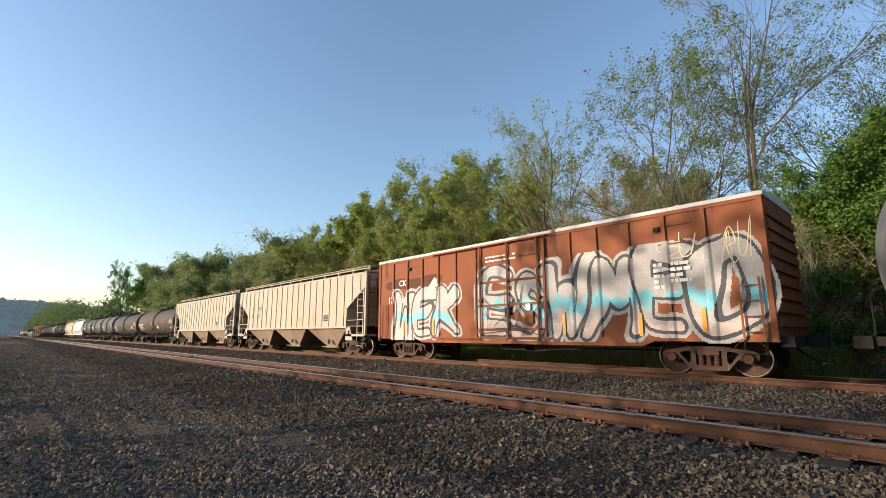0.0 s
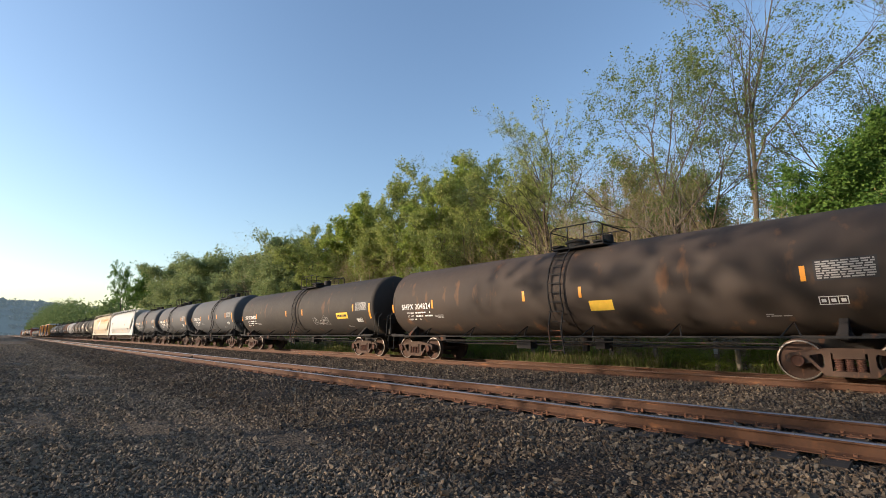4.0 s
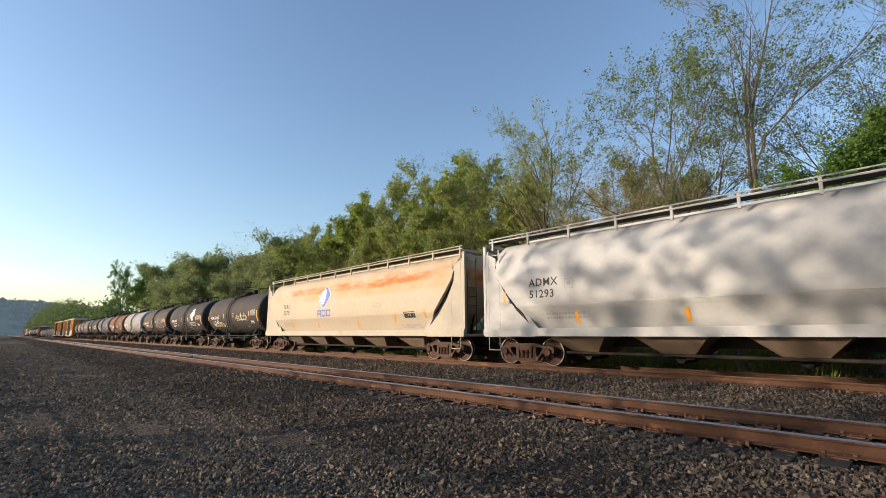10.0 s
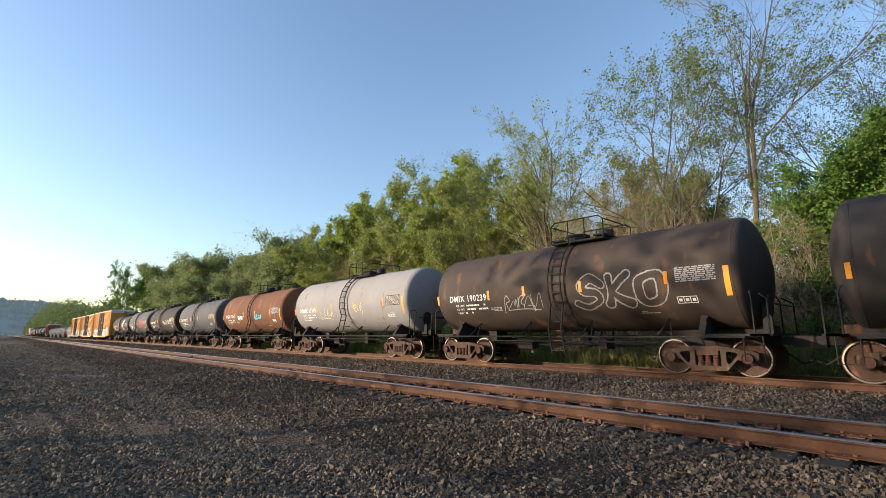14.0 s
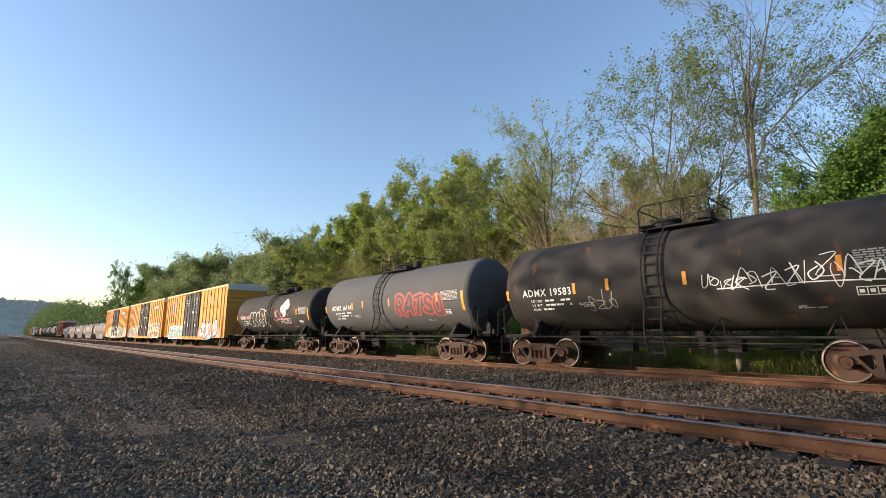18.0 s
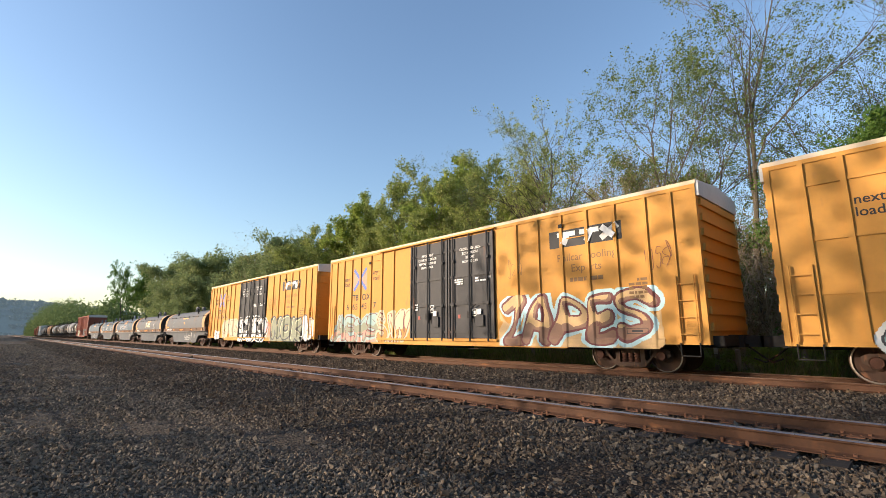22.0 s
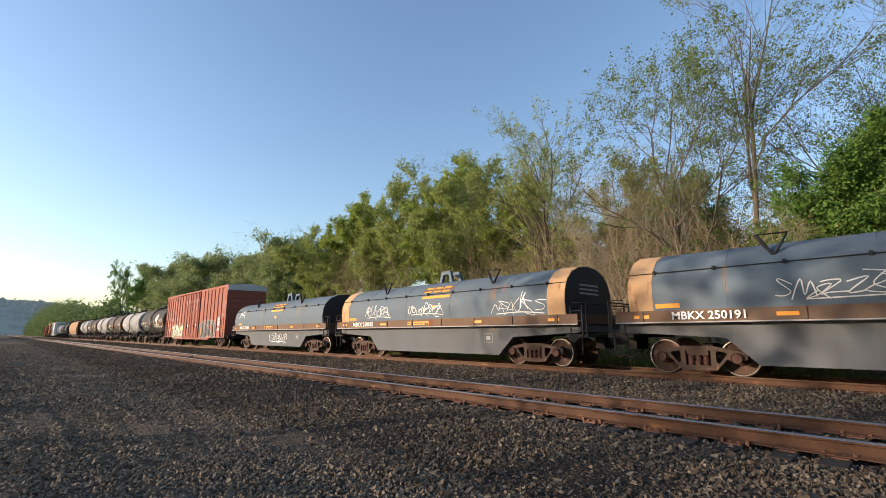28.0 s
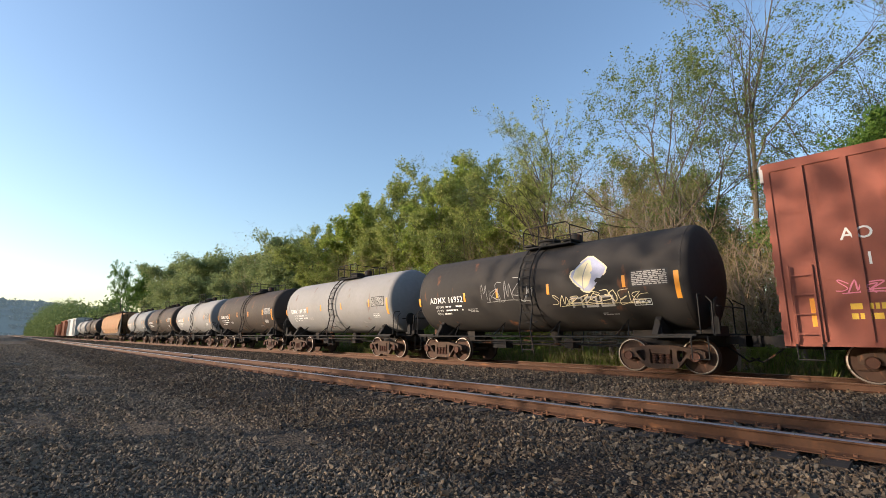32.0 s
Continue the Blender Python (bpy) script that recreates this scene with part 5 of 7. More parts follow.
    # the long side rail on its brackets
    for sy in (-1, 1):
        part("side_rail", Geo().tube([(-half + 0.4, sy * 1.45, 0.97), (half - 0.4, sy * 1.45, 0.97)], 0.028, 6), P_IRON, car, "thin grey-white edge rail" if sy < 0 else "")
    ya = -math.sqrt(max(0.01, r * r - (zc - zb - 0.32) ** 2))
    k = max(3, int(2 * half / 2.7))
    for i in range(k):
        x = -tc / 2 + 0.9 + (tc - 1.8) * i / (k - 1)
        part("rail_bracket", Geo().tube([(x - 0.2, -1.43, 0.97), (x, ya - 0.0, zb + 0.34), (x + 0.2, -1.43, 0.97)], 0.022, 5), P_IRON, car)
    # brake gear and outlet under the shell
    part("brake_rigging", Geo().tube([(-tc / 2 + 0.8, -0.5, 0.72), (tc / 2 - 0.8, -0.5, 0.72)], 0.03, 6).tube([(-tc / 2 + 0.8, 0.4, 0.66), (tc / 2 - 0.8, 0.4, 0.66)], 0.03, 6)
         .tube([(-tc / 2 + 1.2, -1.2, 0.82), (tc / 2 - 1.2, -1.2, 0.82)], 0.022, 6).box(-1.9, -1.3, -0.75, -0.35, 0.55, 0.85).box(1.2, 1.5, -0.8, -0.3, 0.6, 0.9), P_FRAME, car)
    part("outlet_valve", Geo().lathe([(zb + 0.05, 0.22), (zb - 0.15, 0.2), (zb - 0.3, 0.12), (zb - 0.5, 0.12)], "z", 14, (0.4, 0, 0)), P_FRAME, car)
    # curved side ladder up to the top platform
    for sy in (-1, 1):
        g = Geo()
        for s in (-1, 1):
            path = [(ladder_x + s * 0.23, sy * 1.5, 0.45), (ladder_x + s * 0.23, sy * (r + 0.16), 1.2)]
            for j in range(8):
                a = radians(-40 + 16 * j)
                path.append((ladder_x + s * 0.23, sy * (r + 0.13) * math.cos(a), zc + (r + 0.13) * math.sin(a)))
            g.tube(path[:2] + path[3:], 0.028, 5)
        part("ladder_stile", g, P_IRON, car)
        for j in range(12):
            z = 0.55 + 0.3 * j
            if z < zc - 0.6:
                y = -1.5 - (r + 0.1 - 1.5) * min(1, (z - 0.45) / 0.75) if z < 1.2 else -(r + 0.13)
                yy = 1.52 if z < 1.25 else min(r + 0.15, math.sqrt(max(0.2, (r + 0.14) ** 2 - (z - zc) ** 2)) + (0.12 if z < zc else 0))
            else:
                a = min(radians(74), (z - zc) / (r + 0.13))
                yy, z = (r + 0.13) * math.cos(a), zc + (r + 0.13) * math.sin(a)
            if sy < 0:
                part("ladder_rung", Geo().box(ladder_x - 0.23, ladder_x + 0.23, sy * yy - 0.018, sy * yy + 0.018, z - 0.018, z + 0.018), P_IRON, car)
    zt, top_x = zc + r, ladder_x + 0.5
    part("top_platform", Geo().box(top_x - 0.95, top_x + 0.95, -0.95, -0.5, zt - 0.12, zt - 0.07).box(top_x - 0.95, top_x + 0.95, 0.5, 0.95, zt - 0.12, zt - 0.07)
         .box(top_x - 0.95, top_x - 0.6, -0.95, 0.95, zt - 0.02, zt + 0.03).box(top_x + 0.6, top_x + 0.95, -0.95, 0.95, zt - 0.02, zt + 0.03), P_IRON, car)
    rail = Geo()
    for sy in (-1, 1):
        rail.tube([(top_x - 0.95, sy * 0.95, zt - 0.1), (top_x - 0.95, sy * 0.95, zt + 0.50), (top_x - 0.8, sy * 0.95, zt + 0.62), (top_x + 0.8, sy * 0.95, zt + 0.62), (top_x + 0.95, sy * 0.95, zt + 0.50), (top_x + 0.95, sy * 0.95, zt - 0.1)], 0.022, 5)
        for x in (-0.3, 0.3):
            rail.tube([(top_x + x, sy * 0.95, zt - 0.1), (top_x + x, sy * 0.95, zt + 0.62)], 0.02, 5)
    for x in (-0.95, 0.95):
        rail.tube([(top_x + x, -0.95, zt + 0.5), (top_x + x, 0.95, zt + 0.5)], 0.02, 5)
    part("top_railing", rail, P_IRON, car)
    part("manway", Geo().lathe([(zt - 0.1, 0.36), (zt + 0.18, 0.36), (zt + 0.2, 0.42), (zt + 0.26, 0.42), (zt + 0.3, 0.3)], "z", 16, (top_x - 0.5, 0, 0)), P_IRON, car, "", True)
    part("valve_housing", Geo().lathe([(zt - 0.1, 0.2), (zt + 0.3, 0.2), (zt + 0.34, 0.14)], "z", 12, (top_x + 0.6, 0, 0)), P_IRON, car, "", True)
    # stencils
    reach = -half + head + 2.6
    if mark:
        u = -half + head + 0.55
        letters(car, mark, u, zc - 0.36, 0.235, surf, ink, 0.9, gap=1.15, bold=0.012)
        reach = u + lettering_width(mark, 0.235, 0.9, 1.15, 0.012) + 0.12
        for k, words in enumerate(("LD LMT", "LT WT", "NEW")):
            letters(car, words, u + 0.3, zc - 0.56 - 0.15 * k, 0.085, surf, ink, 1.05, gap=1.1, bold=0.008)
            bars(car, u + 0.85 - 0.15 * (k == 2), zc - 0.57 - 0.15 * k, (1.05, 1.05, 0.4)[k], 0.105, 1, surf, ink, len(mark) + k, dense=0.6)
    reflectors(car, [(-half + head - 0.1, zc - 0.28), (reach, zc - 0.2), (ladder_x - 1.3, zc - 0.15), (ladder_x + 0.85, zc - 0.15), (half - head - 1.55, zc - 0.1), ], surf, 0.1, 0.34)
    reflectors(car, [(half - head - 0.1, zc - 0.3)], surf, 0.13, 0.75)
    data_panel(car, half - head - 1.35, zc - 0.28, 1.05, 0.46, surf, int(S))
    box_sign(car, half - head - 1.35, zc - 0.83, 0.5, 0.2, surf, ink, 0.018, 3)
    bars(car, -half + head + 2.6, zc - 0.8, 0.5, 0.16, 3, surf, I_GREY, 4)
    bars(car, half - head - 2.4, zc - 1.12, 0.5, 0.1, 2, surf, I_GREY, 5)
    for kind, *a in marks:
        if kind == "tag":
            tag(car, a[0], zc + a[1], a[2], a[3], surf, a[4], a[5], *a[6:])
        elif kind == "piece":
            spray_piece(car, a[0], a[1], zc + a[2], zc + a[3], surf, a[4], a[5], a[6], a[7], stroke=0.045)
        elif kind == "throw":
            throw_up(car, a[0], a[1], a[2], zc + a[3], zc + a[4], surf, a[5], a[6], *a[7:])
        elif kind == "placard":
            g = Geo()
            patch(g, surf, a[0], a[0] + a[2], zc + a[1], zc + a[1] + a[3], 0.008)
            part("placard", g, a[4], car)
            if len(a) > 5:
                bars(car, a[0] + 0.08, zc + a[1] + 0.06, a[2] - 0.16, a[3] - 0.12, 1, surf, I_BLACK, 3, 0.012)
        elif kind == "letters":
            letters(car, a[0], a[1], zc + a[2], a[3], surf, a[4], *a[5:])
    if logo:
        leaf_logo(car, logo, zc + 0.2, surf, I_WHITE)
    return place(car, S)


def leaf_logo(car, u, v, surf, ink, blue=None, word=True):
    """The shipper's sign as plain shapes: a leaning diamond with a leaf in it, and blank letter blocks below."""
    def diamond(k):
        P = [(-0.60, -0.02), (-0.48, -0.2), (-0.16, -0.5), (0.02, -0.54), (0.18, -0.42), (0.56, 0.0), (0.60, 0.16), (0.46, 0.3), (0.12, 0.58), (-0.06, 0.6), (-0.22, 0.46), (-0.56, 0.12)]
        return [(u + a * k, v + b * k) for a, b in P]
    g = Geo()
    fill(g, surf, diamond(1.06), 0.006)
    part("logo_edge", g, I_CREAMY if blue is None else ink, car)
    g = Geo()
    fill(g, surf, diamond(0.97), 0.010)
    part("logo_field", g, blue or I_LILAC, car)
    g = Geo()
    fill(g, surf, [(u + a, v + b) for a, b in [(-0.5, -0.06), (-0.34, -0.24), (-0.12, -0.42), (0.02, -0.32), (0.12, -0.1), (0.15, 0.16), (0.08, 0.42), (-0.02, 0.5), (-0.2, 0.36), (-0.42, 0.16)]], 0.014)
    part("logo_leaf", g, I_CREAMY if blue is None else ink, car)
    g = Geo()
    line(g, surf, curve_path([(u - 0.16, v - 0.48), (u - 0.16, v - 0.1), (u - 0.02, v + 0.36)], 5), 0.035, 0.019)
    part("logo_vein", g, blue or I_GREY, car)
    if word:
        for a, b in ((-0.66, -0.26), (-0.18, 0.22), (0.3, 0.74)):
            g = Geo()
            for x in (a, b - 0.07):
                patch(g, surf, u + x, u + x + 0.07, v - 1.02, v - 0.66, 0.008)
            patch(g, surf, u + a + 0.07, u + b - 0.07, v - 0.73, v - 0.66, 0.008)
            patch(g, surf, u + a + 0.07, u + b - 0.07, v - (0.9 if a < -0.5 else 1.02), v - (0.83 if a < -0.5 else 0.95), 0.008)
            part("logo_block", g, blue or I_GREY, car)


CARS = []


def place(car, S):
    """S: where the car's middle stands along the line halfway through the clip."""
    CARS.append((car, S))
    return car


# ---- boxcar ----
def boxcar(S, body, label, hl=9.25, w=1.58, z0=0.78, z1=5.0, tc=13.9, doors=(), door_paint=None, posts=(), roof=None, name="boxcar", bands=(), pull=10.3, skirt=None, end_paint=None, group="boxcars", low=0.62, hatch=5.65):
    car = thing(name, label, "boxcar", group)
    roof = roof or body
    part("body", Geo().box(-hl, hl, -w, w, z0, z1 - 0.1), body, car)
    # shallow ridged roof with an eave strip
    ro = Geo().prism_x([(-w - 0.03, z1 - 0.1), (w + 0.03, z1 - 0.1), (w + 0.03, z1), (0, z1 + 0.14), (-w - 0.03, z1)], -hl - 0.03, hl + 0.03)
    part("roof", ro, roof, car)
    rr = Geo().box(-0.04, 0.04, -w + 0.4, w - 0.4, 0, 0.08).mesh("roof_seam", roof)
    for i in range(12):
        part("roof_seam", rr, None, car, at=pose(-hl + 0.8 + i * (2 * hl - 1.6) / 11, 0, z1 + 0.05))
    part("side_plate", Geo().box(-hl, hl, -w - 0.03, -w + 0.02, z1 - 0.2, z1 - 0.1).box(-hl, hl, w - 0.02, w + 0.03, z1 - 0.2, z1 - 0.1), body, car)
    # deeper side sill between the trucks
    if skirt:
        a, b = skirt
        g = Geo()
        for y in (-w - 0.02, w - 0.04):
            g.prism([(a - 0.6, z0 + 0.12), (a, low), (b, low), (b + 0.6, z0 + 0.12)], y, y + 0.06)
        part("side_sill", g, body, car)
    g = Geo()
    for y in (-w - 0.025, w):
        g.box(-hl, hl, y, y + 0.025, z0, z0 + 0.1)
    part("bottom_rail", g, body, car)
    # posts stand proud of the sheets
    pm = Geo().prism_x([(-0.055, 0.0), (0.055, 0.0), (0.055, 1.0), (-0.055, 1.0)], -0.05, 0.05).mesh("side_post", body)
    for x in posts:
        for s in (-1, 1):
            ob = part("side_post", pm, None, car)
            ob.matrix_local = Matrix.LocRotScale((x, s * w, z0 + 0.1), None, (1, 1, z1 - 0.3 - z0))
    for z in bands:
        g = Geo()
        xs = sorted(posts)
        for a, b in zip(xs, xs[1:]):
            if b - a < 1.6:
                g.box(a + 0.05, b - 0.05, -w - 0.03, -w, z - 0.035, z + 0.035)
        part("side_band", g, body, car)
    # pressed ends
    for s in (-1, 1):
        g = Geo()
        for i in range(9):
            z = z0 + 0.35 + i * (z1 - z0 - 0.6) / 9
            g.prism_x([(-w + 0.12, z), (w - 0.12, z), (w - 0.16, z + 0.19), (-w + 0.16, z + 0.19)], min(s * hl, s * (hl + 0.06)), max(s * hl, s * (hl + 0.06)))
        part("end_rib", g, end_paint or body, car)
        if z1 > 4.6:
            part("end_cap", Geo().prism_x([(-w, z1 - 0.42), (w, z1 - 0.42), (w, z1 - 0.02), (0, z1 + 0.12), (-w, z1 - 0.02)], min(s * hl, s * (hl + 0.075)), max(s * hl, s * (hl + 0.075))), P_ROOF, car, "pale grey pressed end cap")
        part("corner_post", Geo().box(min(s * hl, s * (hl - 0.12)), max(s * hl, s * (hl - 0.12)), -w - 0.035, -w + 0.01, z0, z1 - 0.1), body, car)
        part("end_ladder", ladder_geo(s * (hl - 0.45), -w - 0.09, z0 + 0.05, z0 + (1.75 if z1 > 4.6 else 1.5), 0.42, 4), body, car)
        part("sill_step", step_geo(s * (hl - 0.45), -w - 0.06, z0 - 0.28, z0 + 0.05, 0.45), P_IRON, car, "bent white sill step")
        part("end_sill", Geo().box(min(s * hl, s * (hl + 0.25)), max(s * hl, s * (hl + 0.25)), -1.4, 1.4, 0.75, 1.0), P_FRAME, car)
        truck(car, s * tc / 2)
    if hatch:
        for x in (-5.0, hatch):
            part("vent_door", Geo().box(x - 0.42, x + 0.42, -w - 0.03, -w, z1 - 1.0, z1 - 0.97).box(x - 0.42, x + 0.42, -w - 0.03, -w, z1 - 0.5, z1 - 0.47).box(x - 0.5, x - 0.36, -w - 0.07, -w, z1 - 0.6, z1 - 0.5), body, car)
            part("latch", Geo().box(x - 0.5, x - 0.36, -w - 0.08, -w - 0.02, z1 - 0.62, z1 - 0.5), P_IRON, car)
    part("center_sill", Geo().box(-hl, hl, -0.25, 0.25, 0.68, z0 + 0.02), P_FRAME, car)
    part("brake_gear", Geo().box(-0.9, 0.2, -0.9, -0.4, 0.5, 0.78).tube([(-tc / 2 + 1.2, -0.6, 0.6), (tc / 2 - 1.2, -0.6, 0.6)], 0.03, 6).tube([(0.8, -1.3, 0.5), (2.6, -1.3, 0.62)], 0.02, 5), P_FRAME, car)
    couplers(car, hl, pull)
    # plug doors: panel, frame bars, locking rods and handles
    for x0, x1 in doors:
        dp = door_paint or body
        d = part("door", Geo().box(x0, x1, -w - 0.05, -w + 0.01, z0 + 0.12, z1 - 0.24), dp, car, "plug door")
        g = Geo()
        for k in range(4):
            z = z0 + 0.35 + k * (z1 - z0 - 0.85) / 3.2
            g.box(x0 + 0.05, x1 - 0.05, -w - 0.085, -w - 0.04, z - 0.04, z + 0.04)
        part("door_brace", g, dp, d)
        for x in (x0 + 0.28, x1 - 0.28, (x0 + x1) / 2):
            part("lock_rod", Geo().tube([(x, -w - 0.12, z0 + 0.02), (x, -w - 0.12, z1 - 0.16)], 0.034, 6), dp, d)
        for xe in (x0, x1 - 0.07):
            part("door_edge", Geo().box(xe, xe + 0.07, -w - 0.1, -w - 0.03, z0 + 0.1, z1 - 0.22), dp, d)
        for x in (x0 + 0.28, x1 - 0.28):
            part("rod_bracket", Geo().box(x - 0.07, x + 0.07, -w - 0.15, -w - 0.04, z0 + 1.32, z0 + 1.44).box(x - 0.07, x + 0.07, -w - 0.15, -w - 0.04, z1 - 1.2, z1 - 1.1), dp, d)
        part("gear_box", Geo().box(x1 - 0.85, x1 - 0.5, -w - 0.12, -w - 0.04, z0 + 0.55, z0 + 0.95), dp, d)
        part("label_plate", Geo().box(x1 - 0.78, x1 - 0.6, -w - 0.126, -w - 0.12, z0 + 0.98, z0 + 1.18), I_WHITE, d, "small white label plate")
        part("label_plate", Geo().box(x0 + 0.5, x0 + 0.62, -w - 0.058, -w - 0.05, z0 + 0.86, z0 + 1.0), I_REDFADE, d, "small red label plate")
        part("crank_handle", Geo().tube([((x0 + x1) / 2 + 0.1, -w - 0.15, z0 + 0.7), ((x0 + x1) / 2 + 0.1, -w - 0.16, z0 + 1.2), ((x0 + x1) / 2 + 0.35, -w - 0.16, z0 + 1.35)], 0.022, 5)
             .box((x0 + x1) / 2 - 0.12, (x0 + x1) / 2 + 0.12, -w - 0.13, -w - 0.04, z0 + 0.85, z0 + 1.1), P_IRON, d)
    if doors:
        a, b = min(d[0] for d in doors), max(d[1] for d in doors)
        part("door_track", Geo().box(a - 2.4, b + 0.1, -w - 0.14, -w, z1 - 0.17, z1 - 0.11), body, car)
        part("door_track", Geo().box(a - 2.4, b + 0.1, -w - 0.12, -w, z0 + 0.02, z0 + 0.09), body, car)
    return car


# ---- covered hoppers ----
def hopper_shell(levels):
    """A closed body from levels of (z, half width, half length)."""
    pts, faces = [], []
    for z, y, x in levels:
        pts += [(-x, -y, z), (x, -y, z), (x, y, z), (-x, y, z)]
    n = len(levels)
    for i in range(n - 1):
        for k in range(4):
            faces.append((i * 4 + k, i * 4 + (k + 1) % 4, (i + 1) * 4 + (k + 1) % 4, (i + 1) * 4 + k))
    faces += [(3, 2, 1, 0), tuple(range(4 * n - 4, 4 * n))]
    return Geo().put(pts, faces)


def bay(x, hw_top, hw_bot, zt, zb, yt, yb):
    pts = [(x - hw_top, -yt, zt), (x + hw_top, -yt, zt), (x + hw_top, yt, zt), (x - hw_top, yt, zt), (x - hw_bot, -yb, zb), (x + hw_bot, -yb, zb), (x + hw_bot, yb, zb), (x - hw_bot, yb, zb)]
    return Geo().put(pts, [(0, 1, 2, 3), (7, 6, 5, 4), (1, 0, 4, 5), (2, 1, 5, 6), (3, 2, 6, 7), (0, 3, 7, 4)])


def running_board(car, hl, z, y, paint_, legs):
    part("running_board", Geo().box(-hl, hl, -y, -y + 0.45, z, z + 0.04).box(-hl, hl, y - 0.45, y, z, z + 0.04), P_FRAME, car, "dark steel grating walkway")
    for sy in (-1, 1):
        part("roof_rail", Geo().tube([(-hl, sy * (y + 0.02), z + 0.02), (hl, sy * (y + 0.02), z + 0.02)], 0.028, 5).tube([(-hl, sy * (y + 0.03), z + 0.13), (hl, sy * (y + 0.03), z + 0.13)], 0.02, 5), paint_, car)
    for i in range(legs):
        x = -hl + 0.15 + (2 * hl - 0.3) * i / (legs - 1)
        part("rail_post", Geo().box(x - 0.035, x + 0.035, -y - 0.03, -y + 0.03, z - 0.28, z + 0.13), paint_, car)


def end_frame(car, s, hl, w, ztop, paint_, xin):
    """Corner posts, ladders and the open platform at a hopper's end."""
    x = s * hl
    g = Geo()
    for sy in (-1, 1):
        g.box(x - 0.06, x + 0.06, sy * (w - 0.05) - 0.05, sy * (w - 0.05) + 0.05, 1.0, ztop)
    g.box(x - 0.05, x + 0.05, -w, w, ztop - 0.1, ztop)
    part("corner_post", g, paint_, car)
    part("end_ladder", ladder_geo(x - s * 0.42, -w + 0.02, 0.95, ztop - 0.3, 0.5, 9), paint_, car)
    part("end_ladder", Geo().put([(x + 0.02, p[0] - (x - s * 0.42) - w + 0.45, p[2]) for p in ladder_geo(x - s * 0.42, -w + 0.02, 0.95, ztop - 0.3, 0.5, 9).v], ladder_geo(x - s * 0.42, -w + 0.02, 0.95, ztop - 0.3, 0.5, 9).f), paint_, car)
    part("end_platform", Geo().box(min(s * xin, x), max(s * xin, x), -w, w, 0.95, 1.06), paint_, car)
    part("sill_step", step_geo(x - s * 0.42, -w, 0.5, 0.96, 0.5), paint_, car)
    g = Geo()
    for z in (1.45, 1.75):
        g.tube([(x - s * 0.1, -w + 0.05, z), (s * xin, -w + 0.05, z)], 0.018, 5)
    part("grab_iron", g, paint_, car)
    for sy in (-1, 1):
        part("brace", Geo().tube([(s * (xin + 0.3), sy * 0.9, 1.05), (s * (xin + 0.6), sy * 0.9, 2.4)], 0.05, 5), P_FRAME, car)


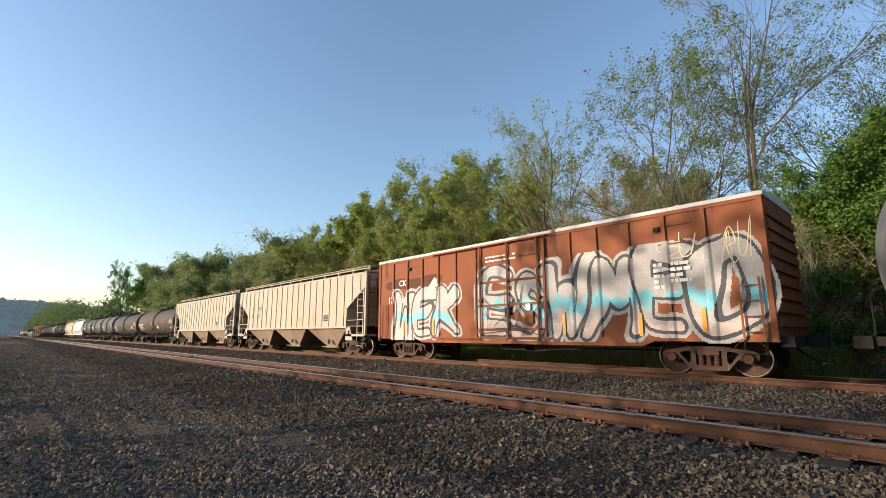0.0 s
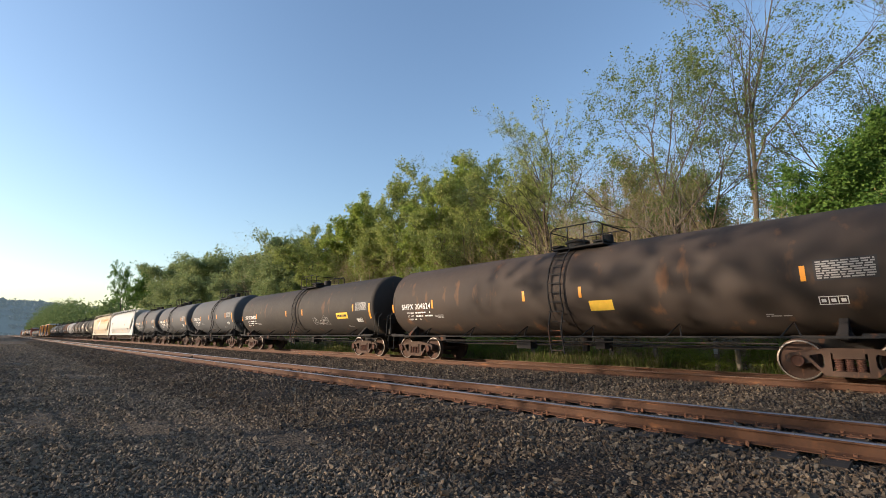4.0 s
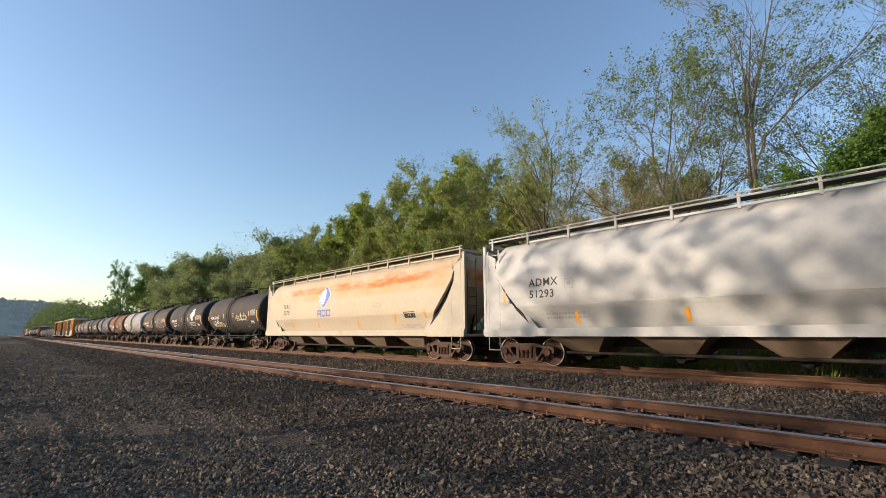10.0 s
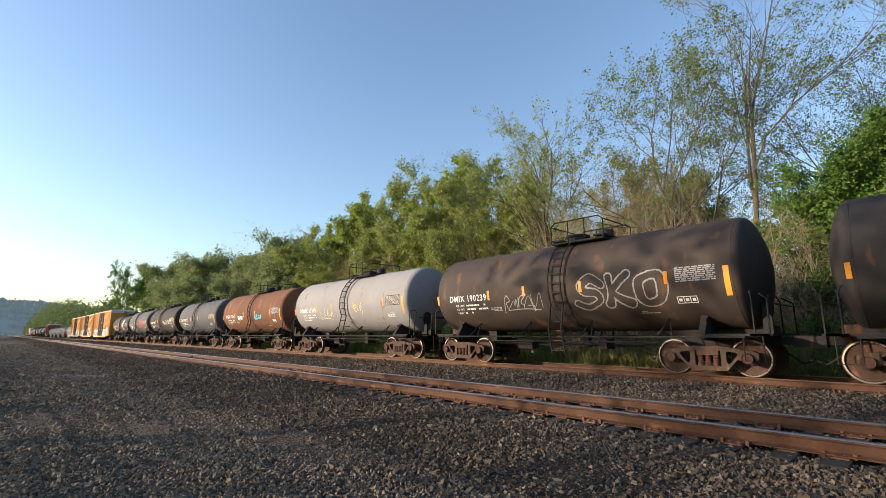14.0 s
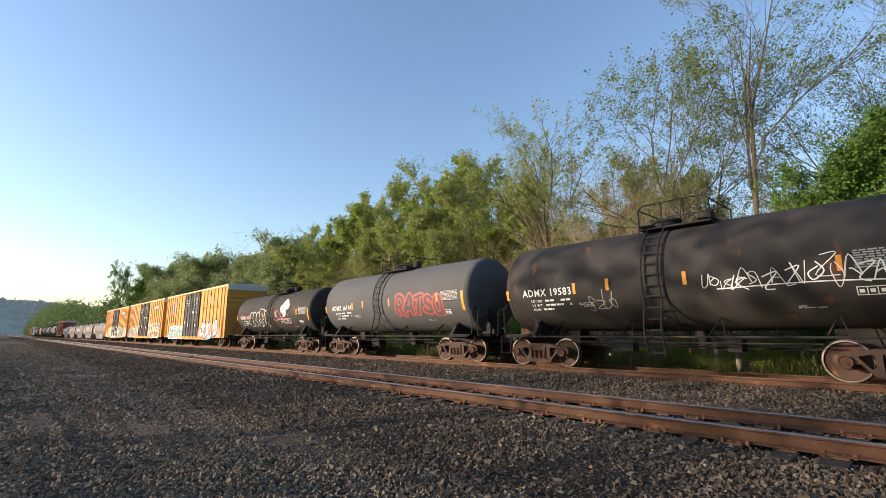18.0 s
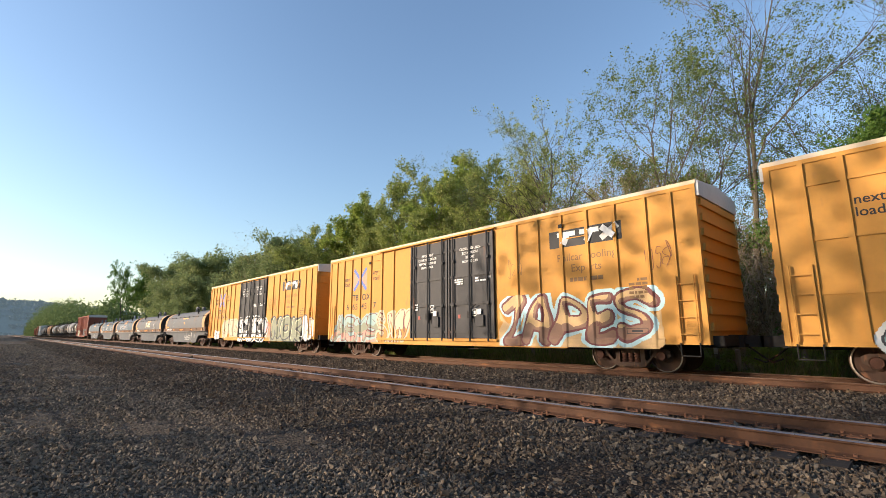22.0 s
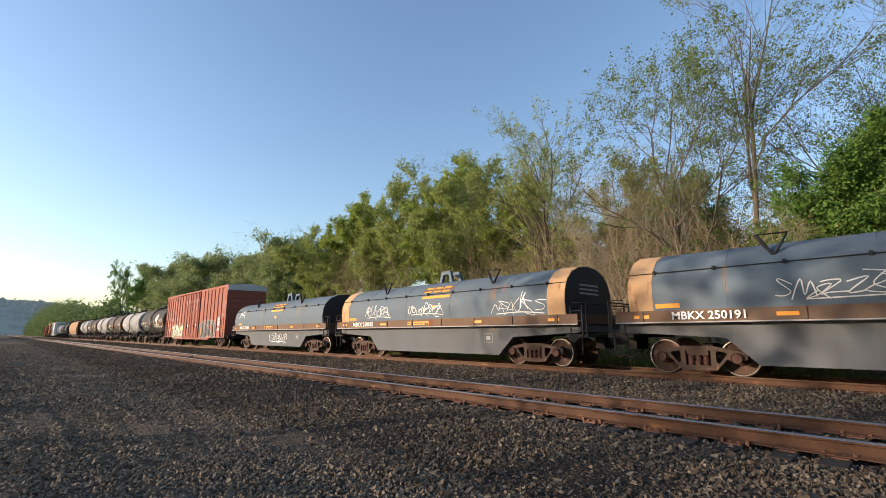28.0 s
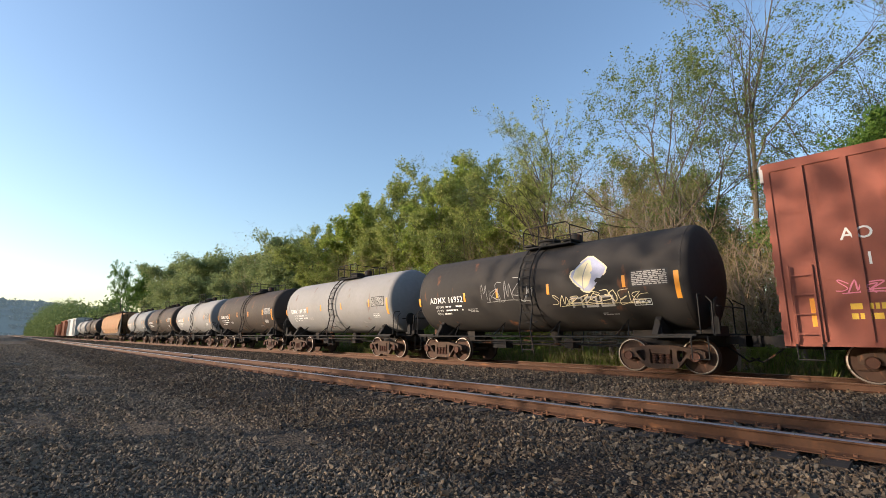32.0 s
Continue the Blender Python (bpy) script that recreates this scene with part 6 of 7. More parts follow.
def ribbed_hopper(S, label, mark, number, tc=13.4):
    car = thing("covered_hopper", label, "covered hopper", "covered hoppers")
    w, surf = 1.53, flat_side(1.53)
    part("body", hopper_shell([(1.42, w, 6.6), (2.35, w, 6.65), (3.35, w, 8.25), (4.05, w, 8.25), (4.22, 1.05, 8.2)]), P_CREAM, car)
    part("end_bulkhead", Geo().box(-8.2, 8.2, -0.5, 0.5, 0.72, 1.05).box(-6.62, 6.62, -0.25, 0.25, 0.7, 1.5), P_FRAME, car)
    rib = Geo().box(-0.035, 0.035, -0.035, 0.0, 0, 1.0).mesh("side_rib", P_CREAM)
    for i in range(22):
        x = -7.85 + i * 15.7 / 21
        z0 = 1.45 if abs(x) < 6.55 else 2.35 + (abs(x) - 6.65) / 1.6 + 0.1
        for s in (-1, 1):
            ob = part("side_rib", rib, None, car)
            ob.matrix_local = Matrix.LocRotScale((x, s * w, z0), Euler((0, 0, 0 if s < 0 else math.pi)), (1, 1, 4.0 - z0))
    part("side_sill", Geo().box(-6.7, 6.7, -w - 0.06, -w, 1.36, 1.46).box(-6.7, 6.7, w, w + 0.06, 1.36, 1.46).box(-8.3, 8.3, -w - 0.02, -w + 0.02, 4.0, 4.08), P_CREAM, car)
    for x in (-4.4, 0, 4.4):
        b = part("hopper_bay", bay(x, 2.18, 0.55, 1.40, 0.42, 1.45, 1.0), P_CREAM_DIRT, car, "dirt-streaked sloping hopper bay")
        part("outlet_gate", Geo().box(x - 0.62, x + 0.62, -1.05, 1.05, 0.32, 0.42).tube([(x - 0.9, -1.1, 0.38), (x + 0.9, -1.1, 0.38)], 0.03, 6), P_CREAM_DIRT, b)
        part("gate_wheel", Geo().lathe([(-1.32, 0.10), (-1.30, 0.13), (-1.26, 0.10)], "y", 10, (x + 0.15, 0, 0.66)), P_FRAME, b)
    for s in (-1, 1):
        part("bolster_web", Geo().prism([(s * 6.6, 1.4), (s * 6.6, 0.75), (s * 7.25, 0.75), (s * 7.1, 1.1), (s * 6.95, 1.4)] if s > 0 else [(s * 6.95, 1.4), (s * 7.1, 1.1), (s * 7.25, 0.75), (s * 6.6, 0.75), (s * 6.6, 1.4)], -w, -w + 0.06), P_CREAM, car)
        part("sill_hole", Geo().lathe([(-w - 0.004, 0.1), (-w + 0.01, 0.1)], "y", 12, (s * 6.88, 0, 1.15)), P_FRAME, car)
        end_frame(car, s, 8.3, w, 4.2, P_CREAM, 6.6)
        truck(car, s * tc / 2)
    running_board(car, 8.25, 4.3, 1.2, P_CREAM, 12)
    part("roof_hatch", Geo().box(-7.6, 7.6, -0.32, 0.32, 4.2, 4.36), P_CREAM, car)
    couplers(car, 8.2, 8.85)
    for k, (t, u) in enumerate(((mark[:2], -5.85), (mark[2:], -4.75))):
        letters(car, t, u, 2.6, 0.3, surf, I_BLACK, 1.0, bold=0.006)
        letters(car, number[2 * k:2 * k + 2], u, 2.15, 0.3, surf, I_BLACK, 1.0, bold=0.006)
    bars(car, -5.9, 1.62, 2.0, 0.34, 2, surf, I_GREY, 2)
    bars(car, 1.3, 1.75, 0.6, 0.25, 2, surf, I_ORANGE, 3)
    box_sign(car, -3.6, 2.35, 0.32, 0.36, surf, I_BLACK, 0.02)
    box_sign(car, 4.3, 1.75, 0.55, 0.32, surf, I_BLACK, 0.07, 2)
    reflectors(car, [(-2.9, 1.85), (1.1, 1.85), (3.1, 1.85), (6.45, 2.25), (-6.45, 2.25)], surf, 0.1, 0.42)
    return place(car, S)


def rusting(m, color, pale):
    """Rust that breaks out high on the sides, in long patches with runs below them."""
    N, L = m.node_tree.nodes, m.node_tree.links
    b = N["Principled BSDF"]
    old = b.inputs["Base Color"].links[0].from_socket
    tc = N.new("ShaderNodeTexCoord")
    sep = N.new("ShaderNodeSeparateXYZ")
    L.new(tc.outputs["Object"], sep.inputs[0])

    def layer(scale, stretch, z0, z1, lo, hi, tone, under, gain):
        mp = N.new("ShaderNodeMapping")
        mp.inputs["Scale"].default_value = stretch
        L.new(tc.outputs["Object"], mp.inputs[0])
        n = N.new("ShaderNodeTexNoise")
        n.inputs["Scale"].default_value, n.inputs["Detail"].default_value, n.inputs["Roughness"].default_value = scale, 9, 0.62
        L.new(mp.outputs[0], n.inputs["Vector"])
        band = N.new("ShaderNodeFloatCurve")
        pts = band.mapping.curves[0].points
        pts[0].location, pts[1].location = (0, 0), (1, 0.3)
        pts.new(z0, 0.0)
        pts.new((z0 + z1) / 2, 1.0)
        pts.new(z1, 0.75)
        band.mapping.update()
        zz = N.new("ShaderNodeMath")
        zz.operation = "DIVIDE"
        zz.inputs[1].default_value = 5.0
        L.new(sep.outputs[2], zz.inputs[0])
        L.new(zz.outputs[0], band.inputs["Value"])
        along = N.new("ShaderNodeMapRange")
        along.inputs["From Min"].default_value, along.inputs["From Max"].default_value = -9.0, 3.0
        along.inputs["To Min"].default_value = gain
        L.new(sep.outputs[0], along.inputs["Value"])
        s1 = N.new("ShaderNodeMath")
        s1.operation = "MULTIPLY"
        L.new(n.outputs["Fac"], s1.inputs[0])
        L.new(band.outputs[0], s1.inputs[1])
        s2 = N.new("ShaderNodeMath")
        s2.operation = "MULTIPLY"
        L.new(s1.outputs[0], s2.inputs[0])
        L.new(along.outputs[0], s2.inputs[1])
        r = N.new("ShaderNodeMapRange")
        r.inputs["From Min"].default_value, r.inputs["From Max"].default_value = lo, hi
        L.new(s2.outputs[0], r.inputs["Value"])
        mx = N.new("ShaderNodeMix")
        mx.data_type = "RGBA"
        L.new(r.outputs[0], mx.inputs[0])
        L.new(under, mx.inputs[6])
        mx.inputs[7].default_value = (*tone, 1)
        return mx.outputs[2]

    col = layer(1.2, (0.5, 1, 0.35), 0.5, 0.76, 0.30, 0.62, pale, old, 0.7)
    col = layer(1.6, (0.35, 1, 1.3), 0.6, 0.76, 0.36, 0.56, color, col, 0.72)
    L.new(col, b.inputs["Base Color"])
    return m


def curved_hopper(S, label, body, frame_paint, mark, number, tc=15.3, sign=False, rusty=False):
    car = thing("covered_hopper", label, "covered hopper", "covered hoppers")
    prof = [(1.2, 1.24, 6.9), (1.45, 1.36, 7.2), (1.86, 1.53, 7.5), (1.96, 1.59, 7.6), (2.3, 1.60, 7.9), (2.8, 1.59, 8.3), (3.2, 1.54, 8.55), (3.6, 1.42, 8.6), (3.95, 1.22, 8.6), (4.2, 0.95, 8.55), (4.32, 0.6, 8.5)]
    zs, ys = [p[0] for p in prof], [p[1] for p in prof]

    def surf(u, v, o):
        return (u, -float(np.interp(v, zs, ys)) - o, v)
    part("body", hopper_shell(prof), body, car, "", True)
    part("side_sill", Geo().box(-9.2, 9.2, -1.5, -1.42, 0.98, 1.24).box(-9.2, 9.2, 1.42, 1.5, 0.98, 1.24).box(-9.2, 9.2, -1.45, 1.45, 0.98, 1.03), frame_paint, car)
    part("center_sill", Geo().box(-9.2, 9.2, -0.25, 0.25, 0.66, 1.0), P_FRAME, car)
    for i in range(5):
        x = -5.6 + 2.8 * i
        b = part("hopper_bay", bay(x, 1.0, 0.34, 1.0, 0.42, 1.3, 0.6), P_BAY, car, "grimy brown cone-shaped outlet")
        part("outlet_tube", Geo().lathe([(-0.55, 0.12), (0.55, 0.12)], "y", 10, (x, 0, 0.36)).box(x - 0.36, x + 0.36, -0.55, 0.55, 0.36, 0.44), P_FRAME, b)
    part("outlet_pipe", Geo().tube([(-6.4, -0.7, 0.46), (6.4, -0.7, 0.46)], 0.045, 8), P_FRAME, car)
    part("side_seam", Geo().box(-7.55, 7.55, -1.6, -1.57, 1.95, 1.975), body, car)
    for s in (-1, 1):
        end_frame(car, s, 9.15, 1.45, 4.35, frame_paint, 7.0)
        q = [(6.85, 1.24), (9.1, 1.24), (9.1, 4.0), (8.62, 3.75), (8.62, 3.3)]
        part("end_gusset", Geo().prism(q if s > 0 else [(-x, z) for x, z in reversed(q)], -1.44, -1.42), frame_paint, car)
        # dark lens-shaped plate paints the shade between body and gusset
        q = [(7.22, 1.42), (7.72, 1.85), (8.2, 2.45), (8.52, 3.0), (8.64, 3.5), (8.5, 3.12), (8.26, 2.76), (7.86, 2.26), (7.5, 1.84)]
        part("slope_rib", Geo().prism(q if s > 0 else [(-x, z) for x, z in reversed(q)], -1.455, -1.44), P_FRAME, car, "dark plate drawn as the shaded gap beside the sloping end sheet")
        truck(car, s * tc / 2)
    running_board(car, 9.0, 4.38, 1.3, frame_paint, 12)
    part("roof_hatch", Geo().box(-8.0, 8.0, -0.3, 0.3, 4.3, 4.46), body, car)
    couplers(car, 9.15, 9.75)
    letters(car, mark, -7.05 if not sign else -6.4, 2.6, 0.26, surf, I_BLACK, 1.0, bold=0.01, gap=1.1)
    letters(car, number, -7.05 if not sign else -6.35, 2.22, 0.26, surf, I_BLACK, 1.0, bold=0.01, gap=1.1)
    bars(car, -6.5, 1.5, 1.4, 0.25, 2, surf, I_GREY, 6)
    box_sign(car, -5.7, 2.45, 0.3, 0.32, surf, I_GREY, 0.02)
    box_sign(car, 5.6, 1.75, 0.75, 0.26, surf, I_BLACK, 0.07, 2)
    reflectors(car, [(-5.4, 1.55), (-2.2, 1.55), (1.8, 1.55), (4.9, 1.75), (7.4, 2.1) if not sign else (7.0, 1.9), (-8.1, 2.3)], surf, 0.11, 0.36)
    bars(car, 3.2, 2.3, 0.8, 0.2, 3, surf, I_RED if not sign else I_GREY, 8)
    bars(car, 5.2, 1.3, 2.6, 0.2, 2, surf, I_GREY, 9, dense=0.5)
    if sign:
        leaf_logo(car, -1.4, 3.02, surf, I_WHITE, I_BLUE)
    return place(car, S)


# ---- coil car ----
def coil_car(S, label, hood, bands=True, number="", word="", tags=(), sign=False):
    car = thing("coil_car", label, "coil car", "coil cars")
    hl = 6.62
    prof = [(-1.46, 1.66), (-1.50, 2.05), (-1.46, 2.42), (-1.30, 2.78), (-1.0, 3.06), (-0.55, 3.24), (0, 3.3), (0.55, 3.24), (1.0, 3.06), (1.30, 2.78), (1.46, 2.42), (1.50, 2.05), (1.46, 1.66)]
    zs, ys = [p[1] for p in prof[:7]], [-p[0] for p in prof[:7]]

    def hood_surf(u, v, o):
        return (u, -float(np.interp(v, zs, ys)) - o, v)
    hd = part("hood", Geo().prism_x(prof, -hl, hl), hood, car, "curved steel weather hood", True)
    for x in ([-hl + 0.32, hl - 0.32] if bands else []):
        q = [(y * 1.006, 1.66 + (z - 1.66) * 1.006) for y, z in prof]
        part("end_band", Geo().prism_x(q, x - 0.33, x + 0.33), P_BAND, hd, "orange-tan painted end band", True)
        sx = 1 if x > 0 else -1
        part("hood_end", Geo().prism_x([(y * 0.985, 1.68 + (z - 1.66) * 0.985) for y, z in prof], min(x + sx * 0.33, x + sx * 0.345), max(x + sx * 0.33, x + sx * 0.345)), P_DOOR, hd, "black hood end")
        if sx > 0:
            for k in range(3):
                part("small_print", Geo().box(x + 0.345, x + 0.349, -0.6, 0.6, 2.62 - k * 0.14, 2.68 - k * 0.14), I_GREY, hd)
    if not bands:
        for sx in (-1, 1):
            part("hood_end", Geo().prism_x([(y * 0.985, 1.68 + (z - 1.66) * 0.985) for y, z in prof], min(sx * hl, sx * (hl + 0.02)), max(sx * hl, sx * (hl + 0.02))), P_DOOR, hd, "black hood end")
    for x in (-4.2, -1.4, 1.4, 4.2):
        q = [(y * 1.004, 1.66 + (z - 1.66) * 1.005) for y, z in prof]
        part("hood_seam", Geo().prism_x(q, x - 0.02, x + 0.02), hood, hd, "", True)
    g = Geo()
    g.tube([(-hl, -1.37, 2.68), (hl, -1.37, 2.68)], 0.014, 5)
    part("hood_rail", g, P_IRON, hd)
    for i in range(9):
        x = -hl + 0.7 + i * 1.48
        part("hood_clip", Geo().box(x - 0.03, x + 0.03, -1.41, -1.35, 2.64, 2.74), P_IRON, hd)
    for x in (-3.3, 3.3):
        for s in (-1, 1):
            part("lift_hoop", Geo().tube([(x + 0.12, s * 1.16, 2.86), (x - 0.22, s * 1.1, 3.42), (x + 0.42, s * 1.1, 3.4), (x + 0.12, s * 1.16, 2.86)], 0.038, 6).tube([(x - 0.02, s * 1.1, 3.08), (x - 0.22, s * 1.1, 3.42)], 0.05, 6), P_IRON, hd)
    part("lift_bail", Geo().prism([(-0.42, 3.25), (-0.28, 3.25), (-0.16, 3.62), (0.16, 3.62), (0.28, 3.25), (0.42, 3.25), (0.27, 3.76), (-0.27, 3.76)], -0.35, -0.2)
         .prism([(-0.42, 3.25), (-0.28, 3.25), (-0.16, 3.62), (0.16, 3.62), (0.28, 3.25), (0.42, 3.25), (0.27, 3.76), (-0.27, 3.76)], 0.2, 0.35), hood, hd)
    # frame: side sill with rusty stripe, and a deep trough between the trucks
    part("side_sill", Geo().box(-7.05, 7.05, -1.5, 1.5, 1.36, 1.66), P_STRIPE, car, "rust-stained side sill")
    part("sill_edge", Geo().box(-7.05, 7.05, -1.53, -1.5, 1.33, 1.36).box(-7.05, 7.05, 1.5, 1.53, 1.33, 1.36), I_GREY, car)
    sk = [(-3.7, 0.32), (3.7, 0.32), (4.35, 0.95), (7.0, 1.1), (7.0, 1.36), (-7.0, 1.36), (-7.0, 1.1), (-4.35, 0.95)]
    part("trough", Geo().prism(sk, -1.26, 1.26), P_BLUEGREY, car, "weathered grey side trough")
    for i in range(8):
        x = -6.3 + i * 1.8
        part("stake_rib", Geo().box(x - 0.05, x + 0.05, -1.53, -1.5, 1.38, 1.64), P_STRIPE, car)
    for s in (-1, 1):
        part("end_platform", Geo().box(min(s * 6.6, s * 7.35), max(s * 6.6, s * 7.35), -1.45, 1.45, 0.95, 1.04).box(min(s * 7.0, s * 7.3), max(s * 7.0, s * 7.3), -0.4, 0.4, 0.6, 1.0), P_FRAME, car)
        g = Geo()
        for sy in (-1, 1):
            g.tube([(s * 7.3, sy * 1.42, 0.98), (s * 7.3, sy * 1.42, 2.0), (s * 6.85, sy * 1.42, 2.0)], 0.02, 5)
        g.tube([(s * 7.3, -1.42, 1.95), (s * 7.3, 1.42, 1.95)], 0.02, 5)
        part("end_handrail", g, P_IRON, car)
        part("sill_step", step_geo(s * 6.95, -1.45, 0.45, 1.0, 0.4), P_IRON, car)
        part("end_ladder", ladder_geo(s * 7.0, -1.48, 1.0, 1.9, 0.4, 3), P_IRON, car)
        truck(car, s * 5.1)
    couplers(car, 7.3, 7.68)
    sill = flat_side(1.5)
    if number:
        letters(car, number, -5.5, 1.42, 0.2, sill, I_WHITE, 1.05, bold=0.02, off=0.034)
    reflectors(car, [(-6.3, 1.5), (-3.0, 1.5), (2.9, 1.5), (6.2, 1.5)], sill, 0.42, 0.09)
    reflectors(car, [(0.5, 2.56)], hood_surf, 1.7, 0.11)
    reflectors(car, [(-5.6, 1.78)], hood_surf, 0.62, 0.12)
    g = Geo()
    patch(g, hood_surf, -0.45, 1.35, 2.74, 3.0, 0.006)
    part("logo_field", g, P_STRIPE if sign else P_HOODGREY, car, "rust-stained painted-over panel")
    g = Geo()
    fill(g, hood_surf, [(0.28, 2.2), (0.72, 2.2), (0.5, 2.02)], 0.008)
    part("marker_triangle", g, I_ORANGE, car)
    bars(car, -1.2, 1.42, 1.4, 0.17, 2, sill, I_ORANGE, 3)
    box_sign(car, 3.0, 0.75, 0.42, 0.32, flat_side(1.26), I_GREY, 0.02)
    if sign:
        g = Geo()
        for k in range(3):
            x = -0.3 + 0.55 * k
            line(g, hood_surf, [(x + 0.42, 2.79), (x, 2.79), (x, 2.95), (x + 0.42, 2.95)], 0.07, 0.012)
        part("logo_shape", g, I_ORANGE, car)
    if word:
        letters(car, word, 0.15, 1.95, 0.5, hood_surf, I_CREAMY, 1.3, bold=0.06, off=0.012, center=True)
    for a in tags:
        kind, rest = a[0], a[1:]
        tag(car, *rest[:4], hood_surf if kind == "hood" else flat_side(1.28), *rest[4:])
    return place(car, S)


P_BAND = paint("tan_orange_paint", (0.50, 0.30, 0.15), (0.34, 0.21, 0.12), 0.7, 0.1, 0.65)


# ---- the train, from its head to its tail ----
I_GREY2 = mat("dull_silver_spray", (0.30, 0.285, 0.27), 0.55, 0, 0.2, 3, second=(0.2, 0.19, 0.18), bump=0)
I_BRONZE0 = mat("ochre_spray", (0.42, 0.22, 0.05), 0.6, 0, 0.15, 4, bump=0)
I_DULLSILVER = mat("dull_white_spray", (0.40, 0.385, 0.36), 0.55, 0, 0.2, 1.5, second=(0.26, 0.22, 0.19), amount=0.7, bump=0)
I_SMOKE = mat("charcoal_spray", (0.05, 0.052, 0.058), 0.6, 0, 0.25, 3, second=(0.09, 0.085, 0.085), bump=0)
I_ROSEWHITE = mat("pinkish_spray", (0.50, 0.38, 0.34), 0.55, 0, 0.15, 2, second=(0.55, 0.5, 0.36), bump=0)
I_OLIVE = mat("grey_green_spray", (0.20, 0.215, 0.15), 0.55, 0, 0.15, 2, second=(0.28, 0.28, 0.2), bump=0)
I_TEAL = mat("pale_teal_spray", (0.25, 0.36, 0.35), 0.55, 0, 0.15, 2, second=(0.34, 0.42, 0.40), bump=0)
P_PRIMER = paint("dark_primer_patch", (0.10, 0.04, 0.028), (0.13, 0.05, 0.03), 0.6, 0.0, 0.7)
tank_car(223.0, P_GREY_MID, "mid-grey tank car ahead of a rusty boxcar")

# oxide-red boxcar with a large silver and turquoise painting
POSTS_A = [-6.6, -5.6, -4.6, -3.6, -2.6, 2.5, 3.4, 4.4, 5.4, 6.4]
a = boxcar(207.85, P_BOXRUST, "rust-red boxcar with a large silver and turquoise spray painting", 7.7, 1.54, 0.86, 4.4, 12.1, [(-1.5, 1.6)], P_BOXRUST, POSTS_A, P_ROOF, pull=8.35, skirt=(-4.6, 4.6), low=0.72)
place(a, 207.85)
sf = flat_side(1.54)
letters(a, "CIC", -6.2, 3.15, 0.26, sf, I_WHITE, bold=0.012)
for t, u in (("17", -7.0), ("16", -6.05), ("71", -4.95)):
    letters(a, t, u, 2.42, 0.28, sf, I_WHITE, bold=0.012)
SILVERS = [(0, I_ROSEWHITE), (0.18, I_DULLSILVER), (0.34, I_CYAN), (0.52, I_DULLSILVER)]
sa = ribbed_side(1.54, POSTS_A, [(-1.5, 1.6)], 1.0)
throw_up(a, "WEK", -6.5, -2.5, 0.9, 2.85, sa, SILVERS, I_SMOKE, 0.38, 0.05, 3, 0.005, rim=0.09, halo=I_DULLSILVER, wild=1.4)
fill_g = Geo()
fill(fill_g, sf, [(-4.4, 2.6), (-4.0, 2.65), (-3.6, 3.2), (-3.85, 3.35), (-4.2, 3.0)], 0.008)
part("spray_wash", fill_g, I_CREAMY, a)
throw_up(a, "ESWMEO", -1.3, 7.5, 0.92, 3.3, sa, SILVERS, I_SMOKE, 0.44, 0.08, 8, 0.005, rim=0.1, halo=I_DULLSILVER, wild=1.3, cell=0.03)
tag(a, -1.3, 1.2, 2.7, 1.3, flat_side(1.62), I_SMOKE, 4, 5, 0.04)
wash(a, -6.9, -3.6, 3.0, 3.55, sf, P_PRIMER, 7, 4, 0.004, "paint_patch", (0.8, 1.0))
bars(a, 5.05, 2.2, 0.95, 0.75, 5, flat_side(1.57), I_WHITE, 3)
reflectors(a, [(-5.8, 1.35), (-3.9, 1.35), (2.2, 1.35), (4.6, 1.3), (6.2, 1.4)], flat_side(1.57), 0.1, 0.6)
bars(a, -1.0, 3.6, 1.4, 0.26, 2, flat_side(1.6), I_WHITE, 7)
tag(a, 5.1, 3.0, 0.9, 0.55, sf, I_CREAMY, 4, 3)
tag(a, 6.7, 2.7, 0.6, 0.8, sf, I_CREAMY, 6, 3)

ribbed_hopper(190.65, "weathered cream ribbed covered hopper with dirty bays", "AJPX", "6501")
ribbed_hopper(172.9, "cream ribbed covered hopper with grey-brown bays", "AJPX", "6506")
LONG = dict(half=8.75, r=1.48, zc=2.46, tc=14.4, pull=9.15, ladder_x=0.3)
tank_car(154.9, P_BROWNBLACK, "long dusty black tank car with white numbers", mark="SHPX 204824", marks=[("placard", 1.4, -0.75, 0.75, 0.32, I_YELLOW)], **LONG)
tank_car(136.55, P_BLACK2, "long black tank car with a yellow placard and silver scrawl", mark="SHPX 204826",
         marks=[("placard", 5.0, -0.62, 1.1, 0.32, I_YELLOW, 1), ("tag", 2.3, -0.85, 1.8, 0.45, I_GREY, 7, 6, 0.025)], **LONG)
tank_car(120.93, P_GREY, "dark grey tank car in clean paint", mark="ADMX 16851", ladder_x=0.8)
tank_car(108.27, P_GREY, "dark grey tank car with white scrawled tags", mark="ADMX 16629", ladder_x=-0.45, marks=[("tag", -2.3, -0.8, 1.0, 0.5, I_WHITE, 5, 6, 0.025)])
tank_car(95.56, P_GREY, "dark grey tank car with faint silver tags", mark="DMIX 191213", marks=[("tag", -2.3, -0.75, 1.5, 0.45, I_GREY, 8, 6, 0.025)])
curved_hopper(79.49, "clean white curved-side covered hopper", P_WHITE, P_WHITE, "ADMX", "51293")
rusting(P_TAN, (0.40, 0.15, 0.045), (0.47, 0.29, 0.14))
curved_hopper(60.08, "cream curved-side covered hopper streaked with orange rust", P_TAN, P_CREAM, "FLRX", "5578", sign=True, rusty=True)
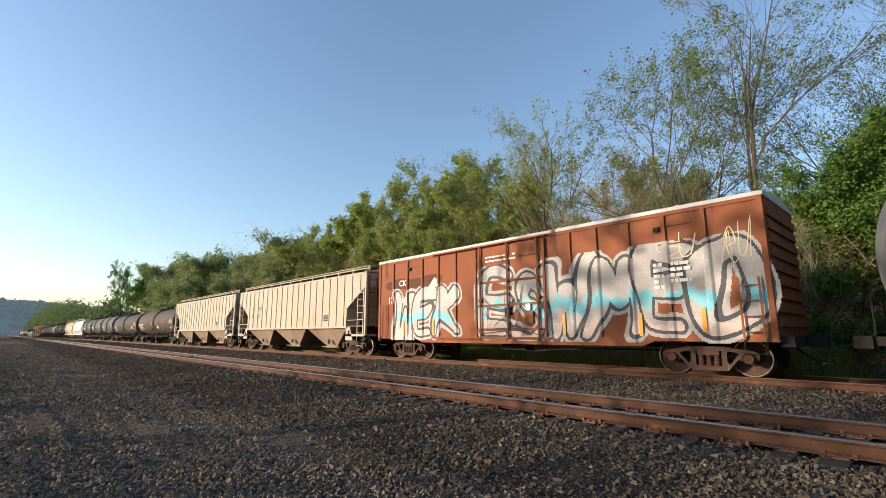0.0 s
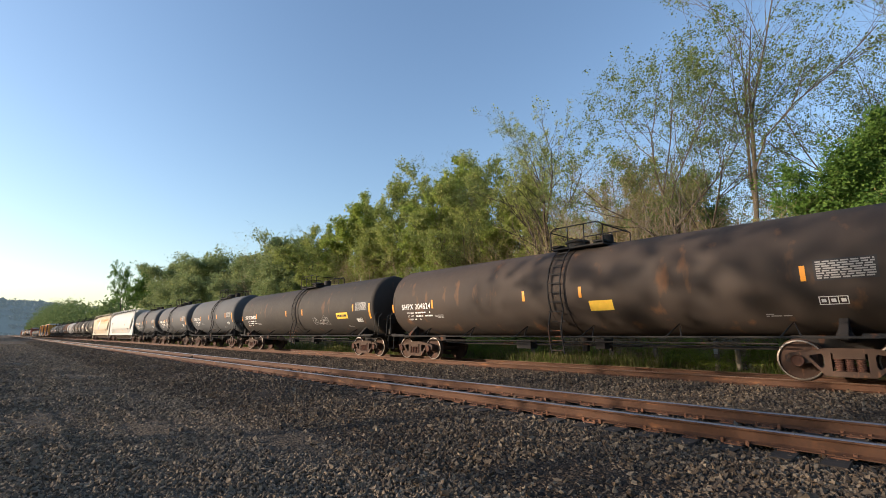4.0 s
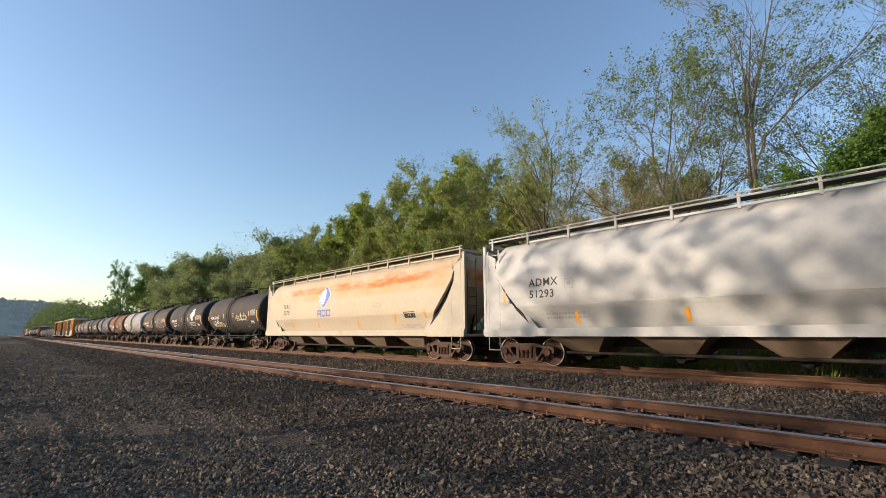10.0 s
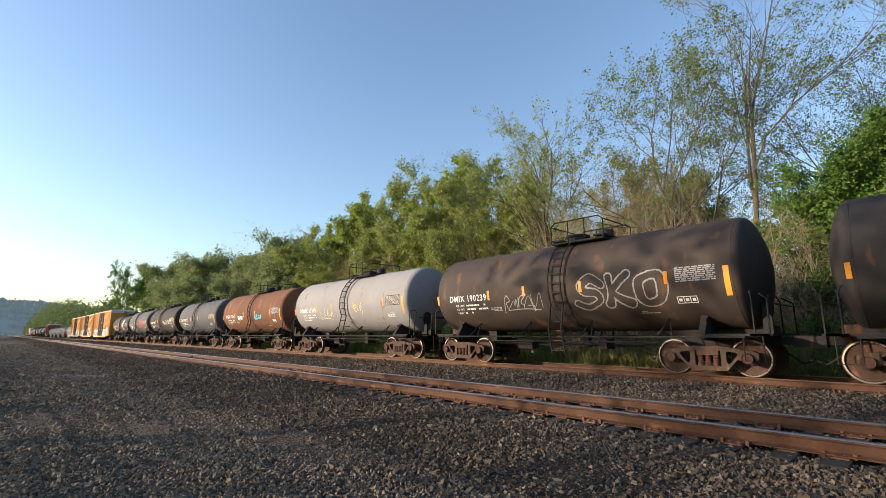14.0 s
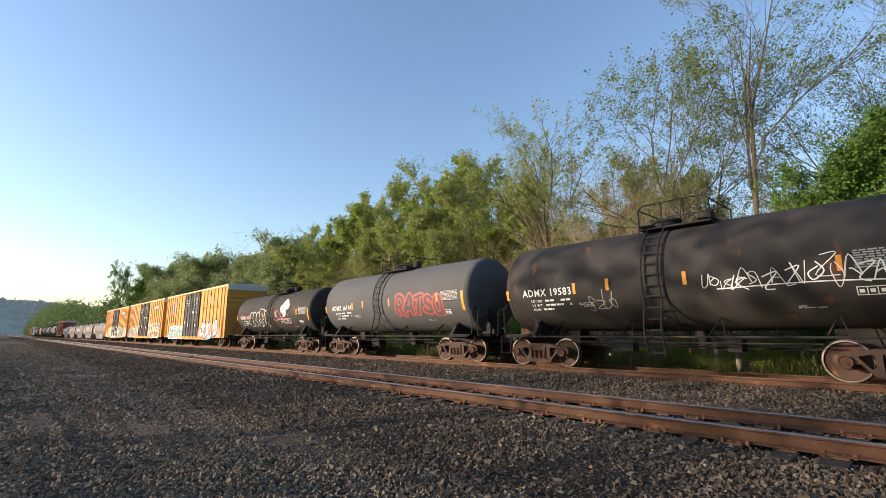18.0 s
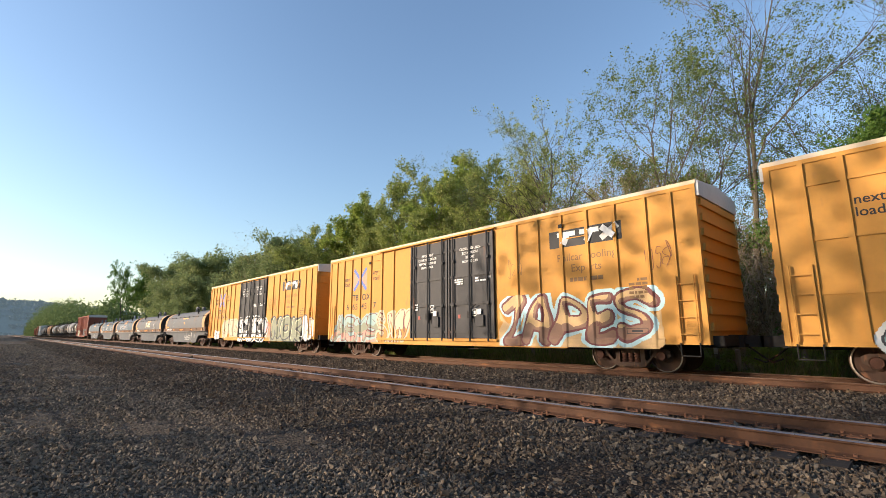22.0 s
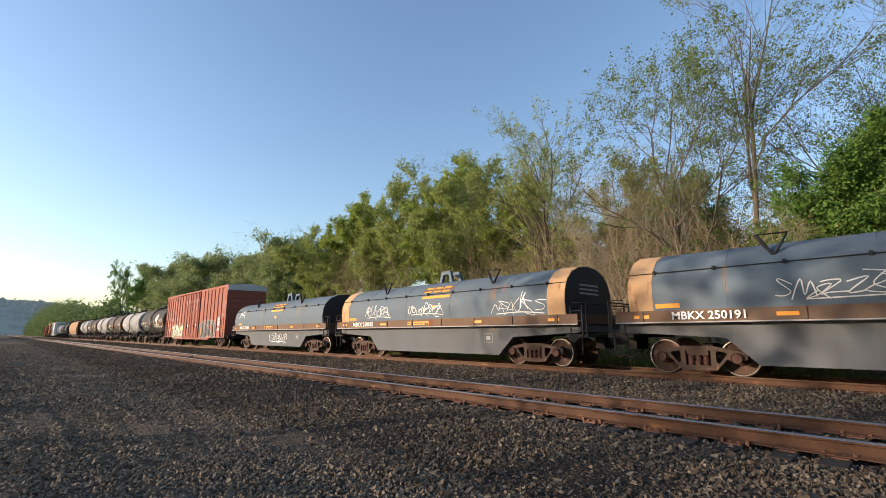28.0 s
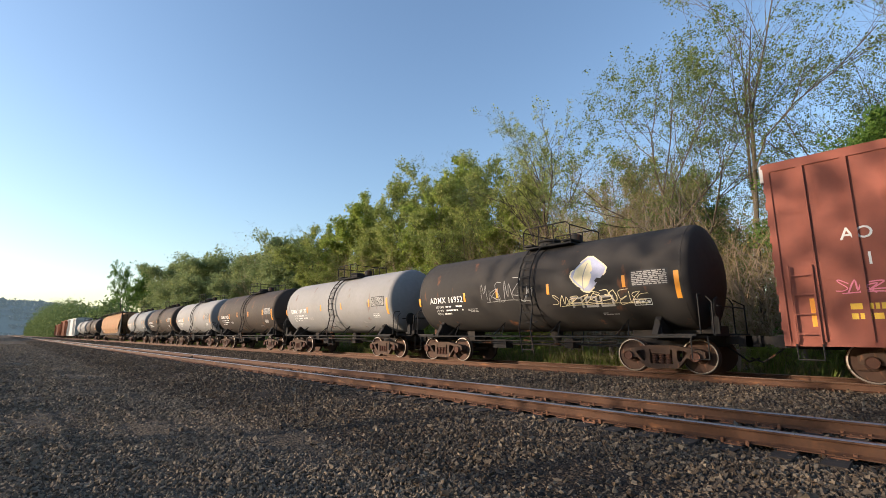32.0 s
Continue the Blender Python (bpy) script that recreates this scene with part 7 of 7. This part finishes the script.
tank_car(44.0, P_BLACK2, "black tank car with yellow scrawled tags", mark="ADMX 17015", ladder_x=-0.3, marks=[("tag", -4.4, -0.98, 2.9, 0.36, I_CREAMY, 3, 7, 0.03), ("tag", 1.0, -0.5, 2.2, 0.4, I_CREAMY, 9, 7, 0.035)])
tank_car(31.32, P_BLACK, "black tank car with a white leaf sign", mark="ADMX 19043", logo=2.55, marks=[("tag", 0.9, -0.9, 1.1, 1.3, I_GREY, 12, 6, 0.02)])
tank_car(18.63, P_BROWNBLACK, "brown-black tank car with bold silver spray letters", mark="DMIX 190239", marks=[("throw", "SKO", 0.9, 3.7, -0.85, 0.12, [(0, P_BROWNBLACK)], I_GREY2, 0.2, 0.1, 3, 0.006, "spray_painting", None, 0.06, 0.045), ("tag", -2.0, -0.75, 1.5, 0.45, I_GREY, 2, 5, 0.05)])
tank_car(5.83, P_GREY_PALE, "pale grey tank car with olive scrawls", mark="ADMX 19349", ink=I_WHITE, marks=[("tag", -2.4, -0.75, 1.3, 0.45, I_CREAMY, 4, 5, 0.025), ("tag", 1.0, -0.5, 0.9, 0.35, I_CREAMY, 6, 3, 0.025)])
tank_car(-6.85, P_RUST, "rust-brown tank car with a white and blue tag", mark="VTGX 17066", marks=[("piece", -2.2, -1.2, -0.55, -0.2, 2, [I_WHITE], I_BLACK, 3), ("piece", 1.0, 2.2, -0.6, -0.2, 2, [I_CYAN], I_BLACK, 5)])
tank_car(-19.58, P_GREY, "dark grey tank car with a pale worn band", mark="DMIX 191157", ladder_x=-0.25)
tank_car(-32.32, P_BLACK, "black tank car with a row of white tags", mark="ADMX 19583", ladder_x=-0.3, marks=[("tag", -2.3, -0.9, 0.9, 0.5, I_GREY, 4, 4, 0.03), ("tag", 0.9, -0.45, 3.7, 0.42, I_WHITE, 7, 17, 0.04)])
tank_car(-45.0, P_GREY, "dark grey tank car with red spray letters", mark="ADMX 16114", ladder_x=-0.45, marks=[("throw", "RATSO", 0.9, 4.0, -0.8, 0.05, [(0, P_GREY)], I_REDFADE, 0.13, 0.05, 6, 0.008)])
tank_car(-58.25, P_BLACK, "old black tank car with a white leaf sign and silver tags", tc=9.5, half=6.1, r=1.36, zc=2.5, mark="ADMX 15071", logo=2.4, pull=6.7,
         marks=[("throw", "GOOFI", -3.3, -0.1, -0.95, 0.1, [(0, P_BLACK)], I_SILVER, 0.34, 0.05, 5, 0.006, "spray_painting", None, 0.06, 0.045), ("tag", 0.9, -0.5, 2.0, 0.5, I_PINK, 8, 6, 0.04), ("tag", -4.7, -0.4, 0.8, 0.4, I_PINK, 3, 4, 0.03)])

# yellow boxcars with black doors
PY = [-8.55, -7.85, -7.1, -6.3, -5.4, -4.5, -3.6, 3.4, 4.3, 5.2, 6.1, 7.0, 7.9, 8.6]


def yellow_box(S, number, label, bands=(), posts=PY, pieces=(), old=False):
    c = boxcar(S, P_YELLOW, label, doors=[(-2.3, 0.0), (0.06, 2.4)], door_paint=P_DOOR, posts=posts, skirt=(-5.2, 5.2), bands=bands, roof=P_ROOFY, group="yellow boxcars")
    place(c, S)
    s, d = flat_side(1.58), flat_side(1.66)
    skin = ribbed_side(1.58, posts, [(-2.3, 2.4)], 0.92)
    letters(c, "next", -7.75, 3.72, 0.2, s, I_BLACK, 1.0, bold=0.012)
    letters(c, "load", -7.75, 3.45, 0.2, s, I_BLACK, 1.0, bold=0.012)
    letters(c, "any", -5.25, 3.88, 0.2, s, I_BLACK, 1.0, bold=0.012)
    letters(c, "road", -5.25, 3.6, 0.2, s, I_BLACK, 1.0, bold=0.012)
    # crossing-roads sign
    for m, pts in ((I_SALMON, [(-6.95, 4.1), (-6.4, 3.72), (-6.95, 3.3)]), (I_SALMON, [(-5.75, 4.1), (-6.25, 3.72), (-5.75, 3.3)])):
        g = Geo()
        fill(g, s, pts, 0.005)
        part("sign_wedge", g, m, c)
    g = Geo()
    line(g, skin, [(-6.9, 4.25), (-5.8, 3.2)], 0.17, 0.006)
    line(g, skin, [(-6.9, 3.2), (-5.8, 4.25)], 0.17, 0.007)
    part("sign_cross", g, I_BLUE, c)
    letters(c, "TB", -7.0, 2.7, 0.3, s, I_BLACK, 1.1, bold=0.012, off=0.008)
    letters(c, "OX", -6.15, 2.7, 0.3, s, I_BLACK, 1.1, bold=0.012, off=0.008)
    groups = ((number[:2], -7.0), (number[2:4], -6.2), (number[4:], -5.3)) if old else ((number[0], -7.55), (number[1:3], -7.0), (number[3:5], -6.2), (number[5], -5.2))
    for digits, u in groups:
        letters(c, digits, u, 2.25, 0.3, s, I_BLACK, 1.1, bold=0.012, off=0.006, gap=1.1)
    for k, t in enumerate(("IMPORTANT", "CLOSE THIS DOOR", "BEFORE CLOSING", "MAIN DOOR")):
        letters(c, t, -1.2, 4.22 - 0.165 * k, 0.1, d, I_WHITE, 0.95, off=0.01, center=True, bold=0.01)
    for k, t in enumerate(("CLOSE AND LOCK", "BOTH DOORS", "BEFORE", "MOVING CAR")):
        letters(c, t, 1.25, 4.22 - 0.165 * k, 0.1, d, I_WHITE, 0.95, off=0.01, center=True, bold=0.01)
    bars(c, 0.4, 2.9, 0.45, 0.25, 3, d, I_WHITE, 4)
    bars(c, 1.5, 2.95, 0.75, 0.2, 2, d, I_WHITE, 5)
    bars(c, -2.1, 2.0, 0.3, 0.3, 3, d, I_WHITE, 6)
    box_sign(c, -1.0, 1.9, 0.22, 0.3, d, I_WHITE, 0.03)
    box_sign(c, 1.35, 1.7, 0.2, 0.28, d, I_WHITE, 0.03)
    if old:
        g = Geo()
        line(g, skin, [(4.55, 4.15), (5.6, 4.15)], 0.13, 0.005)
        for u in (4.8, 5.3):
            line(g, skin, [(u, 4.15), (u, 3.6)], 0.13, 0.006)
        line(g, skin, [(5.65, 4.15), (6.3, 3.6)], 0.13, 0.007)
        line(g, skin, [(5.65, 3.6), (6.3, 4.15)], 0.13, 0.007)
        part("logo_shape", g, I_SALMON, c)
        letters(c, "RAILCAR POOLING EXPERTS", 5.5, 3.2, 0.22, s, I_BLACK, 1.05, off=0.006, center=True, gap=1.08)
    else:
        g = Geo()
        patch(g, skin, 4.75, 7.2, 3.75, 4.3, 0.005)
        part("logo_field", g, I_BLACK, c)
        g = Geo()
        for u in (5.05, 5.85):
            line(g, skin, [(u, 4.16), (u + 0.65, 4.16)], 0.15, 0.008)
            line(g, skin, [(u + 0.38, 4.16), (u + 0.22, 3.84)], 0.2, 0.008)
        line(g, skin, [(6.55, 3.86), (7.1, 4.2)], 0.18, 0.008)
        line(g, skin, [(6.6, 4.2), (7.0, 3.86)], 0.18, 0.06)
        part("logo_shape", g, I_WHITE, c)
        letters(c, "Railcar Pooling", 6.0, 3.3, 0.24, s, I_BRONZE, 1.0, off=0.006, center=True)
        letters(c, "Experts", 6.0, 2.95, 0.24, s, I_BRONZE, 1.0, off=0.006, center=True)
        bars(c, 5.45, 2.6, 1.1, 0.2, 1, s, I_BRONZE, 3, 0.006)
    bars(c, 7.3, 2.0, 0.55, 0.6, 5, s, I_BRONZE, 2)
    box_sign(c, 7.15, 1.05, 0.6, 0.16, s, I_BLACK, 0.015)
    for args in pieces:
        if args[0] == "cloud":
            spray_cloud(c, args[1], args[2], args[3], args[4], skin, *args[6:])
        elif args[0] == "letters":
            letters(c, args[1], args[2], args[3], args[4], s, args[5], 0.9, off=0.034)
        elif args[0] == "throw":
            throw_up(c, *args[1:6], skin, *args[6:-1], **args[-1])
        elif args[0] == "wash":
            wash(c, args[1], args[2], args[3], args[4], skin, *args[6:])
        elif args[0] == "piece":
            spray_piece(c, args[1], args[2], args[3], args[4], skin, *args[6:])
        else:
            tag(c, *args[1:5], s, *args[5:])
    return c


I_UMBER = mat("brown_spray", (0.22, 0.115, 0.075), 0.55, 0, 0.2, 3, second=(0.30, 0.19, 0.13), bump=0)
I_TANFADE = mat("tan_spray", (0.55, 0.36, 0.16), 0.55, 0, 0.15, 3, second=(0.45, 0.30, 0.2), bump=0)
I_TANWHITE = mat("thin_white_spray", (0.50, 0.40, 0.26), 0.55, 0, 0.15, 2, second=(0.56, 0.5, 0.4), bump=0)
I_ROSE = mat("dusty_rose_spray", (0.48, 0.24, 0.18), 0.55, 0, 0.15, 3, second=(0.40, 0.2, 0.22), bump=0)
I_MAROON = mat("maroon_spray", (0.16, 0.05, 0.05), 0.6, 0, 0.15, 4, bump=0)
I_BRONZE = mat("bronze_lettering", (0.22, 0.12, 0.05), 0.6, 0, 0.15, 4, bump=0)
P_ROOFY = paint("pale_roof", (0.62, 0.50, 0.33), (0.55, 0.53, 0.50), 0.6, 0.05, 0.55)
yellow_box(-75.05, "664461", "yellow boxcar with black doors and blue and red spray paint", (1.9, 3.07, 4.3), old=True,
           pieces=[("wash", 2.5, 8.5, 0.8, 2.0, "side", I_SALMON, 3, 13), ("throw", "JULY", 2.8, 7.4, 0.78, 2.1, [(0, I_CYAN), (0.18, I_PALEBLUE), (0.6, I_WHITE)], I_BLACK, 0.36, 0.03, 11, 0.012, dict(rim=0.085, shine=I_WHITE, wild=1.0)),
                   ("letters", "NO", 7.55, 1.72, 0.17, I_BLACK), ("letters", "UFO", 7.5, 1.48, 0.17, I_BLACK),
                   ("throw", "ADOBEN", -7.4, -2.5, 0.72, 1.75, [(0, I_TEAL), (0.8, I_PALEBLUE)], I_SMOKE, 0.32, 0.12, 4, 0.005, dict(halo=I_WHITE, rim=0.05, ground=I_TEAL, shade=I_OLIVE)), ("letters", "GH618", 5.2, 1.0, 0.11, I_RED)])
yellow_box(-95.05, "665457", "faded yellow boxcar, black doors, tan and blue spray painting",
           pieces=[("throw", "ZAPES", 2.7, 8.0, 0.76, 2.15, [(0, I_UMBER), (0.4, I_TANFADE)], I_MAROON, 0.27, 0.12, 5, 0.005, dict(halo=I_PALEBLUE, rim=0.07, ground=I_TANFADE, shade=I_UMBER, wild=1.8)),
                   ("throw", "AEMS", -8.6, -4.7, 0.78, 1.85, [(0, I_ROSE), (0.35, I_OLIVE), (0.7, I_TEAL)], I_MAROON, 0.28, 0.1, 19, 0.005, dict(halo=I_TEAL, rim=0.045, ground=I_ROSE, shade=I_OLIVE, wild=1.5)),
                   ("throw", "SIN", -4.9, -2.5, 0.8, 1.95, [(0, I_BRONZE0), (0.4, I_TANWHITE)], I_MAROON, 0.2, 0.12, 6, 0.009, dict(halo=I_TANWHITE, rim=0.04, wild=2.0)), ("letters", "XNH60", 5.9, 1.28, 0.13, I_MAROON), ("tag", 7.9, 2.75, 0.7, 0.5, I_MAROON, 5, 4, 0.02), ("tag", 3.0, 3.0, 0.6, 0.7, I_BRONZE, 4, 4, 0.02)])
yellow_box(-115.05, "665244", "yellow boxcar with black doors and black and white spray paintings",
           pieces=[("throw", "SOSEO", -2.35, 2.6, 0.64, 2.15, [(0, I_WHITE)], P_DOOR, 0.36, 0.02, 7, 0.006, dict(rim=0.06, halo=I_WHITE, shade=P_DOOR, wild=1.5)),
                   ("throw", "NOK", 3.5, 7.6, 0.74, 2.1, [(0, I_OLIVE)], I_SMOKE, 0.46, 0.04, 9, 0.005, dict(rim=0.09, ground=I_OLIVE, shine=I_CREAMY, wild=0.5)), ("throw", "AS", 7.7, 9.0, 0.75, 2.0, [(0, I_SILVER)], I_SMOKE, 0.34, 0.04, 12, 0.005, dict(rim=0.05)),
                   ("throw", "CPUS", -5.7, -2.6, 0.85, 2.05, [(0, I_TANWHITE)], I_SMOKE, 0.34, 0.03, 25, 0.005, dict(rim=0.03, halo=I_TANWHITE, wild=0.8)), ("throw", "EO", -7.6, -6.4, 0.72, 1.35, [(0, I_SILVER)], I_SMOKE, 0.26, 0.0, 3, 0.005, dict(rim=0.03)),
                   ("tag", 2.6, 2.7, 1.5, 0.8, I_BRONZE, 9, 6, 0.025), ("tag", -1.3, 2.45, 1.1, 0.4, I_WHITE, 2, 5, 0.03), ("wash", 2.5, 3.4, 0.8, 1.9, "side", I_SALMON, 2, 4), ("tag", 2.6, 0.85, 0.9, 1.0, I_RED, 21, 4, 0.03)])

coil_car(-132.6, "grey coil car with tan hood ends and a white scrawl", P_HOODGREY, True, "MBKX 250124", tags=[("side", 0.0, 0.6, 2.4, 0.5, I_SILVER, 4, 9, 0.03), ("hood", -3.6, 1.9, 0.4, 0.3, I_SILVER, 5, 2, 0.03)])
coil_car(-148.0, "grey coil car with tan hood ends and a large cream word", P_HOODGREY, True, "MBKX 250156", word="FAME", tags=[("hood", 3.0, 1.8, 0.9, 0.4, I_SILVER, 8, 4, 0.03)])
coil_car(-163.0, "blue-grey coil car with tan hood ends and long white scrawls", P_BLUE, True, "MBKX 250191", sign=True, tags=[("hood", -3.2, 1.85, 5.6, 0.5, I_SILVER, 3, 14, 0.035)])
coil_car(-178.33, "blue-grey coil car with tan hood ends and scattered white tags", P_BLUE, True, "MBKX 250185", sign=True, tags=[("hood", -4.5, 1.85, 2.0, 0.4, I_SILVER, 6, 6, 0.03), ("hood", -1.2, 1.9, 2.2, 0.45, I_SILVER, 7, 6, 0.03), ("hood", 3.6, 1.8, 2.2, 0.5, I_SILVER, 9, 5, 0.05)])
coil_car(-193.65, "blue coil car with a plain blue hood and white scrawls", P_BLUE, False, "MBKX 250181", sign=True, tags=[("hood", -5.8, 2.3, 0.9, 0.4, I_WHITE, 2, 4, 0.03), ("side", -0.6, 0.62, 2.4, 0.4, I_WHITE, 5, 9, 0.035)])

PR = [-8.5, -7.75, -6.95, -6.1, -5.2, -4.3, -3.4, 3.5, 4.4, 5.3, 6.2, 7.1, 8.0]
b = boxcar(-211.45, P_RED, "faded red boxcar with black and silver spray letters", 9.2, 1.54, 0.78, 4.98, 13.9, [(-2.3, 0.0), (0.06, 2.4)], P_RED, PR, skirt=(-5.2, 5.2))
place(b, -211.45)
sr = flat_side(1.54)
letters(b, "AO", -8.0, 3.0, 0.26, sr, I_WHITE, bold=0.01)
letters(b, "K", -7.0, 3.0, 0.26, sr, I_WHITE, bold=0.01)
for t, u in (("11", -7.85), ("21", -6.7), ("02", -5.3)):
    letters(b, t, u, 2.45, 0.26, sr, I_WHITE, bold=0.01)
skin_r = ribbed_side(1.54, PR, [(-2.3, 2.4)], 0.92)
throw_up(b, "OUKU", 2.7, 6.9, 0.85, 2.2, skin_r, [(0, P_DOOR), (0.55, I_SMOKE)], I_GREY2, 0.3, 0.03, 31, 0.005, rim=0.06, wild=1.5)
tag(b, -6.6, 1.15, 4.6, 0.35, sr, I_TEAL, 3, 5, 0.06)
throw_up(b, "TAUS", -6.2, -2.5, 0.8, 1.85, skin_r, [(0, I_GREEN), (0.5, I_CREAMY)], I_MAROON, 0.3, 0.06, 12, 0.006, rim=0.05, halo=I_OLIVE, wild=1.2)
tag(b, -4.4, 2.15, 0.9, 0.7, sr, I_GREEN, 8, 3, 0.03)
tag(b, 8.0, 3.0, 0.9, 0.5, sr, I_GREY, 5, 4, 0.05)
tag(b, 8.1, 2.4, 0.6, 0.35, sr, I_GREY, 7, 2, 0.05)
tag(b, -8.2, 1.9, 1.0, 0.3, sr, I_PINK, 3, 4)
bars(b, 7.3, 1.75, 0.6, 0.7, 5, sr, I_WHITE, 4)
box_sign(b, 7.3, 1.35, 0.5, 0.3, sr, I_WHITE, 0.03, 2)
bars(b, -8.0, 1.3, 0.8, 0.4, 2, sr, I_YELLOW, 6)
dr = flat_side(1.6)
for k, t in enumerate(("CLOSE THIS DOOR", "BEFORE CLOSING", "MAIN DOOR")):
    letters(b, t, -1.2, 4.2 - 0.165 * k, 0.1, dr, I_WHITE, 0.95, off=0.01, center=True)
for k, t in enumerate(("CLOSE AND LOCK", "BOTH DOORS BEFORE", "MOVING CAR")):
    letters(b, t, 1.25, 4.2 - 0.165 * k, 0.1, dr, I_WHITE, 0.95, off=0.01, center=True)
tag(b, 0.8, 3.1, 0.6, 0.5, dr, I_SILVER, 8, 3)
reflectors(b, [(8.6, 1.5), (-8.6, 1.5), (3.0, 1.2), (-3.0, 1.2)], sr, 0.12, 0.6)

tank_car(-227.95, P_BLACK, "black tank car with a white leaf sign and silver scrawls", mark="ADMX 16952", logo=2.55, marks=[("tag", -1.8, -0.4, 2.2, 0.6, I_GREY, 12, 8, 0.025), ("tag", 1.2, -0.7, 3.0, 0.4, I_CREAMY, 3, 8, 0.025)])
tank_car(-240.75, P_GREY_PALE, "pale grey tank car with a white worn patch", mark="DMIX 191177")
tank_car(-253.5, P_BROWNBLACK, "brown-black tank car in dusty paint", mark="ADMX 19201")
tank_car(-266.2, P_GREY_PALE, "pale grey tank car streaked with dirt", mark="ADMX 19330")
tank_car(-278.9, P_BROWNBLACK, "dusty brown-black tank car", mark="DMIX 190111")
tank_car(-291.6, P_GREY_MID, "mid-grey tank car with pale patches", mark="ADMX 16090")
P_OCHRE = paint("ochre_brown_paint", (0.30, 0.17, 0.085), (0.22, 0.12, 0.065), 0.7, 0.15, 0.65)
curved_hopper(-311.5, "ochre-brown covered hopper in faded paint", P_OCHRE, P_FRAME, "", "")
tank_car(-335.0, P_BROWNBLACK, "distant brown tank car", half=7.0, tc=11, pull=7.6)
tank_car(-351.0, P_GREY_MID, "distant grey tank car", half=7.0, tc=11, pull=7.6)
e = boxcar(-370.0, P_WHITE, "distant boxcar in pale dusty paint", posts=PR)
place(e, -370.0)
e = boxcar(-391.0, P_BOXRUST, "distant boxcar in dull rust-red paint", posts=PR)
place(e, -391.0)
e = boxcar(-412.0, P_BOXRUST, "distant boxcar in dull brown paint", 9.2, 1.54, 0.78, 4.2, posts=PR)
place(e, -412.0)


# ---- posts along the far side of the line ----
for x, h in ((-17.6, 0.9), (-12.7, 1.0), (-9.0, 1.1), (-7.3, 1.0), (-5.35, 1.25), (-4.7, 1.0), (-3.0, 1.1)):
    post = thing("fence_post", "short weathered wooden post in the trackside grass", "post", "posts along the line")
    post.matrix_world = pose(x, 17.4, ground_z(x, 17.4) - 0.1, 0, random.Random(int(x * 10)).uniform(-5, 5), 0)
    part("shaft", Geo().lathe([(0, 0.09), (h, 0.08), (h + 0.02, 0.05)], "z", 10), M_BARK_PALE, post)
    if h > 1.2:
        part("marker", Geo().box(-0.06, 0.06, -0.1, -0.085, h - 0.4, h - 0.12), I_WHITE, post, "small white marker plate")


# ---- the train rolls by at one speed ----
def motions():
    for car, S in CARS:
        walk(car, [(t, pose(S + SPEED * (t - 16), FAR_Y, 0)) for t in (0, 8, 16, 24, 32)])
    # every wheelset turns about its axle as the train rolls
    first = WHEELSETS[0][0]
    step = 1 / 30
    walk(first, [(i * step, Matrix.Rotation(i * step * SPEED / 0.457, 4, "Y")) for i in range(961)])
    for wheelset, spot in WHEELSETS:
        wheelset.matrix_parent_inverse = spot
        if wheelset is not first:
            wheelset.rotation_mode = "QUATERNION"
            wheelset.location = (0, 0, 0)
            keys = wheelset.animation_data_create()
            keys.action = first.animation_data.action
            keys.action_slot = first.animation_data.action_slot


motions()
